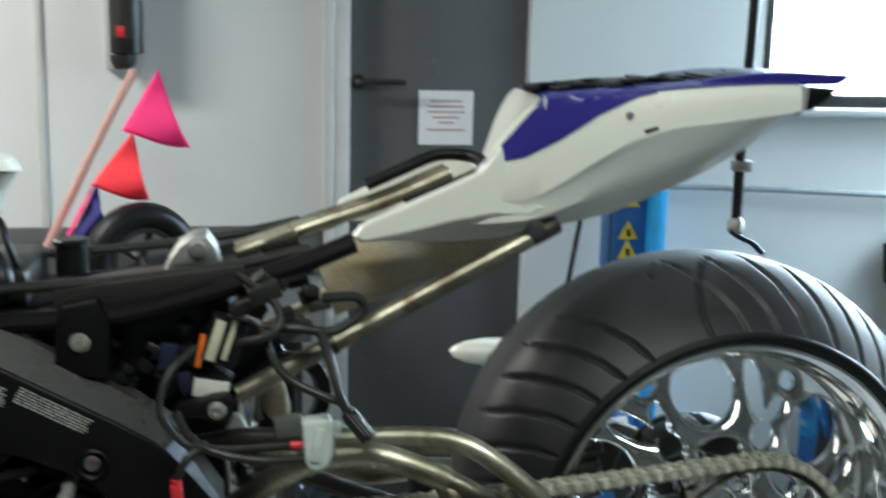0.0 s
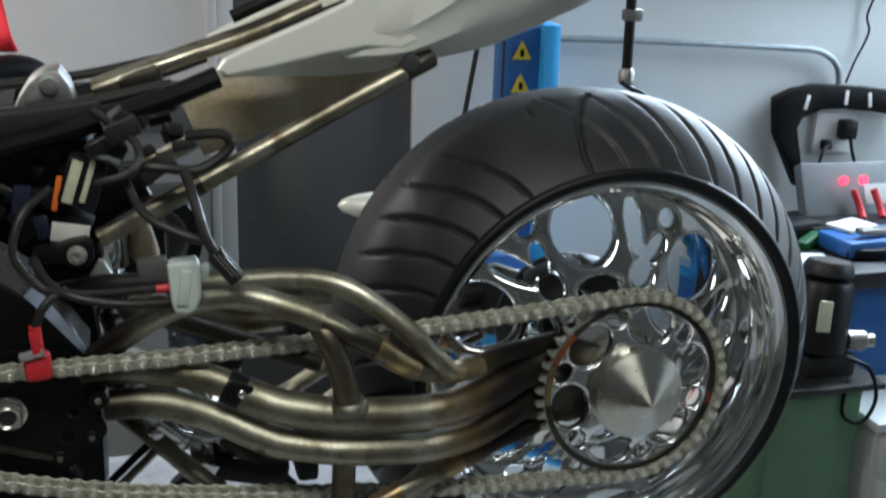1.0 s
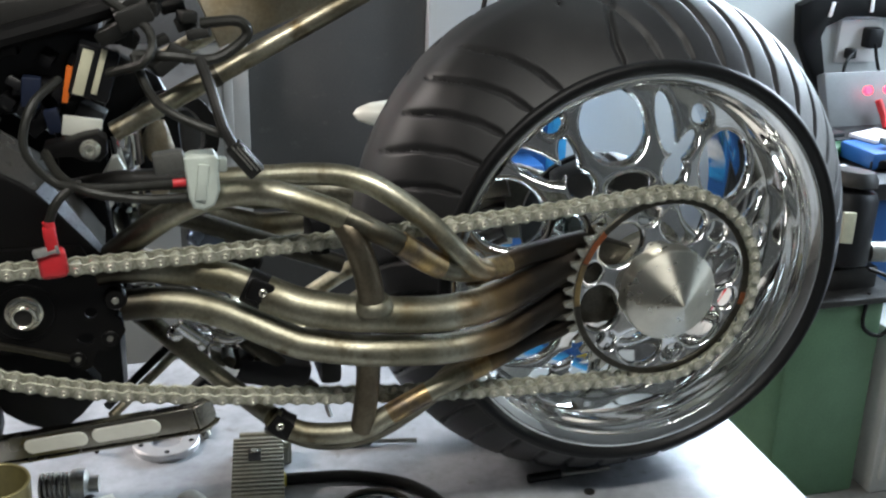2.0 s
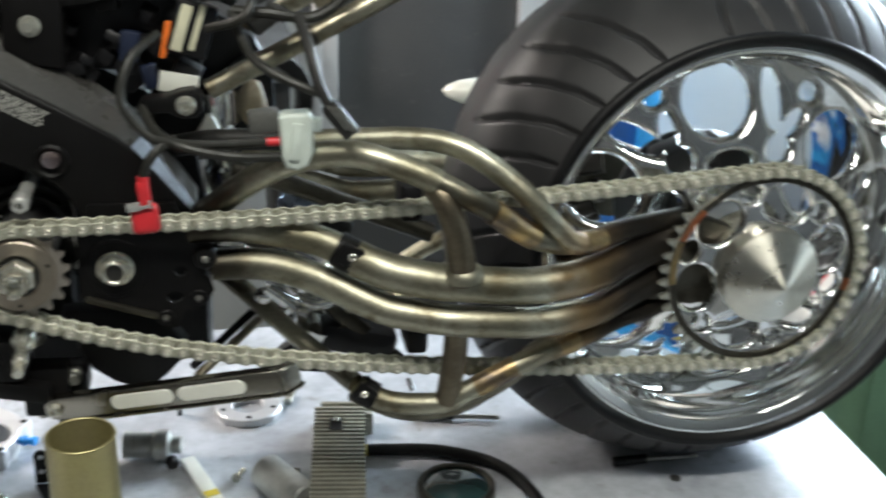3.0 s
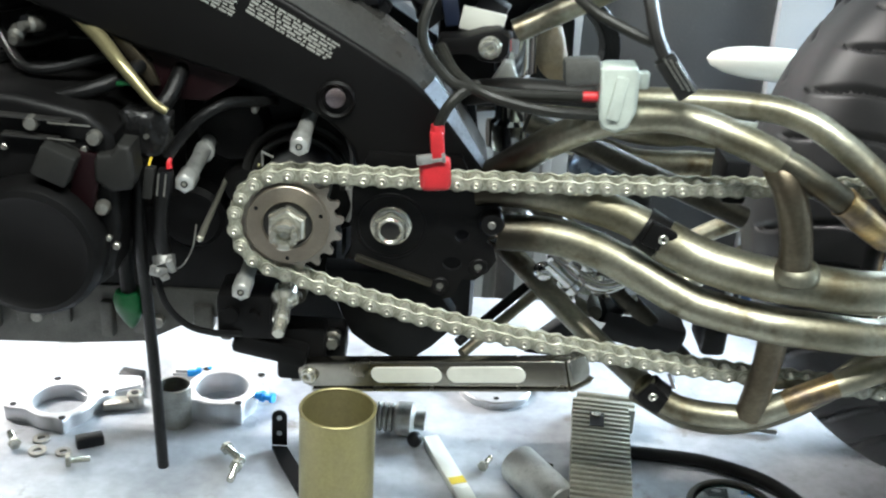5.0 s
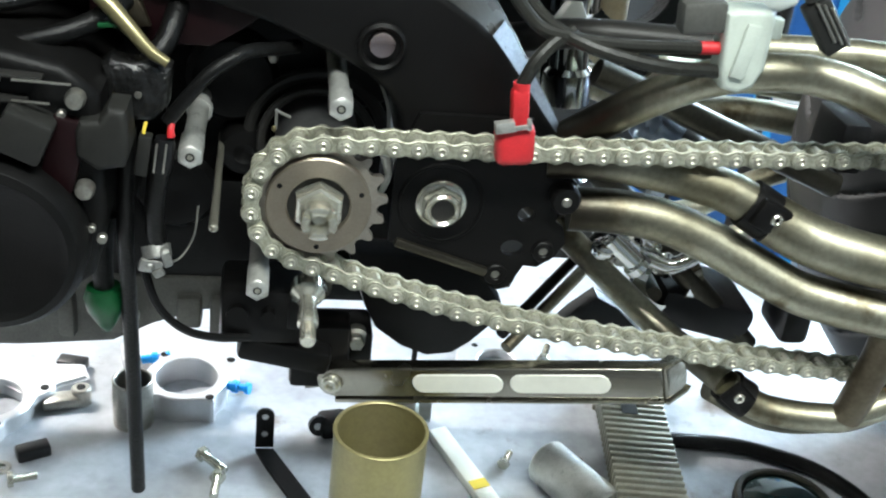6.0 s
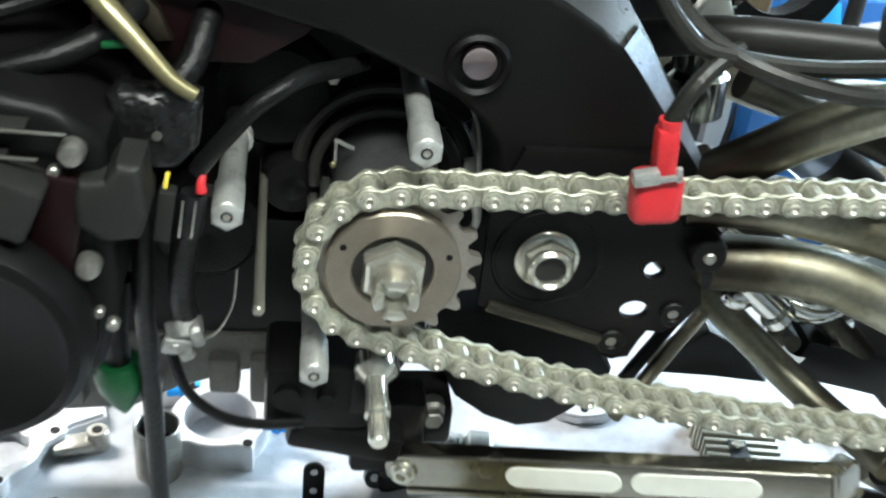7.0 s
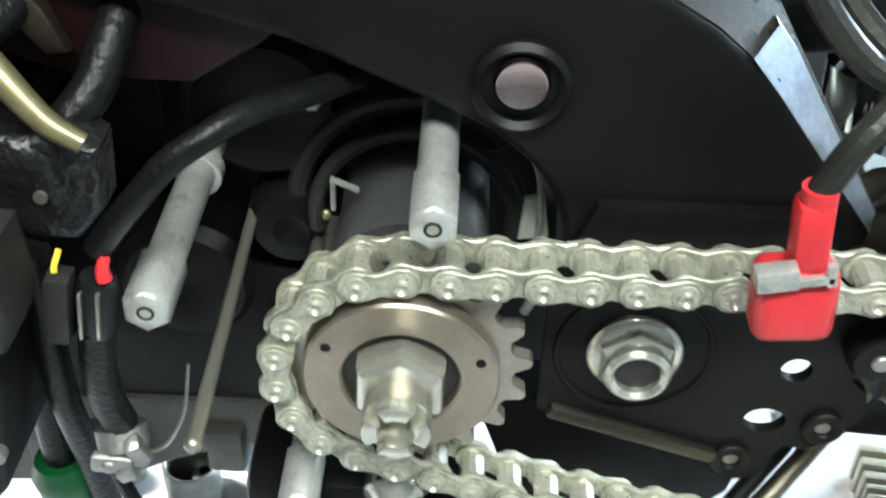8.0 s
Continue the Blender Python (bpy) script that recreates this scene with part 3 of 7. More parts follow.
part("spoke_disc", cast_plate(HUB, 0.052, 0.210, holes, lambda r: 0.085 - 0.44 * max(0.0, r - 0.08), 0.0095, 0.0075, 96, 480), CHROME, wheel, "polished chrome cast spokes with oval windows", angle=70)
# brake disc and carrier on the far side of the hub
g = ring(G(), 0.060, 0.092, HUB + Vector((0, 0.07, 0)), 0.006, n=48)
for k in range(6):
    tube(g, [polar(0.04, k * 60, -0.06), polar(0.065, k * 60 + 8, -0.067)], 0.009, 8)
part("brake_disc", g, GREYBLACK, wheel, "dark brake disc")
g = rbox(G(), polar(0.080, -22, -0.02), (0.075, 0.05, 0.04), 0.012, (0, -20, 0))
rbox(g, polar(0.078, 24, -0.03), (0.06, 0.05, 0.045), 0.012, (0, 20, 0))
part("brake_caliper", g, GREYBLACK, wheel, "dark grey brake caliper")


def sprocket_outline(c, rp, teeth, turn=0.0, tip=0.0052):
    out = []
    for k in range(teeth):
        for da, dr in ((-0.5, -0.0052), (-0.28, -0.0042), (-0.12, tip - 0.001), (0.0, tip), (0.12, tip - 0.001), (0.28, -0.0042)):
            a = 2 * math.pi * (k + da) / teeth + turn
            out.append((c[0] + (rp + dr) * math.sin(a), c[2] + (rp + dr) * math.cos(a)))
    return out


def toothed_ring(g, c, rp, teeth, r_in, y0, y1, turn=0.0, tip=0.0052):
    out = sprocket_outline(c, rp, teeth, turn, tip)
    n = len(out)
    inn = [(c[0] + r_in * math.sin(2 * math.pi * (k / n - 0.5 / teeth) + turn), c[2] + r_in * math.cos(2 * math.pi * (k / n - 0.5 / teeth) + turn)) for k in range(n)]
    vs = [(x, y0, z) for x, z in out] + [(x, y0, z) for x, z in inn] + [(x, y1, z) for x, z in out] + [(x, y1, z) for x, z in inn]
    fs = []
    for i in range(n):
        j = (i + 1) % n
        fs += [(i, j, n + j, n + i), (2 * n + i, 3 * n + i, 3 * n + j, 2 * n + j), (i, 2 * n + i, 2 * n + j, j), (n + i, n + j, 3 * n + j, 3 * n + i)]
    return g.add(vs, fs)


P = 0.015875
T_R, T_F = 45, 18
R_R, R_F = P / (2 * math.sin(math.pi / T_R)), P / (2 * math.sin(math.pi / T_F))
C_R, C_F = (HUB.x, CHAIN_Y, HUB.z), (-0.087, CHAIN_Y, 1.0997)
rear_spr = part("rear_sprocket", toothed_ring(G(), C_R, R_R, T_R, 0.1015, CHAIN_Y - 0.0038, CHAIN_Y + 0.0038), SHAFT, bike, "worn rear sprocket with bright tooth tips")
part("dark_band", ring(G(), 0.1010, 0.1082, (C_R[0], CHAIN_Y - 0.0036, C_R[2]), 0.0016, n=90, bevel=0.0004), DARKTUBE, rear_spr, "dark scaled band of the sprocket")
holes = []
for k in range(6):
    holes += [(0.0770, 60 * k + 15, 0.0215, 0.0270, 0), (0.0885, 60 * k + 45, 0.0095, 0.0120, 0)]
part("carrier", cast_plate(Vector(C_R), 0.050, 0.102, holes, lambda r: -0.004 + 0.10 * max(0.0, 0.075 - r), 0.007, 0.005, 44, 360), CHROME, rear_spr, "polished chrome sprocket carrier with round holes", angle=70)
HEATRED = M("orange_red_heat_tint", (0.48, 0.13, 0.05), 0.38, 0.8, 0.3, 60, 300, 0.03, col2=(0.30, 0.12, 0.06))
for a0, a1, m_ in ((-69, -47, HEATRED), (-97, -70, HEAT), (98, 106, HEATRED)):
    arc = [radians(a0 + (a1 - a0) * k / 10) for k in range(11)]
    poly = [(C_R[0] + 0.1078 * math.sin(a), C_R[2] + 0.1078 * math.cos(a)) for a in arc] + [(C_R[0] + 0.1014 * math.sin(a), C_R[2] + 0.1014 * math.cos(a)) for a in arc[::-1]]
    part("heat_mark", prism(G(), poly, CHAIN_Y - 0.0062, CHAIN_Y - 0.0040, 0), m_, rear_spr, "orange heat-coloured arc")
cone = lathe(G(), [(0.030, 0.10), (0.052, 0.13), (0.0545, 0.172), (0.0545, 0.187), (0.0535, 0.1895), (0.0005, 0.223)], (0, 0, 0), (0, -1, 0), 96)
part("hub_cone", cone, BRUSHED, bike, "pointed spun aluminium axle cover", angle=25).location = HUB
g = tube(G(), [(HUB.x, -0.02, HUB.z), (HUB.x, 0.32, HUB.z)], 0.0125, 16)
part("axle", g, STEEL, bike)

# chain, link by link
def belt(step):
    """Places along the chain's loop, a pitch apart: x, z and the way it runs."""
    a0, a1 = (C_F[0] - 0.0015, C_F[2] + R_F), (C_R[0] - 0.004, C_R[2] + R_R)
    b1, b0 = (C_R[0] - 0.018, C_R[2] - R_R + 0.002), (C_F[0] - 0.006, C_F[2] - R_F)
    pts = []
    for k in range(400):
        t = k / 400
        pts.append((a0[0] + (a1[0] - a0[0]) * t, a0[1] + (a1[1] - a0[1]) * t - 0.010 * 4 * t * (1 - t)))
    for k in range(400):
        a = -0.03 + (math.pi + 0.19) * k / 400
        pts.append((C_R[0] + R_R * math.sin(a), C_R[2] + R_R * math.cos(a)))
    for k in range(400):
        t = k / 400
        pts.append((b1[0] + (b0[0] - b1[0]) * t, b1[1] + (b0[1] - b1[1]) * t - 0.026 * 4 * t * (1 - t) - 0.009 * math.sin(math.pi * t ** 3)))
    for k in range(400):
        a = math.pi + 0.15 + (math.pi - 0.18) * k / 400
        pts.append((C_F[0] + R_F * math.sin(a), C_F[2] + R_F * math.cos(a)))
    p = np.array(pts + pts[:1])
    d = np.concatenate([[0], np.cumsum(np.hypot(*np.diff(p, axis=0).T))])
    n = int(round(d[-1] / step / 2)) * 2
    s = (np.arange(n) + 0.12) * d[-1] / n
    return np.stack([np.interp(s % d[-1], d, p[:, 0]), np.interp(s % d[-1], d, p[:, 1])], 1)


def link_mesh(name, ys, thick, pins, r_end, r_mid):
    g = G()
    outl = []
    for k in range(7):
        a = -math.pi / 2 - math.pi * k / 6
        outl.append((r_end * math.cos(a), r_end * math.sin(a)))
    outl.append((P / 2, r_mid))
    for k in range(7):
        a = math.pi / 2 - math.pi * k / 6
        outl.append((P + r_end * math.cos(a), r_end * math.sin(a)))
    outl.append((P / 2, -r_mid))
    for y in ys:
        prism(g, outl, y - thick / 2, y + thick / 2, 0.0004, 1)
    for x in (0, P):
        lathe(g, [(0.0030 if pins else 0.0048, ys[0]), (0.0030 if pins else 0.0048, ys[1])], (x, 0, 0), (0, 1, 0), 8)
    plates = len(g.f)
    if pins:
        for x in (0, P):
            for s in (-1, 1):
                lathe(g, [(0.0050, 0), (0.0047, 0.0008), (0.0034, 0.0010), (0.0030, 0.0012), (0.0029, 0.0026), (0.0024, 0.0030), (0.0015, 0.0016), (0.0004, 0.0012)], (x, s * (abs(ys[0]) + thick / 2), 0), (0, s, 0), 10)
    me = to_mesh(name, g, CHAIN, 40)
    me.materials.append(CHAINPIN)
    for p in me.polygons[plates:]:
        p.material_index = 1
    return me


marks = belt(P)
g = G()
for x, z in marks:
    lathe(g, [(0.0050, -0.0070), (0.0050, 0.0070)], (x, CHAIN_Y - 0.001, z), (0, -1, 0), 10)
chain = part("chain", g, CHAINPIN, bike, "pale greasy drive chain")
outer = link_mesh("link", (-0.0098, 0.0098), 0.0022, True, 0.0067, 0.0046)
inner = link_mesh("link", (-0.0075, 0.0075), 0.0022, False, 0.0071, 0.0050)
for i, (x, z) in enumerate(marks):
    x2, z2 = marks[(i + 1) % len(marks)]
    ob = new("link", outer if i % 2 else inner)
    ob.parent = chain
    ob.matrix_basis = Matrix.Translation((x, CHAIN_Y - 0.001, z)) @ Matrix.Rotation(-math.atan2(z2 - z, x2 - x), 4, "Y")

# front sprocket, big washer ring, nut and slotted shaft
fs_ = part("front_sprocket", toothed_ring(G(), C_F, R_F, T_F, 0.010, CHAIN_Y - 0.0030, CHAIN_Y + 0.0030, 0.1, 0.0022), SPROCKET, bike, "grey-brown steel front sprocket")
g = ring(G(), 0.0214, 0.0360, (C_F[0], CHAIN_Y - 0.0035, C_F[2]), 0.0075, n=56, bevel=0.001)
part("washer_ring", g, WASHER, fs_)
for a in (-61, 70, 180):
    ax, az = C_F[0] + 0.0305 * math.sin(radians(a)), C_F[2] + 0.0305 * math.cos(radians(a))
    part("drilled_hole", disc(G(), 0.0019, (ax, CHAIN_Y - 0.0108, az), 0.0005, n=10), BLACK, fs_)
g = lathe(G(), [(0.0216, 0), (0.0216, 0.002)], (C_F[0], CHAIN_Y - 0.004, C_F[2]), (0, -1, 0), 30)
part("recess", g, GREYBLACK, fs_)
g = lathe(G(), [(0.0184, 0), (0.0184, 0.010), (0.0172, 0.0130), (0.0150, 0.0145)], (C_F[0], CHAIN_Y - 0.0045, C_F[2]), (0, -1, 0), 6, 0.5)
part("lock_nut", g, SHAFT, fs_, angle=20)
g = lathe(G(), [(0.0122, 0), (0.0122, 0.0190), (0.0116, 0.0198), (0.0064, 0.0200), (0.0050, 0.015), (0.0004, 0.014)], (C_F[0], CHAIN_Y - 0.012, C_F[2]), (0, -1, 0), 28)
part("slotted_shaft_end", g, SHAFT, fs_, "bright castellated gearbox shaft end")
for c in (0, 90, 180, 270):
    arc = [radians(c - 33 + 66 * k / 6) for k in range(7)]
    poly = [(C_F[0] + 0.0122 * math.sin(a), C_F[2] + 0.0122 * math.cos(a)) for a in arc] + [(C_F[0] + 0.0064 * math.sin(a), C_F[2] + 0.0064 * math.cos(a)) for a in arc[::-1]]
    part("shaft_prong", prism(G(), poly, CHAIN_Y - 0.0375, CHAIN_Y - 0.031, 0.0010, 2), SHAFT, fs_)

# ---- swingarm ----
swing = part("swingarm", tube(G(), [(0.0, 0.0, 1.092), (0.0, 0.28, 1.092)], 0.022, 20), DARKTUBE, bike, "bare bronzed steel tube swingarm")
A = [(0.0965, 0.001, 1.090), (0.110, -0.0005, 1.0905), (0.133, -0.005, 1.092), (0.160, -0.010, 1.090), (0.187, -0.016, 1.083), (0.215, -0.023, 1.072), (0.242, -0.032, 1.060), (0.268, -0.041, 1.050), (0.294, -0.049, 1.046), (0.319, -0.057, 1.044), (0.345, -0.064, 1.043), (0.393, -0.066, 1.040), (0.424, -0.063, 1.037), (0.456, -0.058, 1.038), (0.492, -0.042, 1.037), (0.528, -0.026, 1.045), (0.567, -0.005, 1.053), (0.600, 0.010, 1.062)]
B1 = [(0.075, 0.004, 1.129), (0.093, 0.001, 1.131), (0.120, -0.003, 1.132), (0.147, -0.008, 1.130), (0.174, -0.013, 1.126), (0.195, -0.018, 1.122), (0.214, -0.023, 1.116), (0.238, -0.030, 1.104)]
B2 = [(0.238, -0.030, 1.104), (0.264, -0.039, 1.094), (0.289, -0.048, 1.089), (0.315, -0.056, 1.086), (0.339, -0.064, 1.086), (0.391, -0.066, 1.081), (0.421, -0.063, 1.079), (0.452, -0.059, 1.080), (0.487, -0.045, 1.081), (0.523, -0.028, 1.087), (0.562, -0.008, 1.094), (0.600, 0.006, 1.104)]
C1 = [(0.060, 0.018, 1.118), (0.103, 0.003, 1.154), (0.128, -0.006, 1.175), (0.153, -0.015, 1.193), (0.178, -0.023, 1.206), (0.202, -0.031, 1.213), (0.226, -0.039, 1.217), (0.250, -0.048, 1.216), (0.274, -0.057, 1.210), (0.299, -0.066, 1.202), (0.314, -0.070, 1.195)]
C2 = [(0.314, -0.070, 1.195), (0.328, -0.074, 1.189), (0.346, -0.078, 1.179), (0.369, -0.076, 1.165), (0.390, -0.073, 1.149), (0.412, -0.066, 1.134), (0.424, -0.062, 1.128), (0.451, -0.052, 1.119), (0.486, -0.039, 1.116), (0.521, -0.024, 1.120), (0.559, -0.009, 1.121), (0.600, 0.004, 1.122)]
D0 = [(0.045, 0.078, 1.190), (0.098, 0.062, 1.203), (0.150, 0.045, 1.208), (0.206, 0.0225, 1.2122)]
D = [(0.204, 0.0235, 1.212), (0.235, 0.012, 1.216), (0.262, 0.002, 1.219), (0.285, -0.006, 1.2215), (0.319, -0.020, 1.2225), (0.345, -0.033, 1.217), (0.366, -0.043, 1.206), (0.388, -0.051, 1.1905), (0.406, -0.059, 1.1755), (0.4225, -0.064, 1.1575), (0.440, -0.062, 1.139), (0.453, -0.060, 1.126), (0.468, -0.052, 1.118)]
E1 = [(0.078, 0.135, 1.054), (0.100, 0.120, 1.0362), (0.130, 0.098, 1.0147), (0.160, 0.0748, 0.9933), (0.190, 0.0505, 0.9725), (0.215, 0.022, 0.9600), (0.242, -0.020, 0.953)]
E2 = [(0.242, -0.020, 0.953), (0.251, -0.022, 0.945), (0.268, -0.027, 0.937), (0.282, -0.031, 0.934), (0.308, -0.039, 0.935), (0.334, -0.046, 0.940), (0.360, -0.049, 0.954), (0.385, -0.050, 0.968), (0.431, -0.047, 0.989), (0.465, -0.038, 0.997), (0.501, -0.024, 1.004), (0.536, -0.012, 1.013), (0.573, -0.001, 1.017), (0.600, 0.006, 1.030)]
F1 = [(0.240, 0.00, 0.935), (0.293, -0.005, 0.910), (0.350, -0.012, 0.915), (0.410, -0.015, 0.950), (0.455, -0.01, 0.985), (0.52, 0.005, 1.012), (0.59, 0.01, 1.04)]


def on_tube(pts, x0, x1, n=9):
    """Points of a tube's middle line from x0 to x1."""
    line = smooth_path(pts, 8)
    at = [p.x for p in line]
    return [Vector((x, np.interp(x, at, [p.y for p in line]), np.interp(x, at, [p.z for p in line]))) for x in np.linspace(x0, x1, n)]


# D0 is near-black; C2, E1 and F1 are darker steel than the rest
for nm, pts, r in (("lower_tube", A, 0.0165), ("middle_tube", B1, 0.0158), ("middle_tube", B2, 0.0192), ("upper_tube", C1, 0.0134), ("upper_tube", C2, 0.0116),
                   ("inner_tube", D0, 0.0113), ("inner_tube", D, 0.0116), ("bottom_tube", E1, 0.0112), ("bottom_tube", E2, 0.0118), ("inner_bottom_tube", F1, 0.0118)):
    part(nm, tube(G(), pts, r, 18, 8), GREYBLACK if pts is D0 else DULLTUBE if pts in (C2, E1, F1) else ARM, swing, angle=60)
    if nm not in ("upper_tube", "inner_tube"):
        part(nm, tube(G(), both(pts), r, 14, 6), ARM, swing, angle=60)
for s in (0, 1):
    fl = (lambda q: both(q)) if s else (lambda q: q)
    if not s:
        part("upper_strut", tube(G(), fl([(0.3120, -0.0660, 1.190), (0.3190, -0.0755, 1.178), (0.3275, -0.080, 1.158), (0.336, -0.078, 1.128), (0.342, -0.073, 1.092)]), 0.0125, 16, 8, 0.0140), STRUT, swing)
    if not s:
        part("lower_strut", tube(G(), fl([(0.339, -0.062, 1.040), (0.340, -0.057, 1.010), (0.339, -0.054, 0.985), (0.335, -0.048, 0.943)]), 0.0128, 14), STRUT, swing)
    if not s:
        # cross struts take a darker steel than the outer tubes
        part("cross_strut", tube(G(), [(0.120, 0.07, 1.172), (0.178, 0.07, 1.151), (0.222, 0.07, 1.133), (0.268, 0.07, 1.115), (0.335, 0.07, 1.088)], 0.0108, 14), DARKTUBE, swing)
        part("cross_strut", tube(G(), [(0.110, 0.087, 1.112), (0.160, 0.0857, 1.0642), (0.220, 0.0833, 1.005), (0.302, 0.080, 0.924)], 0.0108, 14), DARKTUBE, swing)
    if not s:
        part("heat_band", tube(G(), on_tube(C2, 0.368, 0.414), 0.0130, 18, 3), HEAT, swing, "brown heat-tinted weld band")
        part("heat_band", tube(G(), on_tube(C2, 0.466, 0.497), 0.0124, 16, 3), HEAT, swing)
        part("heat_band", tube(G(), on_tube(E2, 0.366, 0.408), 0.0121, 16, 3), HEAT, swing)
        part("heat_band", tube(G(), on_tube(E2, 0.455, 0.478), 0.0123, 16, 3), HEAT, swing)
    g = tube(G(), fl(on_tube(B1, 0.219, 0.237)), 0.0188, 18, 3)
    rbox(g, fl([(0.231, -0.0435, 1.1115)])[0], (0.026, 0.009, 0.022), 0.003, (0, 24, 0))
    cl = part("tube_clamp", g, BLACK, swing, "black clamp with a socket screw")
    part("screw", ring(G(), 0.0016, 0.0044, fl([(0.2335, -0.0475, 1.1120)])[0], 0.003, (0, -1 if not s else 1, 0), 14), SHAFT, cl)
    g = tube(G(), fl(on_tube(E2, 0.244, 0.262)), 0.0152, 16, 3)
    rbox(g, fl([(0.249, -0.0345, 0.948)])[0], (0.024, 0.006, 0.020), 0.002, (0, 40, 0))
    cl = part("tube_clamp", g, BLACK, swing)
    part("screw", ring(G(), 0.0016, 0.0044, fl([(0.248, -0.037, 0.9505)])[0], 0.003, (0, -1 if not s else 1, 0), 14), SHAFT, cl)
    # axle plate behind the sprocket
    q = prism(G(), [(0.56, 1.03), (0.62, 1.02), (0.70, 1.035), (0.715, 1.066), (0.70, 1.095), (0.62, 1.125), (0.56, 1.115)], -0.006 if not s else 0.276, 0.012 if not s else 0.292, 0.003)
    part("axle_plate", q, DARKTUBE, swing)
# weld fillet at the strut's foot
g = lathe(G(), [(0.0152, 0), (0.0180, 0.003), (0.0195, 0.007), (0.0200, 0.012)], (0.3415, -0.0745, 1.108), (0.12, 0.1, -1), 18)
part("weld_bead", g, ARM, swing)
g = rbox(G(), (0.300, 0.02, 1.150), (0.022, 0.05, 0.04), 0.004)
part("chain_guide", g, PLASTIC, swing, "black chain guide block")


# ---- frame, pivot plate and engine ----
def strip(g, low, high, back):
    """A sloping band between two lines of points, with a back wall."""
    n = len(low)
    vs = list(low) + list(high) + [(x, back, z) for x, y, z in high] + [(x, back, z) for x, y, z in low]
    fs = []
    for i in range(n - 1):
        for r in range(3):
            fs.append((r * n + i, r * n + i + 1, (r + 1) * n + i + 1, (r + 1) * n + i))
    return g.add(vs, fs)


# pale blue-grey that stands in for window glare on the spar's curved edge
EDGEGLARE = M("edge_glare_alloy", (0.40, 0.44, 0.50), 0.38, 0.85, 0.3, 40, 400, 0.04)
frame_ = part("frame_spar", prism(G(), [(-0.50, 1.440), (-0.233, 1.350), (-0.143, 1.314), (-0.032, 1.252), (0.012, 1.226), (0.034, 1.208), (0.078, 1.150), (0.092, 1.118), (0.06, 1.10), (-0.028, 1.10),
                                       (-0.0295, 1.130), (-0.031, 1.145), (-0.0355, 1.159), (-0.044, 1.1715), (-0.057, 1.183), (-0.073, 1.192), (-0.090, 1.1995), (-0.110, 1.2085), (-0.128, 1.216), (-0.160, 1.2245), (-0.214, 1.238), (-0.338, 1.284), (-0.50, 1.345)], 0.0, 0.045, 0.005, 3), BLACK, bike, "satin black alloy frame spar")
# the sloping chamfer is a lighter grey than the spar's black
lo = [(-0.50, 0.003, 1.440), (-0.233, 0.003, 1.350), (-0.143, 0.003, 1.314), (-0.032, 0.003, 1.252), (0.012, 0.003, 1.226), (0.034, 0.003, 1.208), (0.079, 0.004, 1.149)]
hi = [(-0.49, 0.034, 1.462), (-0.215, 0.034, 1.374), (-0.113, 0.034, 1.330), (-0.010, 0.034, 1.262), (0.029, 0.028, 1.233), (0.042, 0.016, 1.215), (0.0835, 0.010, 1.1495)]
part("spar_shoulder", strip(G(), lo, hi, 0.07), SHOULDER, frame_, "lighter grey chamfer along the frame spar", angle=30)
# strip added just proud of the chamfer to carry that glare
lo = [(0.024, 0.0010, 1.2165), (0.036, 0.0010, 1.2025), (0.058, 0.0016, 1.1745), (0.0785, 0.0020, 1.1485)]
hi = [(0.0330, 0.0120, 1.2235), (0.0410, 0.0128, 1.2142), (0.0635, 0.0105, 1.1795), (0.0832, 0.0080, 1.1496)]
part("glare_strip", strip(G(), lo, hi, 0.03), EDGEGLARE, frame_, "pale strip standing in for window glare along the spar edge", angle=30)
part("far_spar", prism(G(), [(-0.50, 1.440), (-0.143, 1.314), (0.034, 1.208), (0.078, 1.150), (0.09, 1.06), (0.0, 1.04), (-0.031, 1.143), (-0.123, 1.217), (-0.50, 1.345)], 0.235, 0.28, 0.004), BLACK, frame_)
HOLES = ((0.0645, 1.0865, 0.0062, 0.0060), (0.0575, 1.0585, 0.0085, 0.0066))
plate = part("pivot_plate", pierced(G(), [(-0.034, 1.125), (-0.034, 1.060), (-0.010, 1.052), (0.030, 1.040), (0.040, 1.028), (0.050, 1.0225), (0.060, 1.025), (0.064, 1.036), (0.068, 1.044), (0.078, 1.043), (0.090, 1.052), (0.097, 1.064), (0.094, 1.076),
                                        (0.087, 1.082), (0.090, 1.092), (0.099, 1.100), (0.098, 1.113), (0.088, 1.122), (0.076, 1.128), (0.06, 1.16), (-0.02, 1.16)], HOLES, -0.005, 0.0), BLACK, bike, "satin black swingarm pivot plate with two openings")
g = rbox(G(), (0.0055, -0.006, 1.0495), (0.074, 0.006, 0.007), 0.002, (0, 18, 0))
part("raised_rib", g, DARKTUBE, plate)
for x, z in ((0.0475, 1.0365), (0.081, 1.057)):
    g = ring(G(), 0.0035, 0.0085, (x, -0.004, z), 0.004, n=20)
    part("boss", g, BLACK, plate)
    part("bolt", disc(G(), 0.0036, (x, -0.004, z), 0.0025, n=12, bevel=0.0006), STEEL, plate)
nut = part("pivot_nut", lathe(G(), [(0.0186, 0), (0.0186, 0.0020), (0.0172, 0.0036), (0.0150, 0.0044)], (0.001, -0.005, 1.0925), (0, -1, 0), 36), SHAFT, bike, "bright zinc flanged pivot nut")
part("hex", lathe(G(), [(0.0158, 0.0), (0.0158, 0.0048), (0.0138, 0.0070)], (0.001, -0.0080, 1.0925), (0, -1, 0), 6, 0.55), SHAFT, nut, angle=15)
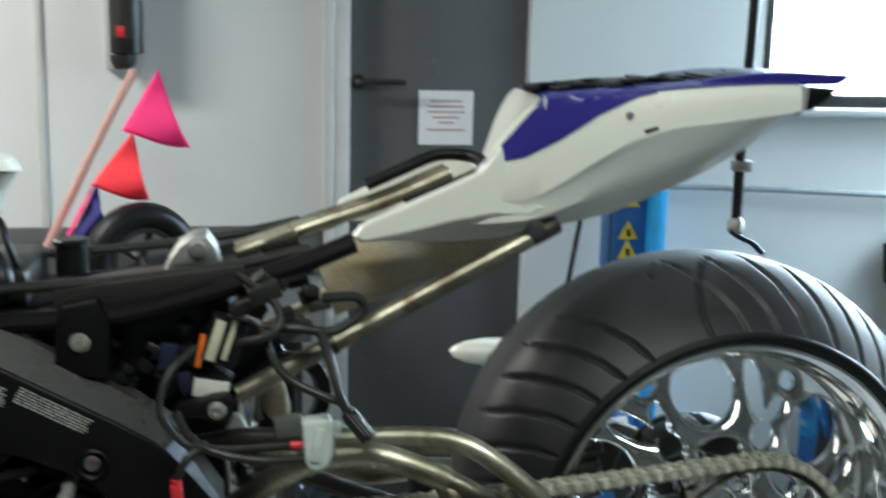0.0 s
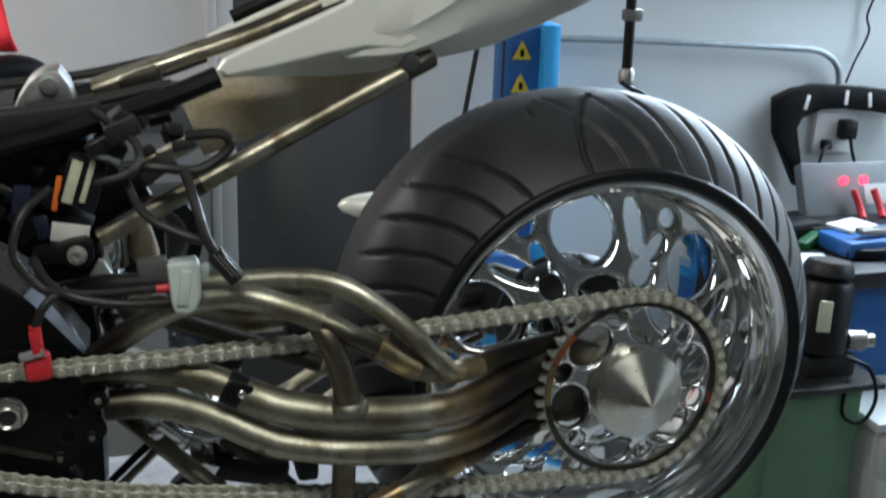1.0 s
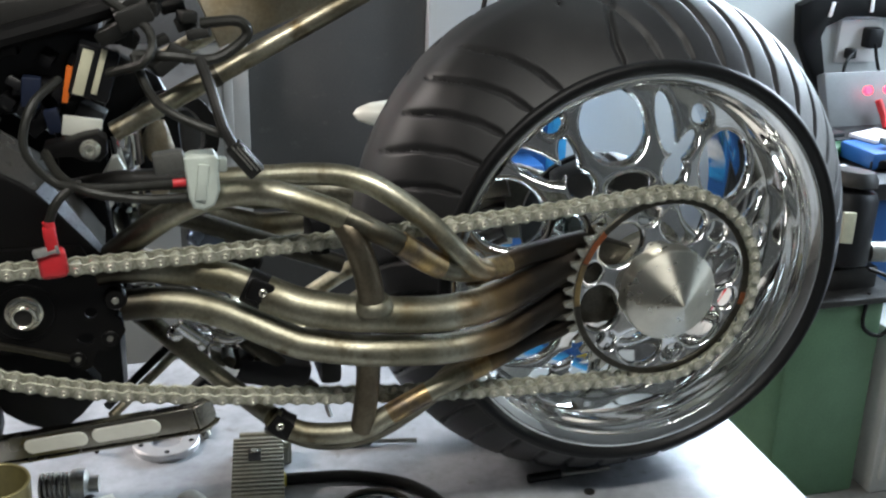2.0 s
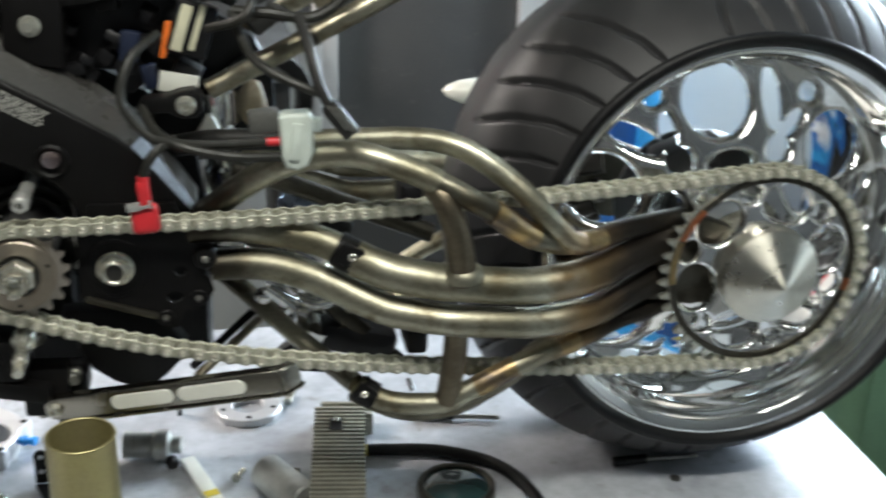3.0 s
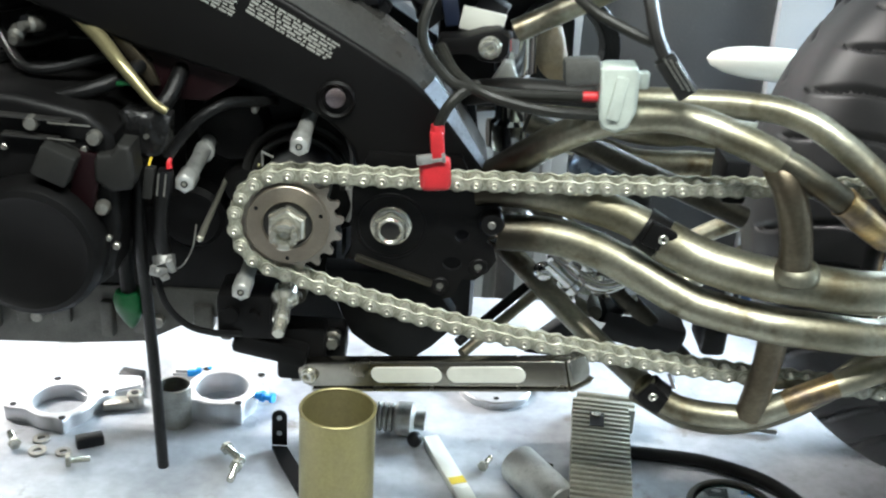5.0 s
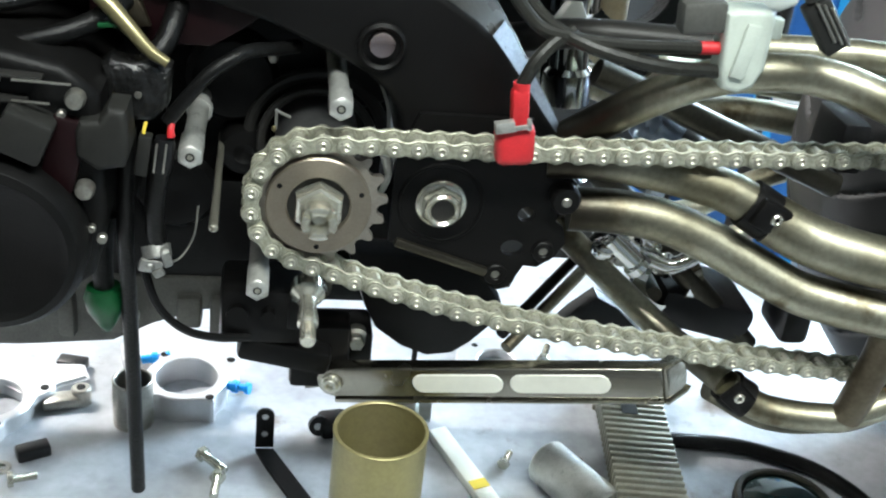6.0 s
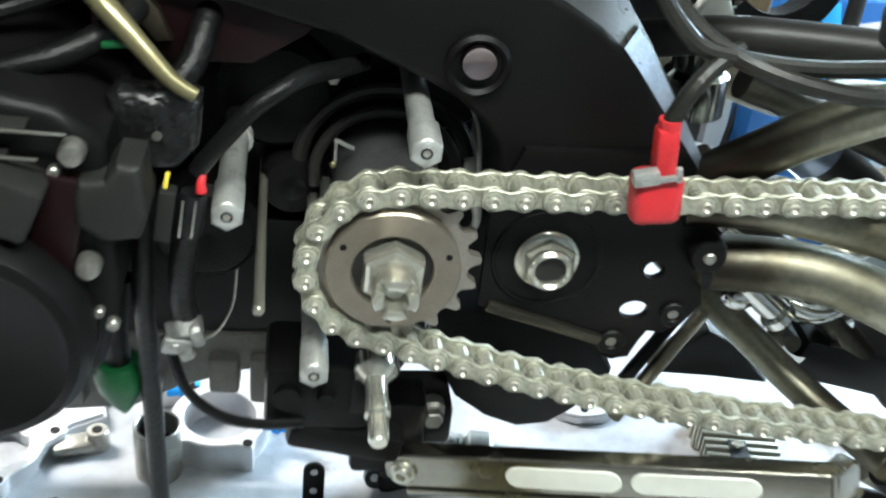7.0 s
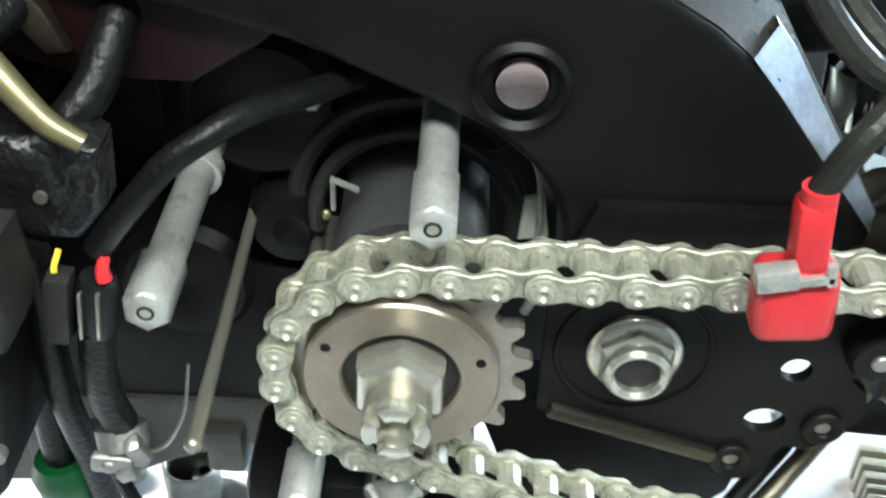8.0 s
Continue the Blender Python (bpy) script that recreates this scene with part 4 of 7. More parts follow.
part("collar", ring(G(), 0.0086, 0.0128, (0.001, -0.009, 1.0925), 0.0110, n=28, bevel=0.0016), SHAFT, nut)
part("bore", disc(G(), 0.0087, (0.001, -0.0140, 1.0925), 0.0016, n=20), GREYBLACK, nut)
part("upper_lobe", lathe(G(), [(0.0115, 0), (0.0115, 0.009), (0.0095, 0.0125)], (0.0895, -0.004, 1.1030), (0, -1, 0), 24), BLACK, plate)
part("lobe_bolt", disc(G(), 0.0036, (0.0895, -0.0160, 1.1030), 0.0022, n=12, bevel=0.0006), STEEL, plate)
part("recess_ring", ring(G(), 0.0285, 0.0315, (0.001, -0.004, 1.0925), 0.0022, n=40), BLACK, plate)
# capped bolt in the spar
cb = part("spar_bolt", ring(G(), 0.0125, 0.0168, (-0.050, 0.001, 1.2045), 0.0065, n=36, bevel=0.0022), BLACK, bike, "polished cap in a black collar")
part("cap", lathe(G(), [(0.0093, -0.002), (0.0093, 0.0050), (0.0085, 0.0064), (0.0077, 0.0060), (0.0005, 0.0057)], (-0.050, 0.0, 1.207), (0, -1, 0), 28), CAPRED, cb)
part("well", disc(G(), 0.0126, (-0.050, 0.001, 1.2045), 0.0022, n=28), BLACK, cb)
# stickers on the spar: lines of print too small to read
rnd = random.Random(4)


def sticker(x0, z0, ux, uz, length, rows, gap, shear):
    g = G()
    n = math.hypot(ux, uz)
    ux, uz = ux / n, uz / n
    ang = -math.degrees(math.atan2(uz, ux))
    for r in range(rows):
        s = shear * r
        while s < length + shear * r - 0.004:
            w = rnd.uniform(0.002, 0.009)
            w = min(w, length + shear * r - s)
            cx, cz = x0 + ux * (s + w / 2) + uz * gap * r, z0 + uz * (s + w / 2) - ux * gap * r
            rbox(g, (cx, -0.0006, cz), (w, 0.0008, gap * rnd.uniform(0.42, 0.6)), 0, (0, ang, 0))
            s += w + rnd.uniform(0.0007, 0.0022)
    return g


part("warning_print", sticker(-0.228, 1.333, 0.096, -0.045, 0.106, 7, 0.0029, 0.0010), PRINT, frame_, "pale unreadable warning print")
part("warning_print", sticker(-0.118, 1.2895, 0.072, -0.040, 0.080, 6, 0.0031, 0.0), PRINT, frame_)
# upper bracket and its bolt, lug of the lower subframe stay
part("upper_bracket", prism(G(), [(-0.088, 1.305), (-0.086, 1.352), (-0.078, 1.366), (-0.044, 1.372), (-0.032, 1.350), (-0.034, 1.287), (-0.060, 1.290)], 0.026, 0.05, 0.003), BLACK, frame_)
part("bracket_bolt", disc(disc(G(), 0.0105, (-0.062, 0.027, 1.328), 0.003, n=24, bevel=0.001), 0.0066, (-0.062, 0.024, 1.328), 0.006, n=6, bevel=0.001), SHAFT, frame_)
part("stay_lug", prism(G(), [(0.030, 1.244), (0.036, 1.259), (0.060, 1.262), (0.072, 1.266), (0.086, 1.268), (0.094, 1.262), (0.094, 1.248), (0.086, 1.240), (0.072, 1.240), (0.060, 1.246)], 0.012, 0.034, 0.003), BLACK, frame_)
part("lug_bolt", ring(disc(G(), 0.0100, (0.0775, 0.013, 1.2535), 0.004, n=24, bevel=0.001), 0.0030, 0.0074, (0.0775, 0.010, 1.2535), 0.005, n=18), SHAFT, frame_)

# ---- subframe and tail ----
sub = part("subframe", tube(G(), [(0.10, 0.04, 1.262), (0.204, 0.04, 1.316), (0.354, 0.042, 1.395), (0.400, 0.046, 1.418), (0.440, 0.052, 1.437)], 0.0105, 16, 6), TUBE, bike, "slim bronzed steel subframe")
part("lower_stay", tube(G(), [(0.10, 0.24, 1.262), (0.204, 0.24, 1.316), (0.354, 0.24, 1.395), (0.445, 0.24, 1.442)], 0.0105, 14, 5), TUBE, sub)
# short dark piece put where the stay runs into shadow under the tail
part("stay_shadow_end", tube(G(), [(0.424, 0.0495, 1.430), (0.440, 0.052, 1.437), (0.456, 0.058, 1.444)], 0.0112, 14), DARKTUBE, sub)
part("stay_band", tube(G(), [(0.194, 0.04, 1.311), (0.206, 0.04, 1.317)], 0.0118, 16), DARKTUBE, sub)
for y in (0.045, 0.235):
    rail = [(-0.30, y, 1.335), (-0.145, y, 1.345), (-0.030, y, 1.352), (0.028, y, 1.364), (0.112, y, 1.387), (0.179, y, 1.409), (0.226, y + (0.004 if y < 0.14 else -0.004), 1.427)]
    part("rail", tube(G(), rail, 0.0115, 10, 6), BLACK, sub)
    g = tube(G(), [(-0.16, y + 0.015, 1.378), (-0.03, y + 0.015, 1.386), (0.09, y + 0.015, 1.400), (0.18, y + 0.02, 1.418)], 0.006, 10, 5)
    part("upper_rail", g, GREYBLACK, sub)
g = G()
for y in (0.125, 0.155):
    tube(g, [(0.10, y, 1.402), (0.19, y, 1.434), (0.272, y, 1.462), (0.346, y, 1.494)], 0.0085, 12, 5)
part("seat_tube", g, TUBE, sub)
part("seat_block", rbox(G(), (0.150, 0.14, 1.413), (0.045, 0.07, 0.022), 0.005, (0, -20, 0)), DARKTUBE, sub)
loop = [(0.285, 0.07, 1.466), (0.335, 0.065, 1.487), (0.368, 0.07, 1.500), (0.380, 0.10, 1.508), (0.372, 0.14, 1.512), (0.335, 0.15, 1.512), (0.290, 0.14, 1.496), (0.25, 0.14, 1.478)]
part("seat_loop", tube(G(), loop, 0.0075, 12, 6), BLACK, sub, "black rubber-edged loop")
g = rbox(G(), (0.02, 0.14, 1.368), (0.26, 0.16, 0.008), 0.002, (0, -8, 0))
rbox(g, (0.01, 0.052, 1.377), (0.20, 0.006, 0.028), 0.002, (0, -7, 0))
part("electrics_tray", g, GREYBLACK, sub, "grey metal electrics tray")
arch = [(0.018, 1.382), (0.026, 1.400), (0.038, 1.418), (0.052, 1.428), (0.068, 1.430), (0.078, 1.415), (0.088, 1.382), (0.074, 1.384), (0.060, 1.396), (0.040, 1.394), (0.030, 1.384)]
part("cast_bracket", prism(G(), arch, 0.085, 0.135, 0.004), CAST, sub, "dull cast alloy bracket")
part("cast_bracket_boss", disc(disc(G(), 0.010, (0.058, 0.086, 1.414), 0.006, n=18, bevel=0.002), 0.004, (0.058, 0.081, 1.414), 0.004, n=12), CAST, sub)
UNDER = M("brown_tan_undertray", (0.36, 0.28, 0.165), 0.5, 0.0, 0.35, 18, 250, 0.05, col2=(0.42, 0.38, 0.30))
part("undertray", prism(G(), [(0.185, 1.400), (0.24, 1.412), (0.33, 1.418), (0.43, 1.442), (0.45, 1.43), (0.36, 1.380), (0.27, 1.345), (0.215, 1.325)], 0.125, 0.155, 0.006), UNDER, sub, "tan underside panel of the tail")

# tail cowl lofted across the bike
XS = [0.355, 0.375, 0.392, 0.410, 0.428, 0.455, 0.485, 0.53, 0.58, 0.64, 0.70, 0.722, 0.736]
ZT = [1.500, 1.527, 1.552, 1.572, 1.587, 1.592, 1.594, 1.597, 1.601, 1.606, 1.609, 1.609, 1.609]
ZB = [1.430, 1.431, 1.432, 1.433, 1.435, 1.439, 1.4435, 1.453, 1.473, 1.499, 1.533, 1.553, 1.568]
ZM = [1.470, 1.473, 1.475, 1.477, 1.481, 1.496, 1.515, 1.541, 1.556, 1.563, 1.571, 1.574, 1.577]
WD = [0.100, 0.104, 0.107, 0.109, 0.110, 0.111, 0.112, 0.112, 0.112, 0.111, 0.108, 0.106, 0.103]


def cowl(x, u):
    """A point of the side: u 0 under the belly, 0.5 at the crease, 1 at the top's middle, past 1 on the far side."""
    if u > 1:
        q = cowl(x, 2 - u)
        return (x + 0.050 * max(0.0, 1 - (x - 0.355) / 0.105), 2 * MID - q[1], q[2])
    zt, zb, zm, w = (float(np.interp(x, XS, q)) for q in (ZT, ZB, ZM, WD))
    us = (0.0, 0.18, 0.36, 0.45, 0.50, 0.66, 0.82, 0.90, 1.0)
    ys = (0.0, float(np.interp(x, (0.43, 0.53), (0.60, 0.52))), float(np.interp(x, (0.41, 0.53), (0.965, 0.78))), float(np.interp(x, (0.41, 0.50, 0.62), (0.975, 0.925, 0.945))), 1.0, 0.985, 0.93, 0.80, 0.0)
    zs = (zb + 0.004, zb, zb + (zm - zb) * 0.42, zb + (zm - zb) * 0.84, zm, zm + (zt - zm) * 0.55, zt - 0.004, zt, zt + 0.002)
    back = 0.050 * max(0.0, 1 - (x - 0.355) / 0.105) * float(np.interp(u, (0.86, 1.0), (0, 1)))
    return (x + back, MID - w * float(np.interp(u, us, ys)), float(np.interp(u, us, zs)))


US = [0, 0.09, 0.18, 0.27, 0.36, 0.405, 0.45, 0.475, 0.50, 0.58, 0.66, 0.74, 0.82, 0.86, 0.90, 0.95, 1.0]
xs = [XS[0] + (XS[-1] - XS[0]) * i / 40 for i in range(41)]
vs, fs = [], []
for x in xs:
    near_ = [cowl(x, u) for u in US]
    vs += near_ + [cowl(x, 2 - u) for u in US[-2:0:-1]]
nr = 2 * len(US) - 2
for i in range(len(xs) - 1):
    for k in range(nr):
        k2 = (k + 1) % nr
        fs.append((i * nr + k, i * nr + k2, (i + 1) * nr + k2, (i + 1) * nr + k))
fs.append(tuple((len(xs) - 1) * nr + k for k in range(nr)))
tail = part("tail_cowl", G().add(vs, fs), PEARL, bike, "pearl white tail cowl with a purple panel", angle=28)


def cowl_patch(x0, x1, f0, f1, lift, nx=24, nu=8):
    vs, fs = [], []
    for i in range(nx + 1):
        x = x0 + (x1 - x0) * i / nx
        for k in range(nu + 1):
            a, b = f0(x), f1(x)
            p = Vector(cowl(x, a + (b - a) * k / nu))
            vs.append(p + Vector((0, -lift, lift * 0.7)))
    for i in range(nx):
        for k in range(nu):
            fs.append((i * (nu + 1) + k, i * (nu + 1) + k + 1, (i + 1) * (nu + 1) + k + 1, (i + 1) * (nu + 1) + k))
    return G().add(vs, fs)


def cowl_u(x, z):
    """The u at which the side reaches height z."""
    a, b = 0.5, 0.9
    for _ in range(20):
        m = (a + b) / 2
        a, b = (m, b) if cowl(x, m)[2] < z else (a, m)
    return a


part("purple_panel", cowl_patch(0.367, 0.56, lambda x: cowl_u(x, np.interp(x, (0.367, 0.411, 0.449, 0.493, 0.537, 0.56), (1.513, 1.522, 1.541, 1.569, 1.589, 1.594))),
                                lambda x: cowl_u(x, np.interp(x, (0.367, 0.422, 0.432), (1.5135, 1.577, 1.591))) if x < 0.432 else 1.12, 0.0015, 60, 16), PURPLE, tail, "glossy purple-blue panel")
part("purple_top", cowl_patch(0.555, 0.735, lambda x: 0.83, lambda x: 1.17, 0.0015), PURPLE, tail)
tip = prism(G(), [(0.600, 1.601), (0.690, 1.606), (0.735, 1.604), (0.790, 1.606), (0.804, 1.614), (0.800, 1.617), (0.735, 1.6185), (0.690, 1.6175), (0.640, 1.611)], 0.055, 0.225, 0.002)
part("tail_tip", tip, PURPLE, tail, "dark purple pointed tail edge")
# front horns of the cowl
for s in (0, 1):
    def fy(y):
        return 2 * MID - y if s else y
    poly = [(0.224, 1.436), (0.232, 1.447), (0.262, 1.462), (0.313, 1.484), (0.362, 1.506), (0.385, 1.510 if s else 1.535), (0.400, 1.49), (0.425, 1.475), (0.436, 1.466), (0.418, 1.457), (0.378, 1.459), (0.335, 1.4515), (0.28, 1.4385), (0.235, 1.430)]
    low = [(0.232, fy(0.050), 1.427), (0.283, fy(0.062), 1.4255), (0.345, fy(0.075), 1.4225), (0.400, fy(0.076), 1.4265), (0.436, fy(0.072), 1.438)]
    high = [(0.229, fy(0.0365), 1.432), (0.280, fy(0.0365), 1.4405), (0.335, fy(0.0365), 1.4535), (0.385, fy(0.0365), 1.4615), (0.436, fy(0.0365), 1.461)]
    part("horn_skirt", strip(G(), low, high, fy(0.085)), PEARL, tail, angle=50)
    part("cowl_horn", prism(G(), poly, min(fy(0.034), fy(0.046)), max(fy(0.034), fy(0.046)), 0.003, 2), PEARL, tail, angle=20)
# creases, screws and the torn seat foam along the top
part("screw", disc(G(), 0.004, (0.527, 0.0300, 1.5700), 0.004, n=12, bevel=0.001), STEEL, tail)
part("slot", rbox(G(), (0.553, 0.0285, 1.5540), (0.016, 0.004, 0.004), 0.001, (0, -18, 0)), BLACK, tail)
part("grommet", lathe(G(), [(0.010, 0), (0.010, 0.004), (0.007, 0.0055), (0.0005, 0.005)], (0.428, 0.040, 1.4425), (0, -1, -0.35), 22), HOUSING, tail)
rnd2 = random.Random(9)
for k in range(26):
    x = 0.440 + 0.255 * k / 25
    zt = float(np.interp(x, XS, ZT))
    g = rbox(G(), (x, 0.11 + rnd2.uniform(-0.01, 0.05), zt + 0.0045 + rnd2.uniform(-0.0015, 0.0015)), (0.020, 0.07, 0.005), 0.002, (rnd2.uniform(-5, 5), rnd2.uniform(-6, 2), rnd2.uniform(-14, 14)))
    part("padding_strip", g, BLACK, tail, "ragged dark seat padding")
part("tail_lamp", prism(G(), [(0.740, 1.600), (0.788, 1.601), (0.778, 1.590), (0.760, 1.577), (0.746, 1.574), (0.742, 1.585)], 0.052, 0.228, 0.004), BLACK, tail)
# bright piece added in place of window glare beside the tail lamp
part("lamp_glare", prism(G(), [(0.734, 1.602), (0.748, 1.602), (0.746, 1.576), (0.738, 1.570), (0.734, 1.575)], 0.045, 0.070, 0.003), ALU, tail)

# ---- engine ----
engine = part("engine", rbox(G(), (-0.27, 0.19, 1.12), (0.46, 0.18, 0.24), 0.02), ENGINE, bike, "crinkle black engine with stripped side covers")
part("upper_block", rbox(G(), (-0.22, 0.15, 1.29), (0.38, 0.16, 0.14), 0.02), ENGINE, engine)
sump = part("sump", prism(G(), [(-0.49, 0.985), (-0.115, 0.985), (-0.122, 0.960), (-0.170, 0.953), (-0.209, 0.939), (-0.240, 0.922), (-0.310, 0.916), (-0.49, 0.912)], 0.062, 0.27, 0.006, 2), SUMPM, engine, "dull cast alloy sump")
sr = random.Random(12)
for k in range(9):
    x = -0.47 + k * 0.040 + sr.uniform(-0.01, 0.01)
    w, h = sr.uniform(0.008, 0.020), sr.uniform(0.014, 0.030)
    part("cast_rib", rbox(G(), (x, 0.064, 0.964 - h / 2), (w, 0.02, 0.012 + h), 0.003, (0, 0, sr.uniform(-12, 12))), SUMPM, sump)
    if k % 3 == 0:
        part("sump_bolt", disc(G(), 0.006, (x + 0.014, 0.063, 0.950), 0.010, n=14, bevel=0.001), STEEL, sump)
part("lower_case", rbox(G(), (-0.22, 0.13, 1.025), (0.34, 0.13, 0.09), 0.008), ENGINE, engine)
part("side_cover", prism(G(), [(-0.50, 1.215), (-0.30, 1.212), (-0.245, 1.200), (-0.224, 1.182), (-0.222, 1.10), (-0.232, 1.055), (-0.262, 1.030), (-0.50, 1.03)], -0.062, 0.05, 0.008, 3), ENGINE, engine)
part("stator_cover", lathe(G(), [(0.060, 0), (0.060, 0.018), (0.055, 0.026), (0.050, 0.028), (0.044, 0.024), (0.0005, 0.022)], (-0.292, -0.062, 1.086), (0, -1, 0), 44), ENGINE, engine, "round black generator cover")
for x, z in ((-0.237, 1.182), (-0.234, 1.122), (-0.246, 1.061), (-0.286, 1.192), (-0.34, 1.195)):
    part("cover_bolt", lathe(G(), [(0.0062, 0), (0.0062, 0.006), (0.0050, 0.009), (0.0005, 0.0098)], (x, -0.064, z), (0, -1, 0), 16), STEEL, engine)
for x, z, r in ((-0.246, 1.171, 0.0030), (-0.261, 1.147, 0.0024), (-0.231, 1.094, 0.0026), (-0.225, 1.087, 0.0034), (-0.249, 1.065, 0.0030), (-0.238, 1.157, 0.0022), (-0.310, 1.170, 0.0030), (-0.352, 1.176, 0.0035)):
    part("cover_screw", lathe(G(), [(r, 0), (r, 0.004), (r * 0.7, 0.005), (0.0004, 0.0046)], (x, -0.064, z), (0, -1, 0), 12), STEEL, engine)
# pale bars drawn where the cover's top edges catch the light
for x, z, w, a in ((-0.255, 1.1935, 0.034, 2), (-0.262, 1.1805, 0.022, 3), (-0.276, 1.171, 0.012, -52), (-0.330, 1.186, 0.030, 4)):
    part("cover_edge_glint", rbox(G(), (x, -0.0725, z), (w, 0.002, 0.0013), 0.0004, (0, a, 0)), STEEL, engine, "thin pale bar standing in for light along a cover edge")
part("square_boss", rbox(G(), (-0.266, -0.074, 1.162), (0.030, 0.026, 0.028), 0.003, (0, 24, 0)), GREYPLASTIC, engine)
g = rbox(G(), (-0.287, -0.068, 1.181), (0.045, 0.010, 0.0022), 0.0008, (0, 3, 0))
rbox(g, (-0.30, -0.067, 1.197), (0.09, 0.010, 0.0020), 0.0008, (0, 3, 0))
part("cover_ridge", g, GREYBLACK, engine)
part("red_cover", rbox(G(), (-0.246, -0.0655, 1.145), (0.022, 0.010, 0.050), 0.003, (0, 14, 0)), REDDARK, engine, "dark red side panel")
part("red_cover", prism(G(), [(-0.24, 1.205), (-0.20, 1.192), (-0.162, 1.192), (-0.137, 1.208), (-0.120, 1.225), (-0.15, 1.25), (-0.24, 1.26)], 0.012, 0.04, 0.003), REDDARK, engine)
part("sensor_plug", prism(G(), [(-0.238, 1.163), (-0.235, 1.169), (-0.224, 1.170), (-0.218, 1.179), (-0.207, 1.178), (-0.205, 1.152), (-0.209, 1.140), (-0.225, 1.137), (-0.238, 1.146)], -0.074, -0.046, 0.005, 3), GREYPLASTIC, engine, "matt grey sensor plug")
# crumpled black bracket with a brass strip bent up from it
CRUMPLE = M("crumpled_glossy_black", (0.010, 0.010, 0.010), 0.22, 0.0, 0.3, 60, 110, 0.9, spec=0.6)
bk = part("cable_bracket", prism(G(), [(-0.228, 1.190), (-0.222, 1.195), (-0.208, 1.192), (-0.196, 1.196), (-0.184, 1.190), (-0.186, 1.165), (-0.196, 1.153), (-0.212, 1.152), (-0.226, 1.165)], -0.030, -0.012, 0.006, 3), CRUMPLE, engine)
part("rivet", disc(G(), 0.0024, (-0.205, -0.029, 1.172), 0.002, n=10), STEEL, bk)
GOLD = M("cream_brass_strip", (0.34, 0.30, 0.16), 0.34, 0.75, 0.2, 40, 300, 0.0)
part("brass_strip", tube(G(), [(-0.186, -0.034, 1.196), (-0.197, -0.033, 1.203), (-0.211, -0.028, 1.217), (-0.226, -0.020, 1.231), (-0.247, 0.0, 1.246), (-0.269, 0.02, 1.259), (-0.288, 0.045, 1.270)], 0.0034, 14, 8, 0.0085), GOLD, bk, "bent cream-brass strip")
part("olive_bracket", prism(G(), [(-0.252, 1.262), (-0.236, 1.258), (-0.206, 1.222), (-0.200, 1.206), (-0.208, 1.205), (-0.226, 1.228)], 0.004, 0.010, 0.002), STRUT, bk)
part("coolant_pipe", tube(G(), [(-0.206, -0.020, 1.172), (-0.200, -0.016, 1.188), (-0.190, -0.006, 1.200), (-0.184, 0.010, 1.216), (-0.178, 0.05, 1.236), (-0.172, 0.09, 1.255)], 0.0072, 16, 6), HOSE, engine)
part("coolant_pipe", tube(G(), [(-0.42, -0.030, 1.166), (-0.36, -0.030, 1.179), (-0.325, -0.030, 1.188), (-0.285, -0.030, 1.199), (-0.245, -0.024, 1.210), (-0.220, 0.0, 1.220), (-0.20, 0.05, 1.235)], 0.0068, 12, 6), HOSE, engine)
part("green_clip", rbox(G(), (-0.222, -0.022, 1.2145), (0.015, 0.004, 0.0032), 0.001, (0, -4, 0)), GREEN, engine)


def standoff(at, back, hexlen=0.028):
    """A hex post whose tip faces out, with a thinner round shank behind."""
    x, y, z = at
    g = lathe(G(), [(0.0088, 0), (0.0088, hexlen - 0.0014), (0.0076, hexlen)], (x, y + hexlen, z), (0, -1, 0), 6, 0.5)
    ob = part("standoff", g, ALU, engine, "bright hex standoff post", angle=64)
    part("shank", lathe(G(), [(0.0070, 0), (0.0070, back)], (x, y + hexlen + back, z), (0, -1, 0), 18), ALU, ob)
    part("bore", ring(G(), 0.0020, 0.0031, (x, y + 0.0002, z), 0.0006, n=16, bevel=0.0001), GREYBLACK, ob)
    part("bore_glint", disc(G(), 0.0021, (x, y + 0.0002, z), 0.0004, n=12), SHAFT, ob)
    return ob


standoff((-0.0765, -0.042, 1.1745), 0.10, 0.026)
standoff((-0.1715, -0.046, 1.1375), 0.11, 0.028)
standoff((-0.1260, -0.046, 1.0392), 0.08, 0.028)
# gearbox side behind the sprocket
part("gearbox_face", prism(G(), [(-0.20, 1.19), (-0.14, 1.215), (-0.06, 1.20), (-0.03, 1.17), (-0.035, 1.05), (-0.08, 1.03), (-0.16, 1.035), (-0.20, 1.07)], 0.088, 0.12, 0.006), ENGINE, engine)
for r, y, w in ((0.0415, 0.055, 0.0035), (0.050, 0.066, 0.005)):
    arc = [(-0.087 + r * math.sin(radians(a)), y, 1.108 + r * math.cos(radians(a))) for a in range(-100, 101, 20)]
    part("case_rib", tube(G(), arc, w, 10, 4), GREYBLACK, engine)
part("shaft_housing", lathe(G(), [(0.031, 0), (0.031, 0.078), (0.030, 0.080), (0.022, 0.081)], (-0.087, 0.090, 1.108), (0, -1, 0), 40), HOUSING, engine, "dull grey output shaft housing")
for x, z, r, y in ((-0.190, 1.060, 0.032, 0.070), (-0.150, 1.150, 0.034, 0.075), (-0.140, 1.095, 0.020, 0.07), (-0.055, 1.160, 0.028, 0.075)):
    part("round_housing", lathe(G(), [(r, 0), (r, 0.024), (r * 0.85, 0.030), (r * 0.4, 0.032), (0.0005, 0.028)], (x, y + 0.02, z), (0, -1, 0), 28), ENGINE, engine)
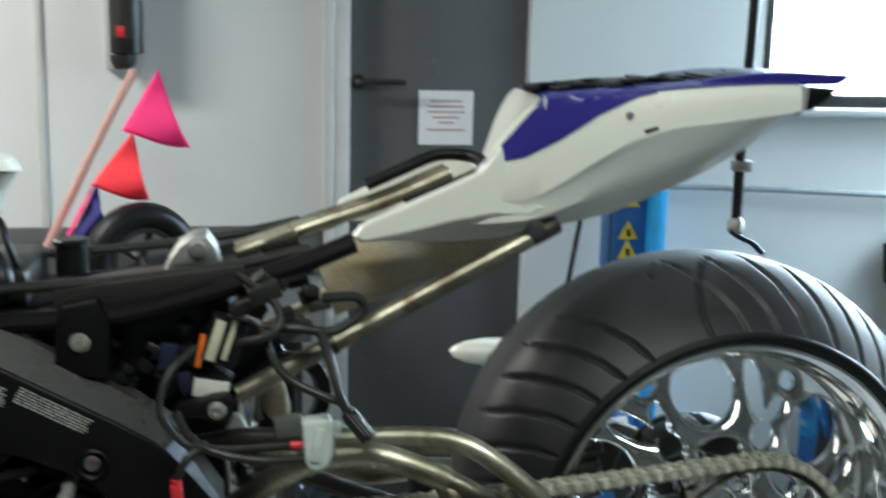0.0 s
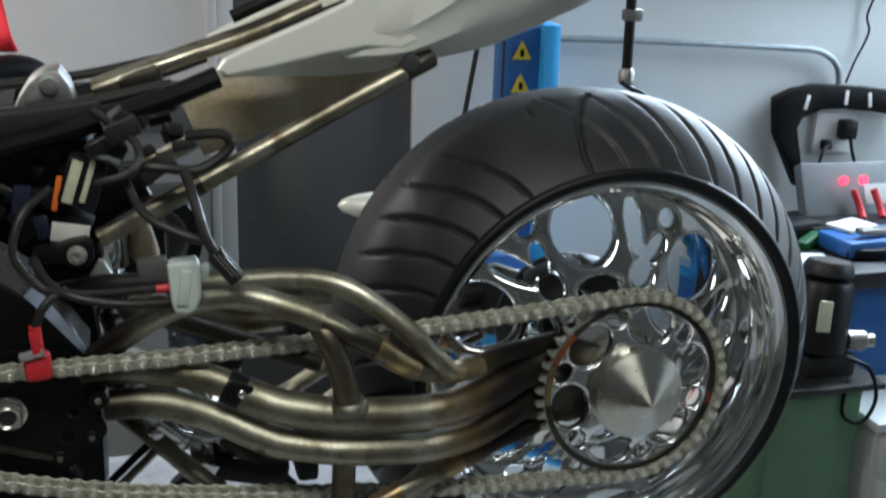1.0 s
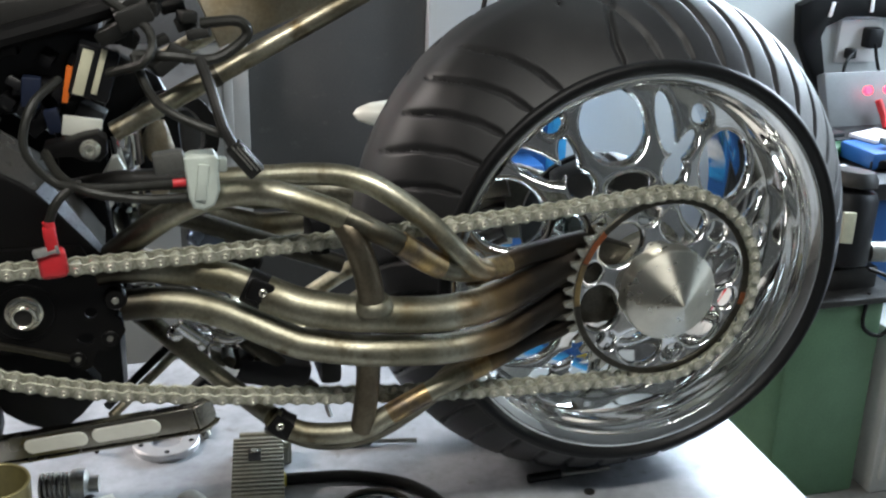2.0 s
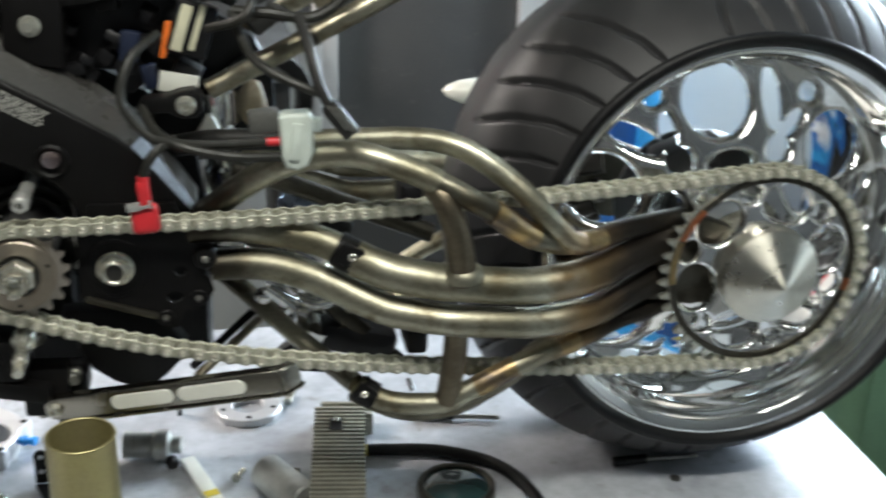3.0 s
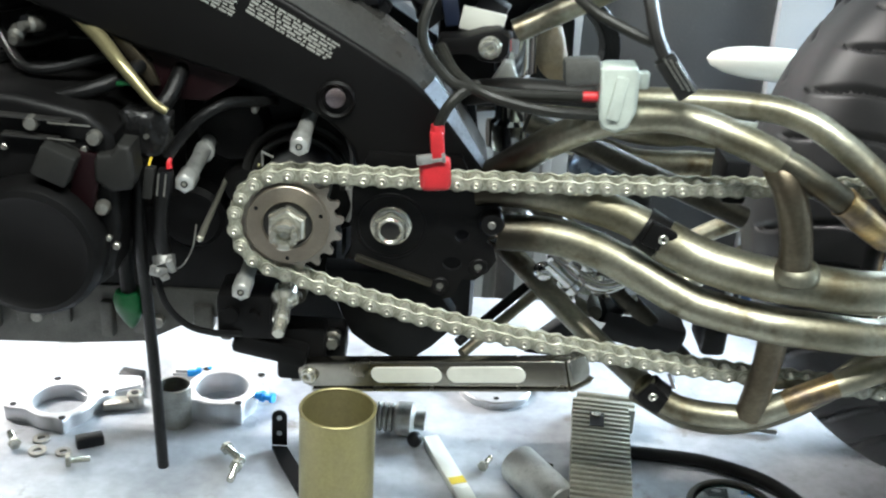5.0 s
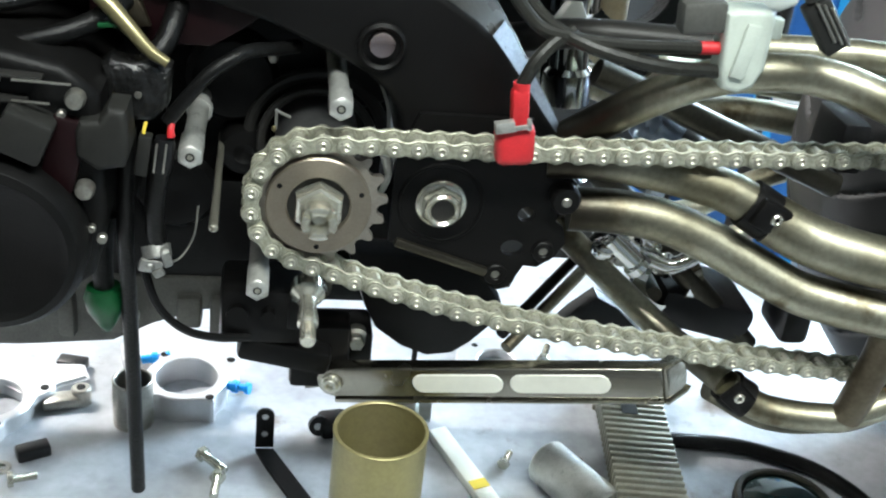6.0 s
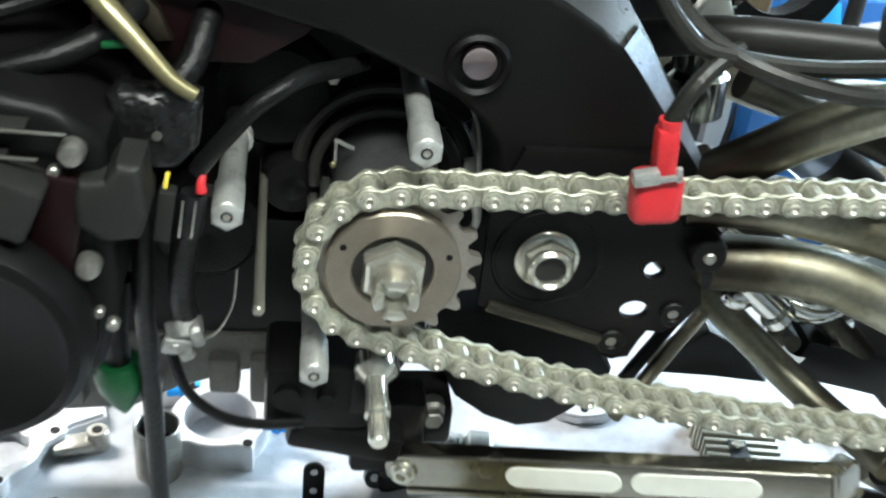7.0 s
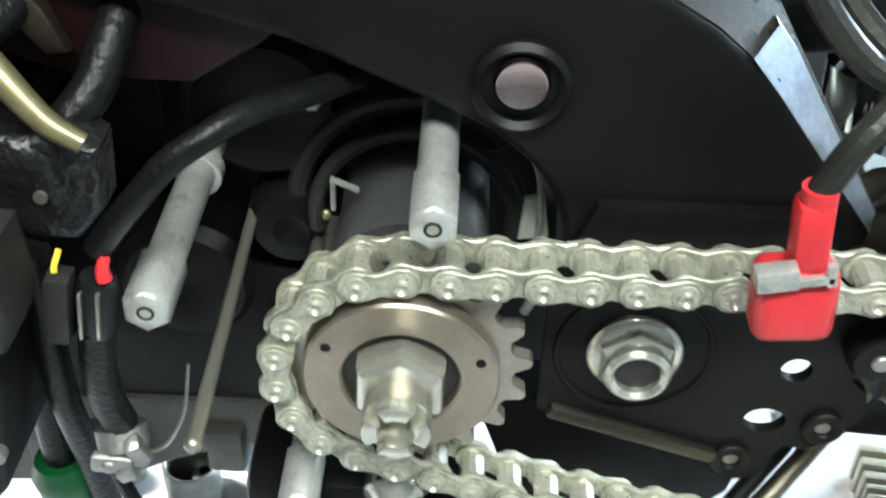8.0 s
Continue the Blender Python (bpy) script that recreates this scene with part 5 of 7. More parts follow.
for x, z in ((-0.121, 1.100), (-0.128, 1.090)):
    part("small_bolt", disc(G(), 0.0036, (x, 0.06, z), 0.026, n=6, bevel=0.001), STEEL, engine)
# pale patch added in place of a bright see-through gap
part("gap_patch", prism(G(), [(-0.042, 1.122), (-0.034, 1.124), (-0.031, 1.104), (-0.044, 1.102)], 0.050, 0.054, 0.001), SLOT, engine)
# two thin bright curves between the gearbox case and the pivot plate
part("bright_lip", tube(G(), [(-0.049, 0.03, 1.174), (-0.043, 0.03, 1.161), (-0.0385, 0.03, 1.147), (-0.037, 0.03, 1.128), (-0.0375, 0.03, 1.112)], 0.0010, 10, 6, 0.0018), ALU, engine, "thin bright curve beside the gearbox case")
part("bright_lip", tube(G(), [(-0.0385, 0.03, 1.112), (-0.0355, 0.03, 1.102), (-0.0350, 0.03, 1.093), (-0.040, 0.03, 1.080)], 0.0034, 12, 6, 0.0022), ALU, engine)
part("case_screw", disc(G(), 0.0034, (-0.121, 0.020, 1.187), 0.010, n=6, bevel=0.001), STEEL, engine)
part("brass_nipple", blob(G(), (-0.119, 0.020, 1.133), (0.0018, 0.0018, 0.0024), 8), GOLD, engine, "small brass nipple")
part("wire_bracket", rbox(rbox(G(), (-0.1175, 0.030, 1.136), (0.0020, 0.003, 0.0150), 0.0006), (-0.112, 0.030, 1.140), (0.010, 0.003, 0.0016), 0.0005, (0, 25, 0)), ALU, engine)
part("post_collar", lathe(G(), [(0.0092, 0), (0.0092, 0.008)], (-0.1715, 0.046, 1.1355), (0, -1, 0), 18), ALU, engine)
part("push_rod", tube(G(), [(-0.155, -0.068, 1.099), (-0.1575, 0.085, 1.0995)], 0.0030, 12, 8, 0.0024), ROD, engine, "thin bright push rod")
part("push_rod_tip", blob(G(), (-0.155, -0.068, 1.099), (0.0033, 0.0033, 0.0033), 8), ROD, engine)
part("chain_slider", tube(G(), [(-0.030, 0.006, 1.168), (-0.018, 0.004, 1.155), (-0.012, 0.004, 1.135), (-0.014, 0.006, 1.12)], 0.0045, 10, 5), HOSE, engine)
# loom, plugs and hose
part("wiring_loom", tube(G(), [(-0.1860, -0.040, 1.159), (-0.1790, -0.040, 1.169), (-0.1680, -0.040, 1.183), (-0.1590, -0.038, 1.193), (-0.1480, -0.034, 1.200), (-0.1390, -0.026, 1.203), (-0.130, -0.015, 1.202), (-0.119, 0.0, 1.198), (-0.105, 0.02, 1.194)], 0.0047, 12, 7), HOSE, engine, "black sleeved wiring loom")
part("red_wire", tube(G(), [(-0.1825, -0.043, 1.159), (-0.1835, -0.0450, 1.155), (-0.1832, -0.0455, 1.151)], 0.0018, 8, 4, 0.0028), RED, engine, "short red wire end")
part("yellow_wire", tube(G(), [(-0.1995, -0.038, 1.157), (-0.2005, -0.042, 1.153), (-0.2005, -0.043, 1.151)], 0.0012, 6, 4), YELLOW, engine)
part("yellow_wire", tube(G(), [(-0.222, -0.045, 1.168), (-0.224, -0.046, 1.163)], 0.0020, 6, 4), YELLOW, engine)
part("plug", rbox(G(), (-0.2010, -0.043, 1.137), (0.0085, 0.010, 0.028), 0.0012, (0, 8, 0)), GREYPLASTIC, engine)
plug_ = part("plug", lathe(G(), [(0.0062, 0), (0.0072, 0.003), (0.0072, 0.020), (0.0060, 0.024)], (-0.1905, -0.040, 1.124), (0.12, 0, 1), 10), PLASTIC, engine)
for dx in (-0.0042, 0.0018):
    part("plug_rib", rbox(G(), (-0.1890 + dx, -0.0468, 1.136), (0.0014, 0.003, 0.020), 0.0004, (0, 7, 0)), STEEL, plug_)
part("sleeve", tube(G(), [(-0.1915, -0.040, 1.126), (-0.1945, -0.038, 1.105), (-0.1955, -0.034, 1.083), (-0.1945, -0.029, 1.066)], 0.0066, 12, 6), HOSE, engine)
g = ring(G(), 0.0072, 0.0100, (-0.1960, -0.027, 1.062), 0.009, (0.2, -0.5, -0.85), 20)
rbox(g, (-0.1985, -0.036, 1.051), (0.016, 0.005, 0.011), 0.002, (10, 12, 8))
rbox(g, (-0.1885, -0.034, 1.057), (0.007, 0.008, 0.016), 0.002, (20, -14, 15))
rbox(g, (-0.1930, -0.0375, 1.046), (0.008, 0.004, 0.006), 0.0015, (0, -30, 0))
blob(g, (-0.1990, -0.0385, 1.0510), (0.0034, 0.0020, 0.0034), 8)
part("hose_clamp", g, CAST, engine, "pale metal hose clamp")
part("thin_wire", tube(G(), [(-0.188, -0.028, 1.048), (-0.178, -0.03, 1.056), (-0.170, -0.028, 1.072), (-0.168, -0.02, 1.09)], 0.0008, 6, 6), STEEL, engine)
part("breather_hose", tube(G(), [(-0.212, -0.030, 1.150), (-0.216, -0.026, 1.08), (-0.217, -0.012, 1.02), (-0.218, 0.008, 0.92), (-0.219, 0.025, 0.803)], 0.0058, 12, 6), HOSE, engine, "black breather hose hanging from the engine")
part("thin_hose", tube(G(), [(-0.206, -0.022, 1.046), (-0.196, -0.026, 1.014), (-0.178, -0.026, 0.994), (-0.155, -0.024, 0.986), (-0.13, -0.02, 0.984)], 0.0032, 8, 6), HOSE, engine)
part("green_drain_cap", lathe(G(), [(0.012, 0), (0.0150, 0.008), (0.0135, 0.018), (0.0070, 0.031), (0.0022, 0.038), (0.0005, 0.039)], (-0.236, 0.0, 1.012), (0.05, 0, -1), 18), GREEN, engine, "green plastic drain cap")
part("drain_hose", tube(G(), [(-0.236, 0.0, 1.012), (-0.236, 0.0, 1.04), (-0.232, 0.0, 1.07)], 0.0075, 12, 4), HOSE, engine)
# shift linkage and lower bracket
g = rbox(G(), (-0.122, 0.005, 1.000), (0.062, 0.05, 0.046), 0.006)
rbox(g, (-0.105, 0.0, 0.966), (0.07, 0.04, 0.02), 0.005, (0, 12, 0))
rbox(g, (-0.098, -0.012, 1.004), (0.014, 0.02, 0.026), 0.004)
part("lower_bracket", g, ENGINE, engine)
part("bracket_stud", disc(disc(G(), 0.008, (-0.14, -0.02, 1.004), 0.004, n=18), 0.005, (-0.118, -0.02, 1.006), 0.008, n=14), ENGINE, engine)
g = lathe(G(), [(0.0125, 0.0), (0.0125, 0.010), (0.0085, 0.014), (0.0065, 0.016), (0.0065, 0.030), (0.0075, 0.032), (0.0075, 0.040), (0.0058, 0.042), (0.0058, 0.056), (0.0048, 0.058)], (-0.0905, -0.012, 1.025), (0, -1, -0.22), 20)
part("shift_shaft", g, SHAFT, engine, "bright stepped shift shaft")
part("spring_post", disc(disc(G(), 0.0095, (-0.082, 0.004, 1.020), 0.012, n=20, bevel=0.002), 0.006, (-0.082, -0.008, 1.020), 0.008, n=14), DARKTUBE, engine)
part("stub_bolt", disc(disc(G(), 0.0095, (-0.050, 0.020, 0.964), 0.010, n=20, bevel=0.002), 0.0065, (-0.050, 0.010, 0.964), 0.006, n=6, bevel=0.001), STEEL, engine)
part("black_tab", prism(G(), [(-0.060, 1.030), (0.030, 1.030), (0.052, 1.006), (0.066, 0.985), (0.064, 0.973), (0.044, 0.951), (0.030, 0.940), (0.009, 0.937), (-0.013, 0.946), (-0.034, 0.962), (-0.045, 0.985)], 0.030, 0.055, 0.004), ENGINE, engine)
part("stand_block", rbox(G(), (0.022, 0.060, 0.990), (0.060, 0.040, 0.050), 0.008, (0, 6, 0)), GREYBLACK, engine, "dark grey side stand mount")
part("stand_tab", prism(G(), [(0.150, 0.872), (0.168, 0.895), (0.190, 0.915), (0.214, 0.902), (0.252, 0.862), (0.205, 0.868)], 0.17, 0.19, 0.004), PLASTIC, engine)
part("under_case", rbox(G(), (-0.03, 0.225, 0.955), (0.24, 0.09, 0.13), 0.015), ENGINE, engine)
hr = random.Random(31)
for k in range(7):
    x, z = hr.uniform(-0.46, -0.30), hr.uniform(1.225, 1.29)
    part("engine_hose", tube(G(), [(x, hr.uniform(0.01, 0.05), z), (x + 0.04, hr.uniform(-0.02, 0.02), z + hr.uniform(-0.02, 0.02)), (x + 0.09, hr.uniform(0.0, 0.04), z + hr.uniform(-0.03, 0.02)), (x + 0.13, 0.07, z - 0.01)], hr.uniform(0.003, 0.007), 10, 6), HOSE if k % 3 else GREYBLACK, engine)
for k in range(5):
    x, z = hr.uniform(-0.45, -0.29), hr.uniform(1.22, 1.27)
    part("engine_fitting", lathe(G(), [(0.007, 0), (0.007, 0.012), (0.004, 0.014), (0.004, 0.022)], (x, hr.uniform(0.0, 0.03), z), (hr.uniform(-0.6, 0.6), -1, hr.uniform(-0.3, 0.6)), 12), STEEL if k % 2 else PLASTIC, engine)
# foot lever
PL, PR = Vector((-0.0665, -0.011, 0.9425)), Vector((0.175, -0.098, 1.0085))
lx = (PR - PL).normalized()
ly = Vector((0, 0, 1)).cross(lx).normalized()
lz = lx.cross(ly)
LM = Matrix((lx, ly, lz)).transposed().to_4x4()
LM.translation = PL
LL = (PR - PL).length
LE = LL - 0.017
poly = [(-0.012, -0.004), (-0.008, -0.010), (0.0, -0.0132), (LE, -0.0126), (LE, 0.0126), (0.0, 0.0132), (-0.008, 0.010), (-0.012, 0.004)]
lever = part("foot_lever", prism(G(), poly, -0.006, 0.006, 0.0022, 3, LM), LEVER, bike, "smoked polished foot lever with two milled slots")
end = [(-0.003, -0.0126), (0.0125, -0.0124), (0.0165, -0.0105), (0.0185, -0.006), (0.0190, 0.0), (0.0185, 0.006), (0.0165, 0.0105), (0.0125, 0.0124), (-0.003, 0.0126)]
part("lever_toe", prism(G(), end, -0.006, 0.006, 0.0022, 3, LM @ Matrix.Translation((LE, 0, 0)) @ Matrix.Rotation(radians(52), 4, "Z")), LEVER, lever)
part("lower_flange", prism(G(), [(-0.004, -0.0162), (0.016, -0.0155), (0.0205, -0.012), (0.0185, -0.0118), (0.015, -0.0132), (-0.004, -0.0132)], -0.0075, 0.008, 0.001, 2, LM @ Matrix.Translation((LE, 0, 0)) @ Matrix.Rotation(radians(52), 4, "Z")), LEVER, lever)
part("lower_flange", prism(G(), [(0.0, -0.0170), (LE, -0.0160), (LE, -0.0132), (0.0, -0.0138)], -0.0075, 0.010, 0.001, 2, LM), LEVER, lever)
for a, b in ((0.24, 0.505), (0.52, 0.80)):
    q = []
    x0, x1, r = LL * a + 0.0085, LL * b - 0.0085, 0.0082
    for k in range(9):
        t = math.pi / 2 + math.pi * k / 8
        q.append((x0 + r * math.cos(t), r * math.sin(t)))
    for k in range(9):
        t = -math.pi / 2 + math.pi * k / 8
        q.append((x1 + r * math.cos(t), r * math.sin(t)))
    part("milled_slot", prism(G(), q, -0.0066, -0.004, 0.0008, 1, LM), SLOT, lever)
p0 = LM @ Vector((0.0, -0.006, 0.0))
part("lever_bolt", ring(disc(G(), 0.0082, p0, 0.003, -ly, 24, 0.001), 0.0026, 0.0062, p0 - ly * 0.003, 0.003, -ly, 18), SHAFT, lever)
g = rbox(G(), (-0.078, 0.012, 0.955), (0.045, 0.03, 0.055), 0.004)
rbox(g, (-0.062, 0.03, 0.955), (0.05, 0.04, 0.03), 0.004)
part("lever_mount", g, BLACK, lever)
part("lever_hinge", tube(G(), [(-0.088, 0.01, 0.925), (-0.055, 0.01, 0.930)], 0.006, 12), STEEL, lever)

# ---- shock, linkage and electrics between the frame sides ----
shock = part("shock_absorber", lathe(G(), [(0.012, 0), (0.021, 0.004), (0.021, 0.03), (0.017, 0.034), (0.017, 0.075), (0.021, 0.08), (0.021, 0.115), (0.012, 0.12)], (0.112, 0.12, 1.125), (-0.05, 0.02, 1), 28), CHROME, bike, "polished chrome shock absorber")
# white paint stands in for window light on this alloy bracket
part("bright_bracket", prism(G(), [(0.084, 1.203), (0.088, 1.196), (0.108, 1.195), (0.112, 1.204), (0.102, 1.224), (0.096, 1.224)], 0.078, 0.090, 0.003), PEARL, shock, "alloy bracket painted white in place of window light")
for k in range(5):
    part("coil", lathe(G(), [(0.019, 0), (0.024, 0.004), (0.019, 0.008)], (0.118, 0.12, 1.03 + k * 0.015), (0, 0, 1), 22), CHROME, shock)
g = rbox(G(), (0.185, 0.12, 1.028), (0.06, 0.07, 0.035), 0.010, (0, 30, 0))
tube(g, [(0.14, 0.09, 1.06), (0.18, 0.08, 1.035), (0.22, 0.09, 0.995)], 0.012, 12)
disc(g, 0.016, (0.165, 0.085, 1.045), 0.022, n=22, bevel=0.003)
disc(g, 0.011, (0.205, 0.085, 1.010), 0.022, n=22, bevel=0.003)
lathe(g, [(0.020, 0), (0.032, 0.002), (0.033, 0.010), (0.031, 0.020), (0.020, 0.022)], (0.216, 0.095, 0.985), (0, -1, 0.1), 36, closed=True)
tube(g, [(0.185, 0.075, 1.015), (0.21, 0.065, 1.01), (0.235, 0.07, 1.02)], 0.008, 12)
linkage = part("shock_linkage", g, CHROME, bike, "polished chrome shock linkage")
for y in (0.118, 0.150):
    part("link_arm", prism(G(), [(0.168, 0.993), (0.180, 1.004), (0.200, 1.000), (0.236, 0.972), (0.246, 0.958), (0.238, 0.944), (0.222, 0.948), (0.190, 0.975), (0.172, 0.980)], y, y + 0.009, 0.003, 2), CHROME, linkage)
for x, z in ((0.182, 0.990), (0.236, 0.957)):
    part("link_bolt", disc(disc(G(), 0.0095, (x, 0.118, z), 0.006, n=20, bevel=0.002), 0.0062, (x, 0.112, z), 0.007, n=6, bevel=0.001), STEEL, linkage)
part("rubber_stop", rbox(G(), (0.258, 0.11, 0.948), (0.030, 0.05, 0.030), 0.006, (0, 25, 0)), PLASTIC, linkage, "black rubber stop")
g = tube(G(), [(0.152, 0.058, 1.037), (0.176, 0.055, 1.017)], 0.0085, 18)
ring(g, 0.0045, 0.0118, (0.176, 0.055, 1.017), 0.008, (0.72, -0.1, -0.66), 24, 0.002)
blob(g, (0.150, 0.060, 1.026), (0.012, 0.010, 0.010), 10)
part("clevis_bolt", g, CHROME, linkage, "chrome clevis bolt")
part("link_stud", tube(G(), [(0.235, 0.10, 0.936), (0.277, 0.10, 0.924)], 0.0035, 10), STEEL, linkage)
part("link_spacer", tube(G(), [(0.205, 0.075, 0.975), (0.205, 0.16, 0.975)], 0.008, 14), DARKTUBE, linkage)
rv = part("reservoir", lathe(G(), [(0.016, 0), (0.0195, 0.004), (0.0205, 0.062), (0.0195, 0.064)], (0.242, 0.108, 1.075), (-0.79, 0, 0.61), 30), GREYBLACK, bike, "dark damper reservoir, the highlight on its end coloured pale blue")
# the cap's pale blue is the highlight put into its colour
part("end_cap", lathe(G(), [(0.0210, 0), (0.0215, 0.016), (0.0190, 0.026), (0.0110, 0.033), (0.0005, 0.035)], (0.200, 0.108, 1.1075), (-0.79, 0, 0.61), 30), RESV, rv)
g = rbox(G(), (0.255, 0.11, 0.955), (0.09, 0.08, 0.035), 0.008, (0, 14, 0))
rbox(g, (0.315, 0.05, 0.985), (0.025, 0.05, 0.05), 0.006)
part("linkage_cover", g, PLASTIC, bike, "black linkage cover")
part("tie_rod", tube(G(), [(0.074, 0.032, 0.946), (0.146, 0.10, 0.980), (0.20, 0.15, 1.006)], 0.0052, 12, 5), TUBE, bike)
part("tie_rod", tube(G(), [(0.070, 0.040, 0.954), (0.142, 0.11, 0.988), (0.196, 0.16, 1.014)], 0.0048, 12, 5), BLACK, bike)
part("tan_pad", blob(G(), (0.144, 0.155, 1.198), (0.0185, 0.014, 0.047), 12, 0.12), UNDER, bike, "tan padded cover")
# black sheet added so that the space behind reads dark
part("dark_backing", prism(G(), [(0.035, 1.150), (0.150, 1.145), (0.172, 1.180), (0.170, 1.240), (0.150, 1.285), (0.110, 1.310), (0.035, 1.310)], 0.185, 0.200, 0.004), PLASTIC, bike, "added black sheet that darkens the space between the frame sides")
part("pad_ring", ring(G(), 0.036, 0.052, (0.158, 0.165, 1.220), 0.02, (0.2, -1, 0.2), 30), HOSE, bike)

el = part("battery_box", rbox(G(), (0.02, 0.15, 1.315), (0.15, 0.14, 0.085), 0.008), PLASTIC, bike, "black electrics box under the tray")
rnd3 = random.Random(21)
for k in range(26):
    x, z = rnd3.uniform(-0.06, 0.10), rnd3.uniform(1.265, 1.345)
    part("small_connector", rbox(G(), (x, rnd3.uniform(0.055, 0.075), z), (rnd3.uniform(0.01, 0.03), 0.02, rnd3.uniform(0.008, 0.02)), 0.002, (rnd3.uniform(-15, 15), rnd3.uniform(-40, 40), rnd3.uniform(-15, 15))), PLASTIC, el)
BLUEDARK = M("dark_blue_plastic", (0.012, 0.018, 0.04), 0.35, 0.0, 0.2, 60, 400, 0.0)
part("blue_plug", rbox(G(), (0.026, 0.045, 1.305), (0.018, 0.012, 0.030), 0.002, (0, 8, 0)), BLUEDARK, el)
part("blue_plug", rbox(G(), (0.044, 0.045, 1.275), (0.014, 0.012, 0.024), 0.002, (0, -12, 0)), BLUEDARK, el)
relay = part("relay", rbox(G(), (0.086, 0.048, 1.322), (0.040, 0.026, 0.052), 0.003, (0, 18, 0)), PLASTIC, el)
for dx in (-0.0065, 0.0085):
    part("relay_label", rbox(G(), (0.083 + dx, 0.0335, 1.3245), (0.011 if dx < 0 else 0.006, 0.003, 0.046), 0.001, (0, 18, 0)), CREAM, relay)
part("fuse_tag", rbox(G(), (0.0605, 0.040, 1.312), (0.006, 0.008, 0.036), 0.001, (0, 12, 0)), ORANGE, relay)
part("paper_tag", rbox(G(), (0.071, 0.037, 1.2695), (0.038, 0.004, 0.020), 0.001, (0, 10, 0)), PEARL, relay)
for k in range(16):
    x, z = rnd3.uniform(0.105, 0.195), rnd3.uniform(1.325, 1.392)
    part("small_connector", rbox(G(), (x, rnd3.uniform(0.02, 0.09), z), (rnd3.uniform(0.012, 0.030), 0.020, rnd3.uniform(0.008, 0.017)), 0.002, (rnd3.uniform(-20, 20), rnd3.uniform(-40, 30), rnd3.uniform(-20, 20))), GREYPLASTIC, el)
part("bunch_plug", rbox(G(), (0.128, 0.010, 1.382), (0.034, 0.02, 0.020), 0.003, (0, -22, 0)), GREYPLASTIC, el)
for pts, r in (([(0.19, 0.02, 1.372), (0.225, 0.01, 1.375), (0.232, 0.01, 1.360), (0.20, 0.005, 1.340), (0.16, 0.0, 1.345), (0.125, 0.01, 1.345)], 0.0055),
               ([(0.10, 0.02, 1.40), (0.14, 0.0, 1.37), (0.135, -0.02, 1.345), (0.10, 0.0, 1.33)], 0.0045),
               ([(0.055, 0.01, 1.324), (0.030, -0.02, 1.306), (0.021, -0.034, 1.270), (0.042, -0.040, 1.240), (0.063, -0.046, 1.234), (0.10, -0.050, 1.232), (0.152, -0.043, 1.2315)], 0.0044),
               ([(0.036, 0.0, 1.255), (0.050, -0.03, 1.240), (0.075, -0.052, 1.231), (0.12, -0.056, 1.222), (0.174, -0.042, 1.216)], 0.0048),
               ([(0.125, 0.01, 1.345), (0.137, -0.02, 1.315), (0.153, -0.045, 1.302), (0.182, -0.060, 1.290), (0.206, -0.062, 1.281)], 0.0046),
               ([(0.068, -0.040, 1.236), (0.055, -0.047, 1.230), (0.044, -0.052, 1.219), (0.0368, -0.052, 1.202)], 0.0046)):
    part("cable", tube(G(), pts, r, 10, 7), CABLEM, el, "black sleeved cable")
g = tube(G(), [(0.185, -0.02, 1.345), (0.193, -0.050, 1.320), (0.200, -0.066, 1.292), (0.208, -0.070, 1.275)], 0.0055, 10, 6)
part("sleeved_cable", g, GREYBLACK, el)
pl = part("plug", rbox(G(), (0.219, -0.070, 1.2600), (0.017, 0.014, 0.036), 0.002, (0, -38, 0)), GREYPLASTIC, el, "ribbed black cable plug")
for k in range(3):
    part("plug_rib", rbox(G(), (0.2155 + k * 0.0050, -0.0775, 1.2635 - k * 0.001), (0.0016, 0.003, 0.030), 0.0005, (0, -38, 0)), STEEL, pl)
g = prism(G(), [(0.163, 1.257), (0.170, 1.260), (0.192, 1.261), (0.196, 1.255), (0.196, 1.222), (0.191, 1.209), (0.181, 1.204), (0.170, 1.207), (0.166, 1.217)], -0.052, -0.032, 0.004, 3)
rbox(g, (0.179, -0.0535, 1.234), (0.010, 0.003, 0.036), 0.001, (0, 8, 0))
rbox(g, (0.200, -0.042, 1.248), (0.008, 0.010, 0.014), 0.002)
cn = part("white_connector", g, MILKY, el, "milky white cable connector")
part("grey_half", rbox(G(), (0.150, -0.040, 1.252), (0.030, 0.018, 0.022), 0.004, (0, -6, 0)), MIDGREY, cn)
part("red_seal", tube(G(), [(0.152, -0.043, 1.2315), (0.168, -0.042, 1.2320)], 0.0046, 12), RED, cn)

# red rubber cap hanging from its cable
g = rbox(G(), (0.0370, -0.0520, 1.1622), (0.0260, 0.017, 0.0285), 0.0055, (0, -5, 0), 3)
rbox(g, (0.0372, -0.052, 1.187), (0.0115, 0.012, 0.026), 0.003, (0, -6, 0))
tube(g, [(0.0372, -0.052, 1.196), (0.0365, -0.052, 1.204)], 0.0056, 12)
cap = part("red_terminal_cap", g, RED, el, "bright red rubber terminal cap")
g = rbox(G(), (0.0275, -0.0605, 1.1765), (0.0130, 0.007, 0.0075), 0.001, (0, -11.5, 0))
rbox(g, (0.0375, -0.0625, 1.1770), (0.014, 0.0025, 0.003), 0.0005, (0, -11.5, 0))
rbox(g, (0.0430, -0.0625, 1.1795), (0.003, 0.0025, 0.008), 0.0005, (0, -11.5, 0))
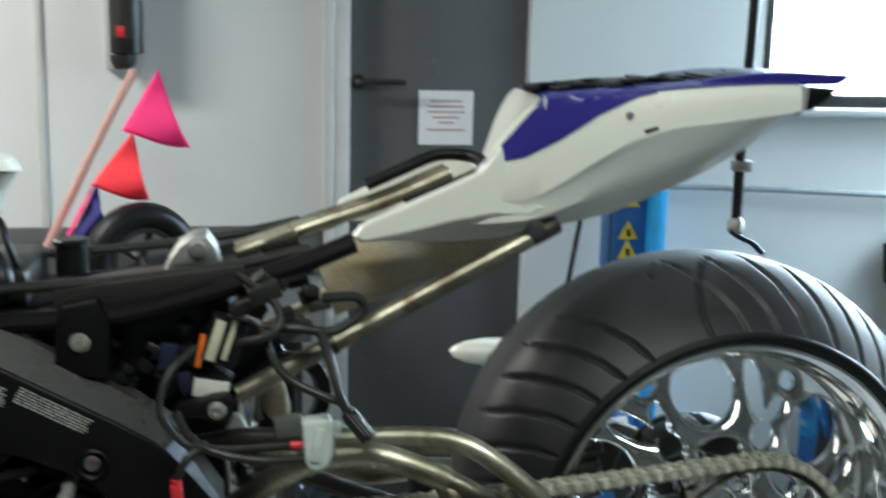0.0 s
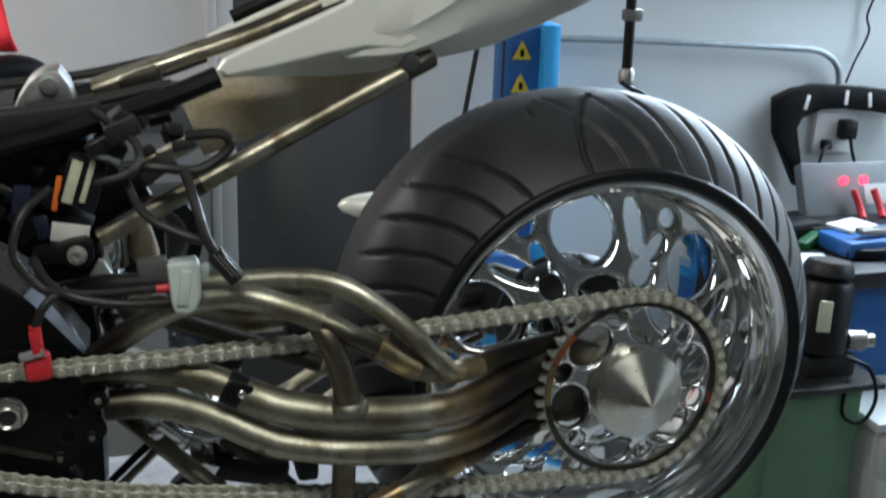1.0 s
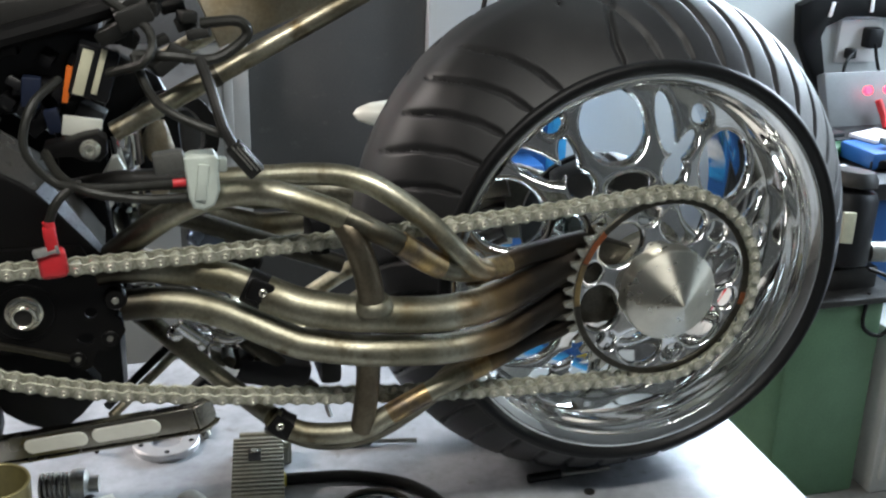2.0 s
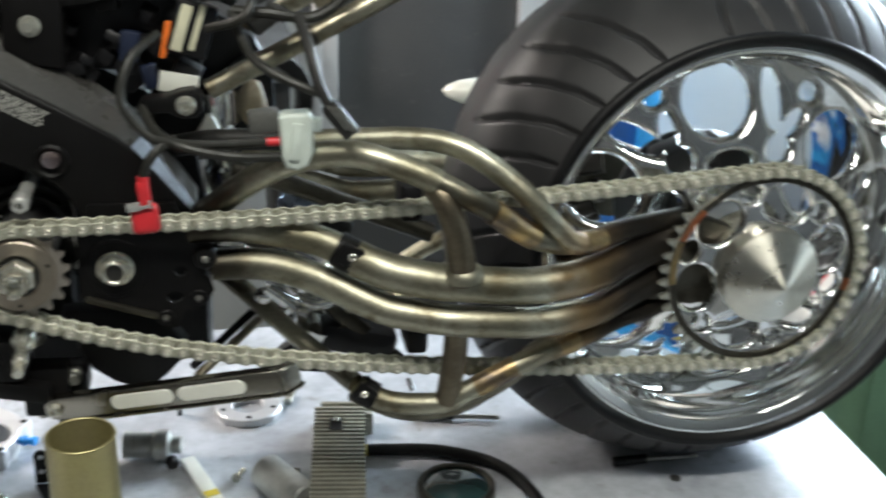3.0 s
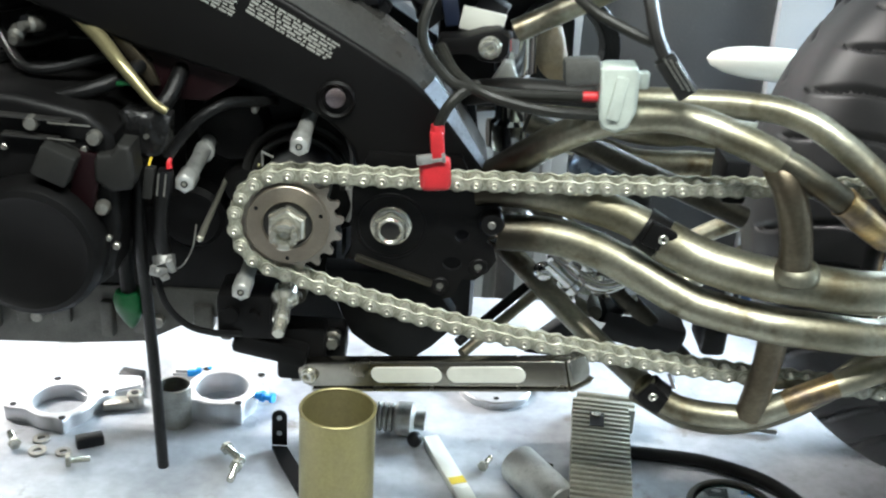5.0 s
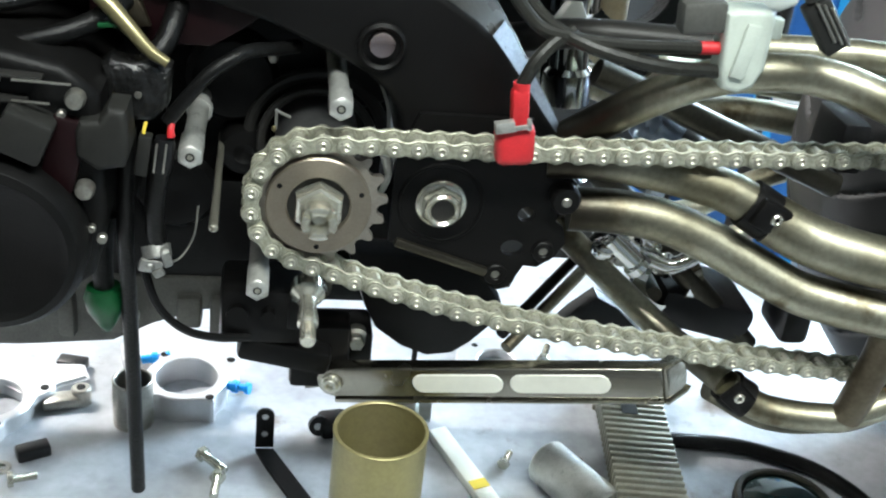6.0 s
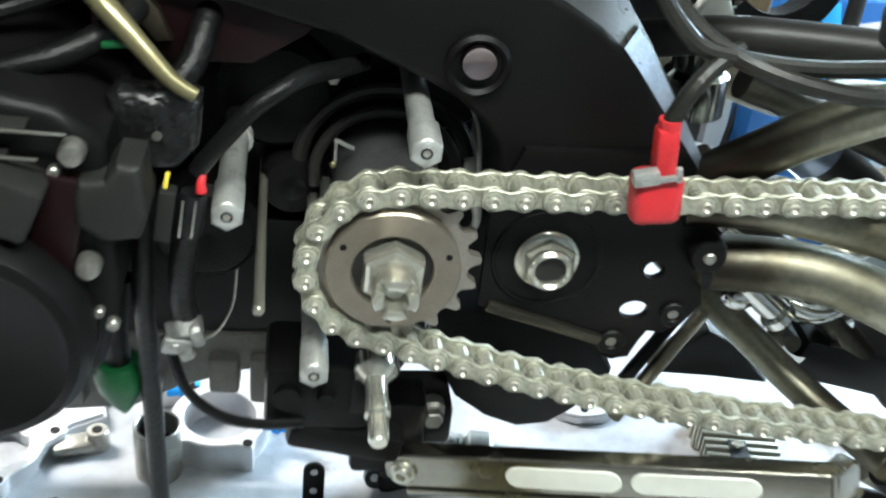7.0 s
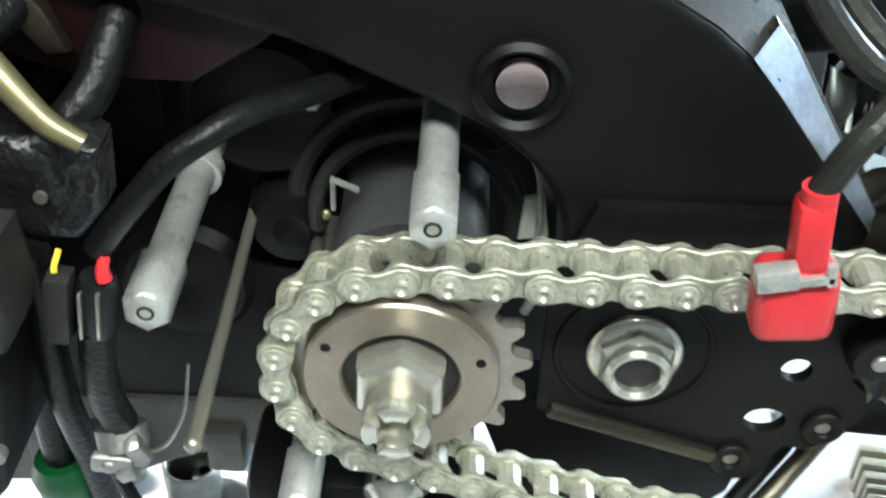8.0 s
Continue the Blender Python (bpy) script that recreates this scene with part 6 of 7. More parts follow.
part("metal_clip", g, ALU, cap)

# intake and cables at the front of the tray
intake = part("throttle_body", rbox(G(), (-0.20, 0.16, 1.37), (0.16, 0.16, 0.05), 0.01), PLASTIC, bike, "black throttle body with cables")
for x, y, z in ((-0.110, 0.16, 1.318), (-0.092, 0.22, 1.362)):
    part("capped_cylinder", lathe(G(), [(0.019, 0), (0.019, 0.034), (0.0215, 0.035), (0.0215, 0.040), (0.019, 0.042), (0.0005, 0.042)], (x, y, z), (0, 0, 1), 24), PLASTIC, intake)
# white round shape of unknown kind, added here in a trumpet's form
part("white_round_shape", lathe(G(), [(0.022, 0), (0.024, 0.03), (0.034, 0.055), (0.040, 0.060), (0.030, 0.072), (0.0005, 0.08)], (-0.192, 0.22, 1.432), (0.15, 0, 1), 28), PEARL, intake)
for k in range(9):
    a = rnd3.uniform(-0.24, -0.12)
    part("control_cable", tube(G(), [(a, 0.10 + 0.02 * rnd3.random(), 1.36), (a - 0.01, 0.09, 1.42 + rnd3.uniform(-0.02, 0.02)), (a - 0.03, 0.12, 1.43 + rnd3.uniform(-0.02, 0.03)), (a - 0.08, 0.16, 1.40)], 0.004, 8, 6), HOSE, intake)
part("intake_duct", tube(G(), [(-0.17, 0.10, 1.35), (-0.145, 0.07, 1.375), (-0.15, 0.08, 1.40), (-0.18, 0.12, 1.42)], 0.012, 12, 6), PLASTIC, intake)

cr_ = random.Random(77)
for k in range(16):
    x, y, z = cr_.uniform(-0.30, -0.20), cr_.uniform(0.07, 0.13), cr_.uniform(1.355, 1.462)
    if k % 3 == 0:
        gg = lathe(G(), [(0.010, 0), (0.012, 0.003), (0.012, 0.016), (0.008, 0.019), (0.008, 0.028)], (x, y, z), (cr_.uniform(-0.4, 0.4), -0.5, 1), 16)
    elif k % 3 == 1:
        gg = rbox(G(), (x, y, z), (cr_.uniform(0.015, 0.035), 0.02, cr_.uniform(0.008, 0.02)), 0.003, (cr_.uniform(-20, 20), cr_.uniform(-40, 40), 0))
    else:
        gg = tube(G(), [(x, y, z), (x + 0.02, y - 0.02, z + 0.015), (x + 0.045, y, z + 0.005), (x + 0.06, y + 0.03, z - 0.02)], 0.0045, 10, 6)
    part("throttle_fitting", gg, (PLASTIC, GREYBLACK, HOSE, HOSE)[k % 4], intake)


# ---- parts laid out on the lift table ----
def loose(name, x, y, label, category, group=""):
    return thing(name, (x, y, TABLE), label, category, group)


def bolt(x, y, length, r, deg, label="zinc-plated bolt lying on the table", mat=None):
    """A hex bolt lying on its side."""
    mat = mat or SHAFT
    d = Vector((math.cos(radians(deg)), math.sin(radians(deg)), 0))
    at = Vector((x, y, TABLE + r * 1.75))
    th = loose("bolt", x, y, label, "bolt", "loose bolts on the table")
    part("head", disc(G(), r * 1.8, at, r * 1.3, -d, 6, r * 0.2), mat, th, angle=20)
    prof, k = [], 0
    while k * 0.0014 < length:
        prof += [(r, k * 0.0014), (r * 0.86, k * 0.0014 + 0.0007)]
        k += 1
    part("thread", lathe(G(), prof, at, d, 12), mat, th)
    return th


def flange(cx, cy, turn, label, plugs, high=0.026, shelf=()):
    """A machined alloy throttle flange: a bored block with four drilled ears."""
    th = loose("throttle_flange", cx, cy, label, "engine part", "machined throttle flanges")
    n = 72
    out = []
    for k in range(n):
        a = 2 * math.pi * k / n
        ear = max(0.0, math.cos(2 * (a - turn))) ** 10
        ear2 = max(0.0, math.cos(2 * (a - turn) + math.pi)) ** 24
        r = 0.041 + 0.020 * ear + 0.010 * ear2
        out.append((r * math.cos(a), r * math.sin(a)))
    h0, h1 = TABLE + 0.0, TABLE + high
    vs, fs = [], []
    for z, rr in ((h0, 1), (h1 - 0.0015, 1), (h1, 0.97)):
        vs += [(cx + x * rr, cy + y * rr, z) for x, y in out]
    for z, r in ((h1, 0.0315), (h1 - 0.001, 0.0305), (h0, 0.0300)):
        vs += [(cx + r * math.cos(2 * math.pi * k / n), cy + r * math.sin(2 * math.pi * k / n), z) for k in range(n)]
    for i in range(5):
        for k in range(n):
            k2 = (k + 1) % n
            fs.append((i * n + k, i * n + k2, (i + 1) * n + k2, (i + 1) * n + k))
    part("body", G().add(vs, fs), ALU_MATT, th)
    for q in range(4):
        a = turn + q * math.pi / 2
        r = 0.051 if q % 2 == 0 else 0.044
        part("bore", disc(G(), 0.0042, (cx + r * math.cos(a), cy + r * math.sin(a), h1 + 0.0002), 0.0005, (0, 0, 1), 14), BLACK, th)
    if shelf:
        bm = bmesh.new()
        low, top = ([bm.verts.new((x, y, z)) for x, y in shelf] for z in (TABLE, TABLE + high * 0.8))
        bm.faces.new(low), bm.faces.new(top)
        for k in range(len(shelf)):
            q = (k + 1) % len(shelf)
            bm.faces.new((low[k], low[q], top[q], top[k]))
        bmesh.ops.recalc_face_normals(bm, faces=list(bm.faces))
        bmesh.ops.bevel(bm, geom=[e for e in bm.edges if all(v in top for v in e.verts)], offset=0.003, segments=2, affect="EDGES")
        part("shelf", from_bm(G(), bm), ALU_MATT, th)
    for px, py, deg in plugs:
        d = Vector((math.cos(radians(deg)), math.sin(radians(deg)), 0.1))
        g = lathe(G(), [(0.0045, 0), (0.0045, 0.010), (0.0065, 0.011), (0.0065, 0.016), (0.0040, 0.017), (0.0040, 0.024), (0.006, 0.025), (0.006, 0.029)], (cx + px, cy + py, TABLE + 0.019), d, 14)
        part("blue_plug", g, BLUEPLUG, th, "bright blue plastic plug")
    return th


ALU_MATT = M("blasted_aluminium", (0.66, 0.66, 0.67), 0.40, 0.65, 0.15, 30, 500, 0.08)
flange(-0.378, 0.196, 0.35, "bored alloy throttle flange lying on the table", (), 0.017, ((-0.385, 0.235), (-0.345, 0.262), (-0.300, 0.262), (-0.292, 0.238), (-0.318, 0.224), (-0.335, 0.200)))
flange(-0.196, 0.226, 0.60, "bored alloy throttle flange with blue plugs", ((-0.048, 0.036, 6), (0.036, -0.004, -22)), 0.026, ((-0.262, 0.262), (-0.268, 0.290), (-0.248, 0.335), (-0.214, 0.330), (-0.165, 0.285), (-0.160, 0.262), (-0.200, 0.266)))
cup = loose("steel_sleeve", -0.243, 0.185, "short bare steel sleeve standing upright", "sleeve")
part("wall", ring(G(), 0.0165, 0.0190, (-0.243, 0.185, TABLE), 0.050, (0, 0, 1), 32), STEEL, cup)
for x, y, deg in ((-0.326, 0.131, 25), (-0.314, 0.272, -12)):
    bl = loose("rubber_block", x, y, "small dark rubber block on the table", "block", "dark rubber blocks")
    part("body", rbox(G(), (x, y, TABLE + 0.006), (0.030, 0.016, 0.012), 0.0025, (0, 0, deg)), PLASTIC, bl)
ear = loose("alloy_lug", -0.300, 0.212, "small alloy lug with a drilled hole", "engine part")
part("body", disc(rbox(G(), (-0.314, 0.208, TABLE + 0.006), (0.036, 0.020, 0.012), 0.004, (0, 0, 12)), 0.0095, (-0.296, 0.214, TABLE), 0.018, (0, 0, 1), 20, 0.0015), STEEL, ear)
part("bore", disc(G(), 0.0045, (-0.296, 0.214, TABLE + 0.018), 0.0005, (0, 0, 1), 14), BLACK, ear)
bolt(-0.172, 0.125, 0.030, 0.0042, -48)
bolt(-0.158, 0.092, 0.024, 0.0042, -95)
bolt(-0.335, 0.090, 0.020, 0.004, 15)
bolt(-0.405, 0.118, 0.022, 0.004, 120)
bolt(0.186, 0.300, 0.026, 0.004, 70)
bolt(0.112, 0.120, 0.018, 0.0035, 62, "small bolt lying on the table beside a white bar")
bolt(0.160, 0.128, 0.030, 0.0048, -20)
for x, y, r in ((-0.381, 0.135, 0.0095), (-0.378, 0.112, 0.0100), (-0.350, 0.112, 0.0085)):
    wa = loose("washer", x, y, "dull steel washer lying on the table", "washer", "loose washers on the table")
    part("body", ring(G(), r * 0.45, r, (x, y, TABLE), 0.003, (0, 0, 1), 24, 0.0005), STEEL, wa)
sc = loose("black_screw", 0.040, 0.291, "black socket screw standing on its head", "screw")
part("shaft", lathe(G(), [(0.0030, 0), (0.0030, 0.022), (0.0055, 0.0225), (0.0055, 0.028), (0.0045, 0.029)], (0.040, 0.291, TABLE), (0, 0, 1), 14), BLACK, sc)
# bent black strap
st = loose("bent_strap", -0.105, 0.12, "bent black metal strap with two holes", "bracket")
q = []
for k in range(13):
    a = math.pi * k / 12
    q.append((-0.117 + 0.0085 * math.cos(a), 0.792 + 0.0085 * math.sin(a)))
q += [(-0.1255, 0.756), (-0.1085, 0.756)]
part("upright", prism(G(), q, 0.139, 0.142, 0.0006, 1), BLACK, st)
bm = bmesh.new()
fo = [(-0.1255, 0.139), (-0.1085, 0.139), (-0.098, 0.118), (-0.070, 0.062), (-0.058, 0.02), (-0.072, 0.018), (-0.086, 0.055), (-0.114, 0.112)]
fa = bm.faces.new([bm.verts.new((x, y, TABLE + 0.001)) for x, y in fo])
ex = bmesh.ops.extrude_face_region(bm, geom=[fa])
for v in ex["geom"]:
    if isinstance(v, bmesh.types.BMVert):
        v.co.z += 0.004
part("foot", from_bm(G(), bm), BLACK, st)
for z in (0.792, 0.772):
    part("hole", disc(G(), 0.0030, (-0.117, 0.1392, z), 0.0006, n=14), ALU_MATT, st)
# yellowish tube standing close by, its lower end on the table
bt = loose("upright_tube", -0.036, -0.086, "dull yellow anodised tube standing upright", "tube")
part("wall", ring(G(), 0.0315, 0.0335, (-0.036, -0.086, TABLE), 0.202, (0, 0, 1), 56, 0.0006), BRASS, bt)
part("lip", ring(G(), 0.0310, 0.0341, (-0.036, -0.086, TABLE + 0.2012), 0.0018, (0, 0, 1), 56, 0.0006), BRASS, bt)
# chrome fitting with ribbed neck
ft = loose("ribbed_fitting", 0.0, 0.18, "bright alloy fitting with a ribbed neck lying on the table", "fitting")
prof = [(0.010, 0)]
for k in range(6):
    prof += [(0.0170, 0.001 + k * 0.006), (0.0170, 0.004 + k * 0.006), (0.0130, 0.005 + k * 0.006)]
prof += [(0.020, 0.040), (0.020, 0.056), (0.011, 0.060), (0.011, 0.072), (0.0005, 0.074)]
part("body", lathe(G(), prof, (-0.026, 0.190, TABLE + 0.0200), (1, -0.12, 0), 26), ALU, ft)
part("knob", blob(G(), (0.034, 0.160, TABLE + 0.009), (0.009, 0.009, 0.009), 12), PLASTIC, ft)
lug = loose("black_lug", -0.052, 0.168, "black stamped lug with an eye", "bracket")
part("body", rbox(disc(G(), 0.010, (-0.066, 0.168, TABLE + 0.012), 0.006, (0.2, -1, 0.3), 18), (-0.051, 0.172, TABLE + 0.010), (0.030, 0.028, 0.020), 0.006, (0, 0, 12)), PLASTIC, lug)
part("eye", disc(G(), 0.0035, (-0.0665, 0.1620, TABLE + 0.0140), 0.0008, (0.2, -1, 0.3), 12), ALU_MATT, lug)
bar = loose("white_bar", 0.075, 0.105, "flat white painted bar with a yellow patch", "bar")
part("body", rbox(G(), (0.077, 0.098, TABLE + 0.005), (0.019, 0.150, 0.010), 0.0015, (0, 0, 20)), PEARL, bar)
part("yellow_patch", rbox(G(), (0.082, 0.084, TABLE + 0.0102), (0.017, 0.012, 0.0012), 0, (0, 0, 20)), YELLOW, bar)
cyl = loose("alloy_cylinder", 0.17, 0.075, "plain bright alloy cylinder lying on the table", "cylinder")
part("body", lathe(G(), [(0.021, 0), (0.0225, 0.0015), (0.0225, 0.083), (0.021, 0.085)], (0.190, 0.030, TABLE + 0.0225), (-0.50, 0.86, 0), 36), ALU, cyl)
# finned block standing on the table
RIB = M("grey_yellow_finned_alloy", (0.33, 0.32, 0.26), 0.45, 0.6, 0.25, 40, 300, 0.1)
fin = loose("finned_block", 0.222, 0.08, "grey finned alloy cylinder block standing on the table", "cooling fin block")
FH = 0.050
part("core", rbox(G(), (0.238, 0.085, TABLE + FH / 2 - 0.003), (0.046, 0.230, FH - 0.006), 0.002, (0, 0, -6.9)), DARKTUBE, fin)
for k in range(26):
    y = -0.028 + k * 0.0090
    part("fin", rbox(G(), (0.2335 + (y - 0.085) * 0.12, y, TABLE + FH - 0.011), (0.064, 0.0046, 0.022), 0.0010, (0, 0, -6.9)), RIB, fin)
part("end_block", rbox(G(), (0.258, 0.226, TABLE + 0.013), (0.062, 0.036, 0.026), 0.002, (0, 0, -6.9)), RIB, fin)
for k in range(3):
    part("fin", rbox(G(), (0.2575 + k * 0.0016, 0.214 + k * 0.0130, TABLE + 0.0160), (0.069, 0.0076, 0.032), 0.0016, (0, 0, -6.9)), RIB, fin)
part("pocket", rbox(G(), (0.2375, 0.156, TABLE + FH - 0.0002), (0.016, 0.028, 0.002), 0, (0, 0, -6.9)), BLACK, fin)
part("pocket_screw", disc(G(), 0.0052, (0.2382, 0.163, TABLE + FH + 0.0008), 0.003, (0, 0, 1), n=12, bevel=0.0008), SHAFT, fin)
hs = loose("black_hose", 0.40, 0.11, "black rubber hose curving across the table", "hose")
part("body", tube(G(), [(0.262, 0.156, TABLE + 0.009), (0.31, 0.154, TABLE + 0.008), (0.37, 0.143, TABLE + 0.008), (0.43, 0.107, TABLE + 0.008), (0.462, 0.045, TABLE + 0.008), (0.47, -0.05, TABLE + 0.008)], 0.0078, 14, 7), HOSE, hs)
part("yellow_ferrule", tube(G(), [(0.266, 0.156, TABLE + 0.009), (0.276, 0.156, TABLE + 0.009)], 0.0088, 14), YELLOW, hs)
TEAL = M("dark_teal_glass", (0.02, 0.05, 0.05), 0.08, 0.0, 0.2, 40, 300, 0.0, coat=0.6)
jar = loose("glass_jar_lid", 0.375, 0.062, "dark teal glass disc with a chrome rim", "glass disc")
part("rim", ring(G(), 0.040, 0.048, (0.375, 0.062, TABLE), 0.012, (0, 0, 1), 40, 0.002), DARKTUBE, jar)
part("glass", lathe(G(), [(0.040, 0.002), (0.040, 0.008), (0.028, 0.013), (0.0005, 0.015)], (0.375, 0.062, TABLE), (0, 0, 1), 36), TEAL, jar)
orng = loose("alloy_ring", 0.131, 0.29, "bright turned alloy ring with drilled holes lying flat", "ring")
part("body", ring(G(), 0.021, 0.0450, (0.131, 0.290, TABLE), 0.010, (0, 0, 1), 48, 0.0015), ALU_MATT, orng)
for k in range(5):
    a = k * 1.257 - 1.57
    part("hole", disc(G(), 0.0036, (0.131 + 0.035 * math.cos(a), 0.290 + 0.035 * math.sin(a), TABLE + 0.0098), 0.0006, (0, 0, 1), 12), BLACK, orng)
for x0, y0, x1, y1, lb in ((0.360, 0.237, 0.466, 0.219, "dark screwdriver lying under the swingarm"), (0.584, 0.089, 0.700, 0.093, "thin steel punch lying beside the wheel")):
    tl = loose("hand_tool", x0, y0, lb, "tool")
    d = Vector((x1 - x0, y1 - y0, 0)).normalized()
    part("handle", tube(G(), [(x0, y0, TABLE + 0.007), (x0 + d.x * 0.045, y0 + d.y * 0.045, TABLE + 0.007)], 0.0062, 12), PLASTIC, tl)
    part("shank", tube(G(), [(x0 + d.x * 0.045, y0 + d.y * 0.045, TABLE + 0.006), (x1, y1, TABLE + 0.005)], 0.0032, 10), STEEL, tl)
cr = loose("table_socket", 0.64, 0.045, "dark screw hole plug in the table top", "plug")
part("body", disc(G(), 0.007, (0.655, 0.052, TABLE), 0.0015, (0, 0, 1), 16), GREYBLACK, cr)

# ---- flags, spare wheel and wall things behind the bike ----
bench2 = thing("workbench_dark", (-0.2, 1.95, FLOOR), "dark workbench against the white wall", "workbench")
part("worktop", rbox(G(), (-0.35, 1.98, 0.845), (1.25, 0.60, 0.05), 0.006), DOORM, bench2)
for x in (-0.93, 0.23):
    part("side", rbox(G(), (x, 2.0, 0.21), (0.05, 0.5, 1.22), 0.004), GREYBLACK, bench2)
part("backboard", rbox(G(), (-0.30, 2.285, 0.945), (1.30, 0.025, 0.155), 0.004), DOORM, bench2)
flags = thing("flag_whip", (-0.44, 1.88, 0.87), "pink, orange and navy safety flags on a slanting pole", "flags")
part("pole", tube(G(), [(-0.475, 1.88, 0.873), (-0.285, 1.89, 1.27), (-0.165, 1.90, 1.50)], 0.012, 10, 4), POLE, flags)


def pennant(a, b, c, mat, nm):
    a, b, c = Vector(a), Vector(b), Vector(c)
    n, vs, fs, idx = 14, [], [], {}
    for i in range(n + 1):
        for k in range(n + 1 - i):
            u, v = i / n, k / n
            p = a + (b - a) * u + (c - a) * v
            p.y += 0.012 * math.sin(u * 7 + v * 4)
            p.z -= 0.016 * math.sin(math.pi * u) * (1 - v)
            idx[i, k] = len(vs)
            vs.append(p)
    for i in range(n):
        for k in range(n - i):
            fs.append((idx[i, k], idx[i + 1, k], idx[i, k + 1]))
            if k < n - i - 1:
                fs.append((idx[i + 1, k], idx[i + 1, k + 1], idx[i, k + 1]))
    ob = part(nm, G().add(vs, fs), mat, flags, angle=60)
    sol = ob.modifiers.new("thickness", "SOLIDIFY")
    sol.thickness = 0.002
    return ob


pennant((-0.105, 1.87, 1.505), (-0.028, 1.86, 1.305), (-0.200, 1.88, 1.345), PINKF, "pink_flag")
pennant((-0.170, 1.85, 1.345), (-0.132, 1.84, 1.170), (-0.280, 1.86, 1.205), ORANGEF, "orange_flag")
pennant((-0.262, 1.84, 1.215), (-0.245, 1.84, 1.120), (-0.345, 1.85, 1.035), NAVYF, "navy_flag")
pennant((-0.272, 1.855, 1.215), (-0.30, 1.85, 1.15), (-0.365, 1.86, 1.03), PINKF, "pink_flag")
sw = thing("spare_wheel", (-0.15, 1.80, 0.87), "small black spare tyre on a dark rim standing on the bench", "wheel")
tp = []
SWR = 0.150
for k in range(20):
    a = 2 * math.pi * k / 20
    tp.append((SWR - 0.036 + 0.036 * math.cos(a), 0.044 * math.sin(a)))
part("tyre", lathe(G(), tp, (-0.150, 1.80, 0.87 + SWR), (0.45, -1, 0), 60, closed=True), SIDEWALL, sw)
part("rim", ring(G(), 0.074, 0.088, (-0.150, 1.80, 0.87 + SWR), 0.03, (0.45, -1, 0), 48), GREYBLACK, sw)
g = G()
for k in range(5):
    a = 2 * math.pi * k / 5
    tube(g, [(-0.150 + 0.01 * math.cos(a), 1.79, 0.87 + SWR + 0.01 * math.sin(a)), (-0.150 + 0.080 * math.cos(a) * 0.91, 1.79 + 0.036 * math.cos(a), 0.87 + SWR + 0.080 * math.sin(a))], 0.010, 8)
part("spokes", g, GREYBLACK, sw)
ext = thing("wall_dispenser", (-0.20, 2.24, 1.50), "dark cylinder hanging on the white wall", "wall canister")
part("body", lathe(G(), [(0.02, 0), (0.046, 0.006), (0.046, 0.26), (0.04, 0.28), (0.0005, 0.282)], (-0.200, 2.22, 1.535), (0, 0, 1), 28), PLASTIC, ext)
part("label_strip", lathe(G(), [(0.0465, 0), (0.0465, 0.16)], (-0.200, 2.22, 1.58), (0, 0, 1), 28), GREYBLACK, ext)
part("nozzle", lathe(G(), [(0.024, 0), (0.036, 0.02), (0.036, 0.04)], (-0.210, 2.22, 1.495), (0, 0, 1), 20), GREYBLACK, ext)
part("red_sticker", rbox(G(), (-0.212, 2.1735, 1.60), (0.022, 0.003, 0.030), 0.001), RED, ext, "small red sticker")
part("wall_plate", rbox(G(), (-0.235, 2.285, 1.62), (0.06, 0.03, 0.26), 0.006), CABW, ext)
# blue two-tone lift post with warning plates
post = thing("lift_post", (1.29, 2.15, FLOOR), "two-tone blue steel lift post with yellow warning plates", "lift post")
part("column", rbox(G(), (1.27, 2.16, 0.40), (0.115, 0.10, 1.60), 0.006), LIFTBLUE, post)
part("front_channel", rbox(G(), (1.352, 2.13, 0.405), (0.050, 0.12, 1.61), 0.006), LIFTCYAN, post)
for z in (1.135, 1.035, 0.975):
    pl = part("warning_plate", prism(G(), [(1.236, z - 0.032), (1.300, z - 0.032), (1.268, z + 0.026)], 2.1065, 2.1100, 0.001, 1), YELLOW, post)
    part("warning_mark", rbox(G(), (1.268, 2.1055, z - 0.012), (0.012, 0.001, 0.022), 0), BLACK, pl)
part("yellow_sticker", rbox(G(), (1.262, 2.1085, 0.90), (0.085, 0.002, 0.07), 0), YELLOW, post)
part("edge_strip", tube(G(), [(1.208, 2.10, 1.19), (1.209, 2.10, 0.7)], 0.004, 8), GREYBLACK, post)
lean = solo("leaning_rod", tube(G(), [(1.165, 2.2, 1.16), (1.135, 2.2, 1.0), (0.86, 2.0, FLOOR + 0.01)], 0.008, 10), GREYBLACK, "thin dark rod leaning against the wall", "rod")
# white tapered thing behind the wheel, on an unseen slim stand added to hold it
added_stand = thing("added_stand", (0.88, 1.40, FLOOR), "white tapered thing on an added, unseen stand behind the wheel", "stand")
part("pole", tube(G(), [(0.88, 1.40, FLOOR + 0.02), (0.88, 1.40, 0.90)], 0.016, 14), GREYBLACK, added_stand)
part("foot", lathe(G(), [(0.16, 0), (0.16, 0.012), (0.04, 0.03)], (0.88, 1.40, FLOOR), (0, 0, 1), 32), GREYBLACK, added_stand)
part("tapered_body", lathe(G(), [(0.020, 0), (0.034, 0.03), (0.036, 0.13), (0.033, 0.20), (0.026, 0.245), (0.014, 0.274), (0.001, 0.284)], (0.888, 1.39, 0.898), (-1, 0, 0.045), 24), PEARL, added_stand)

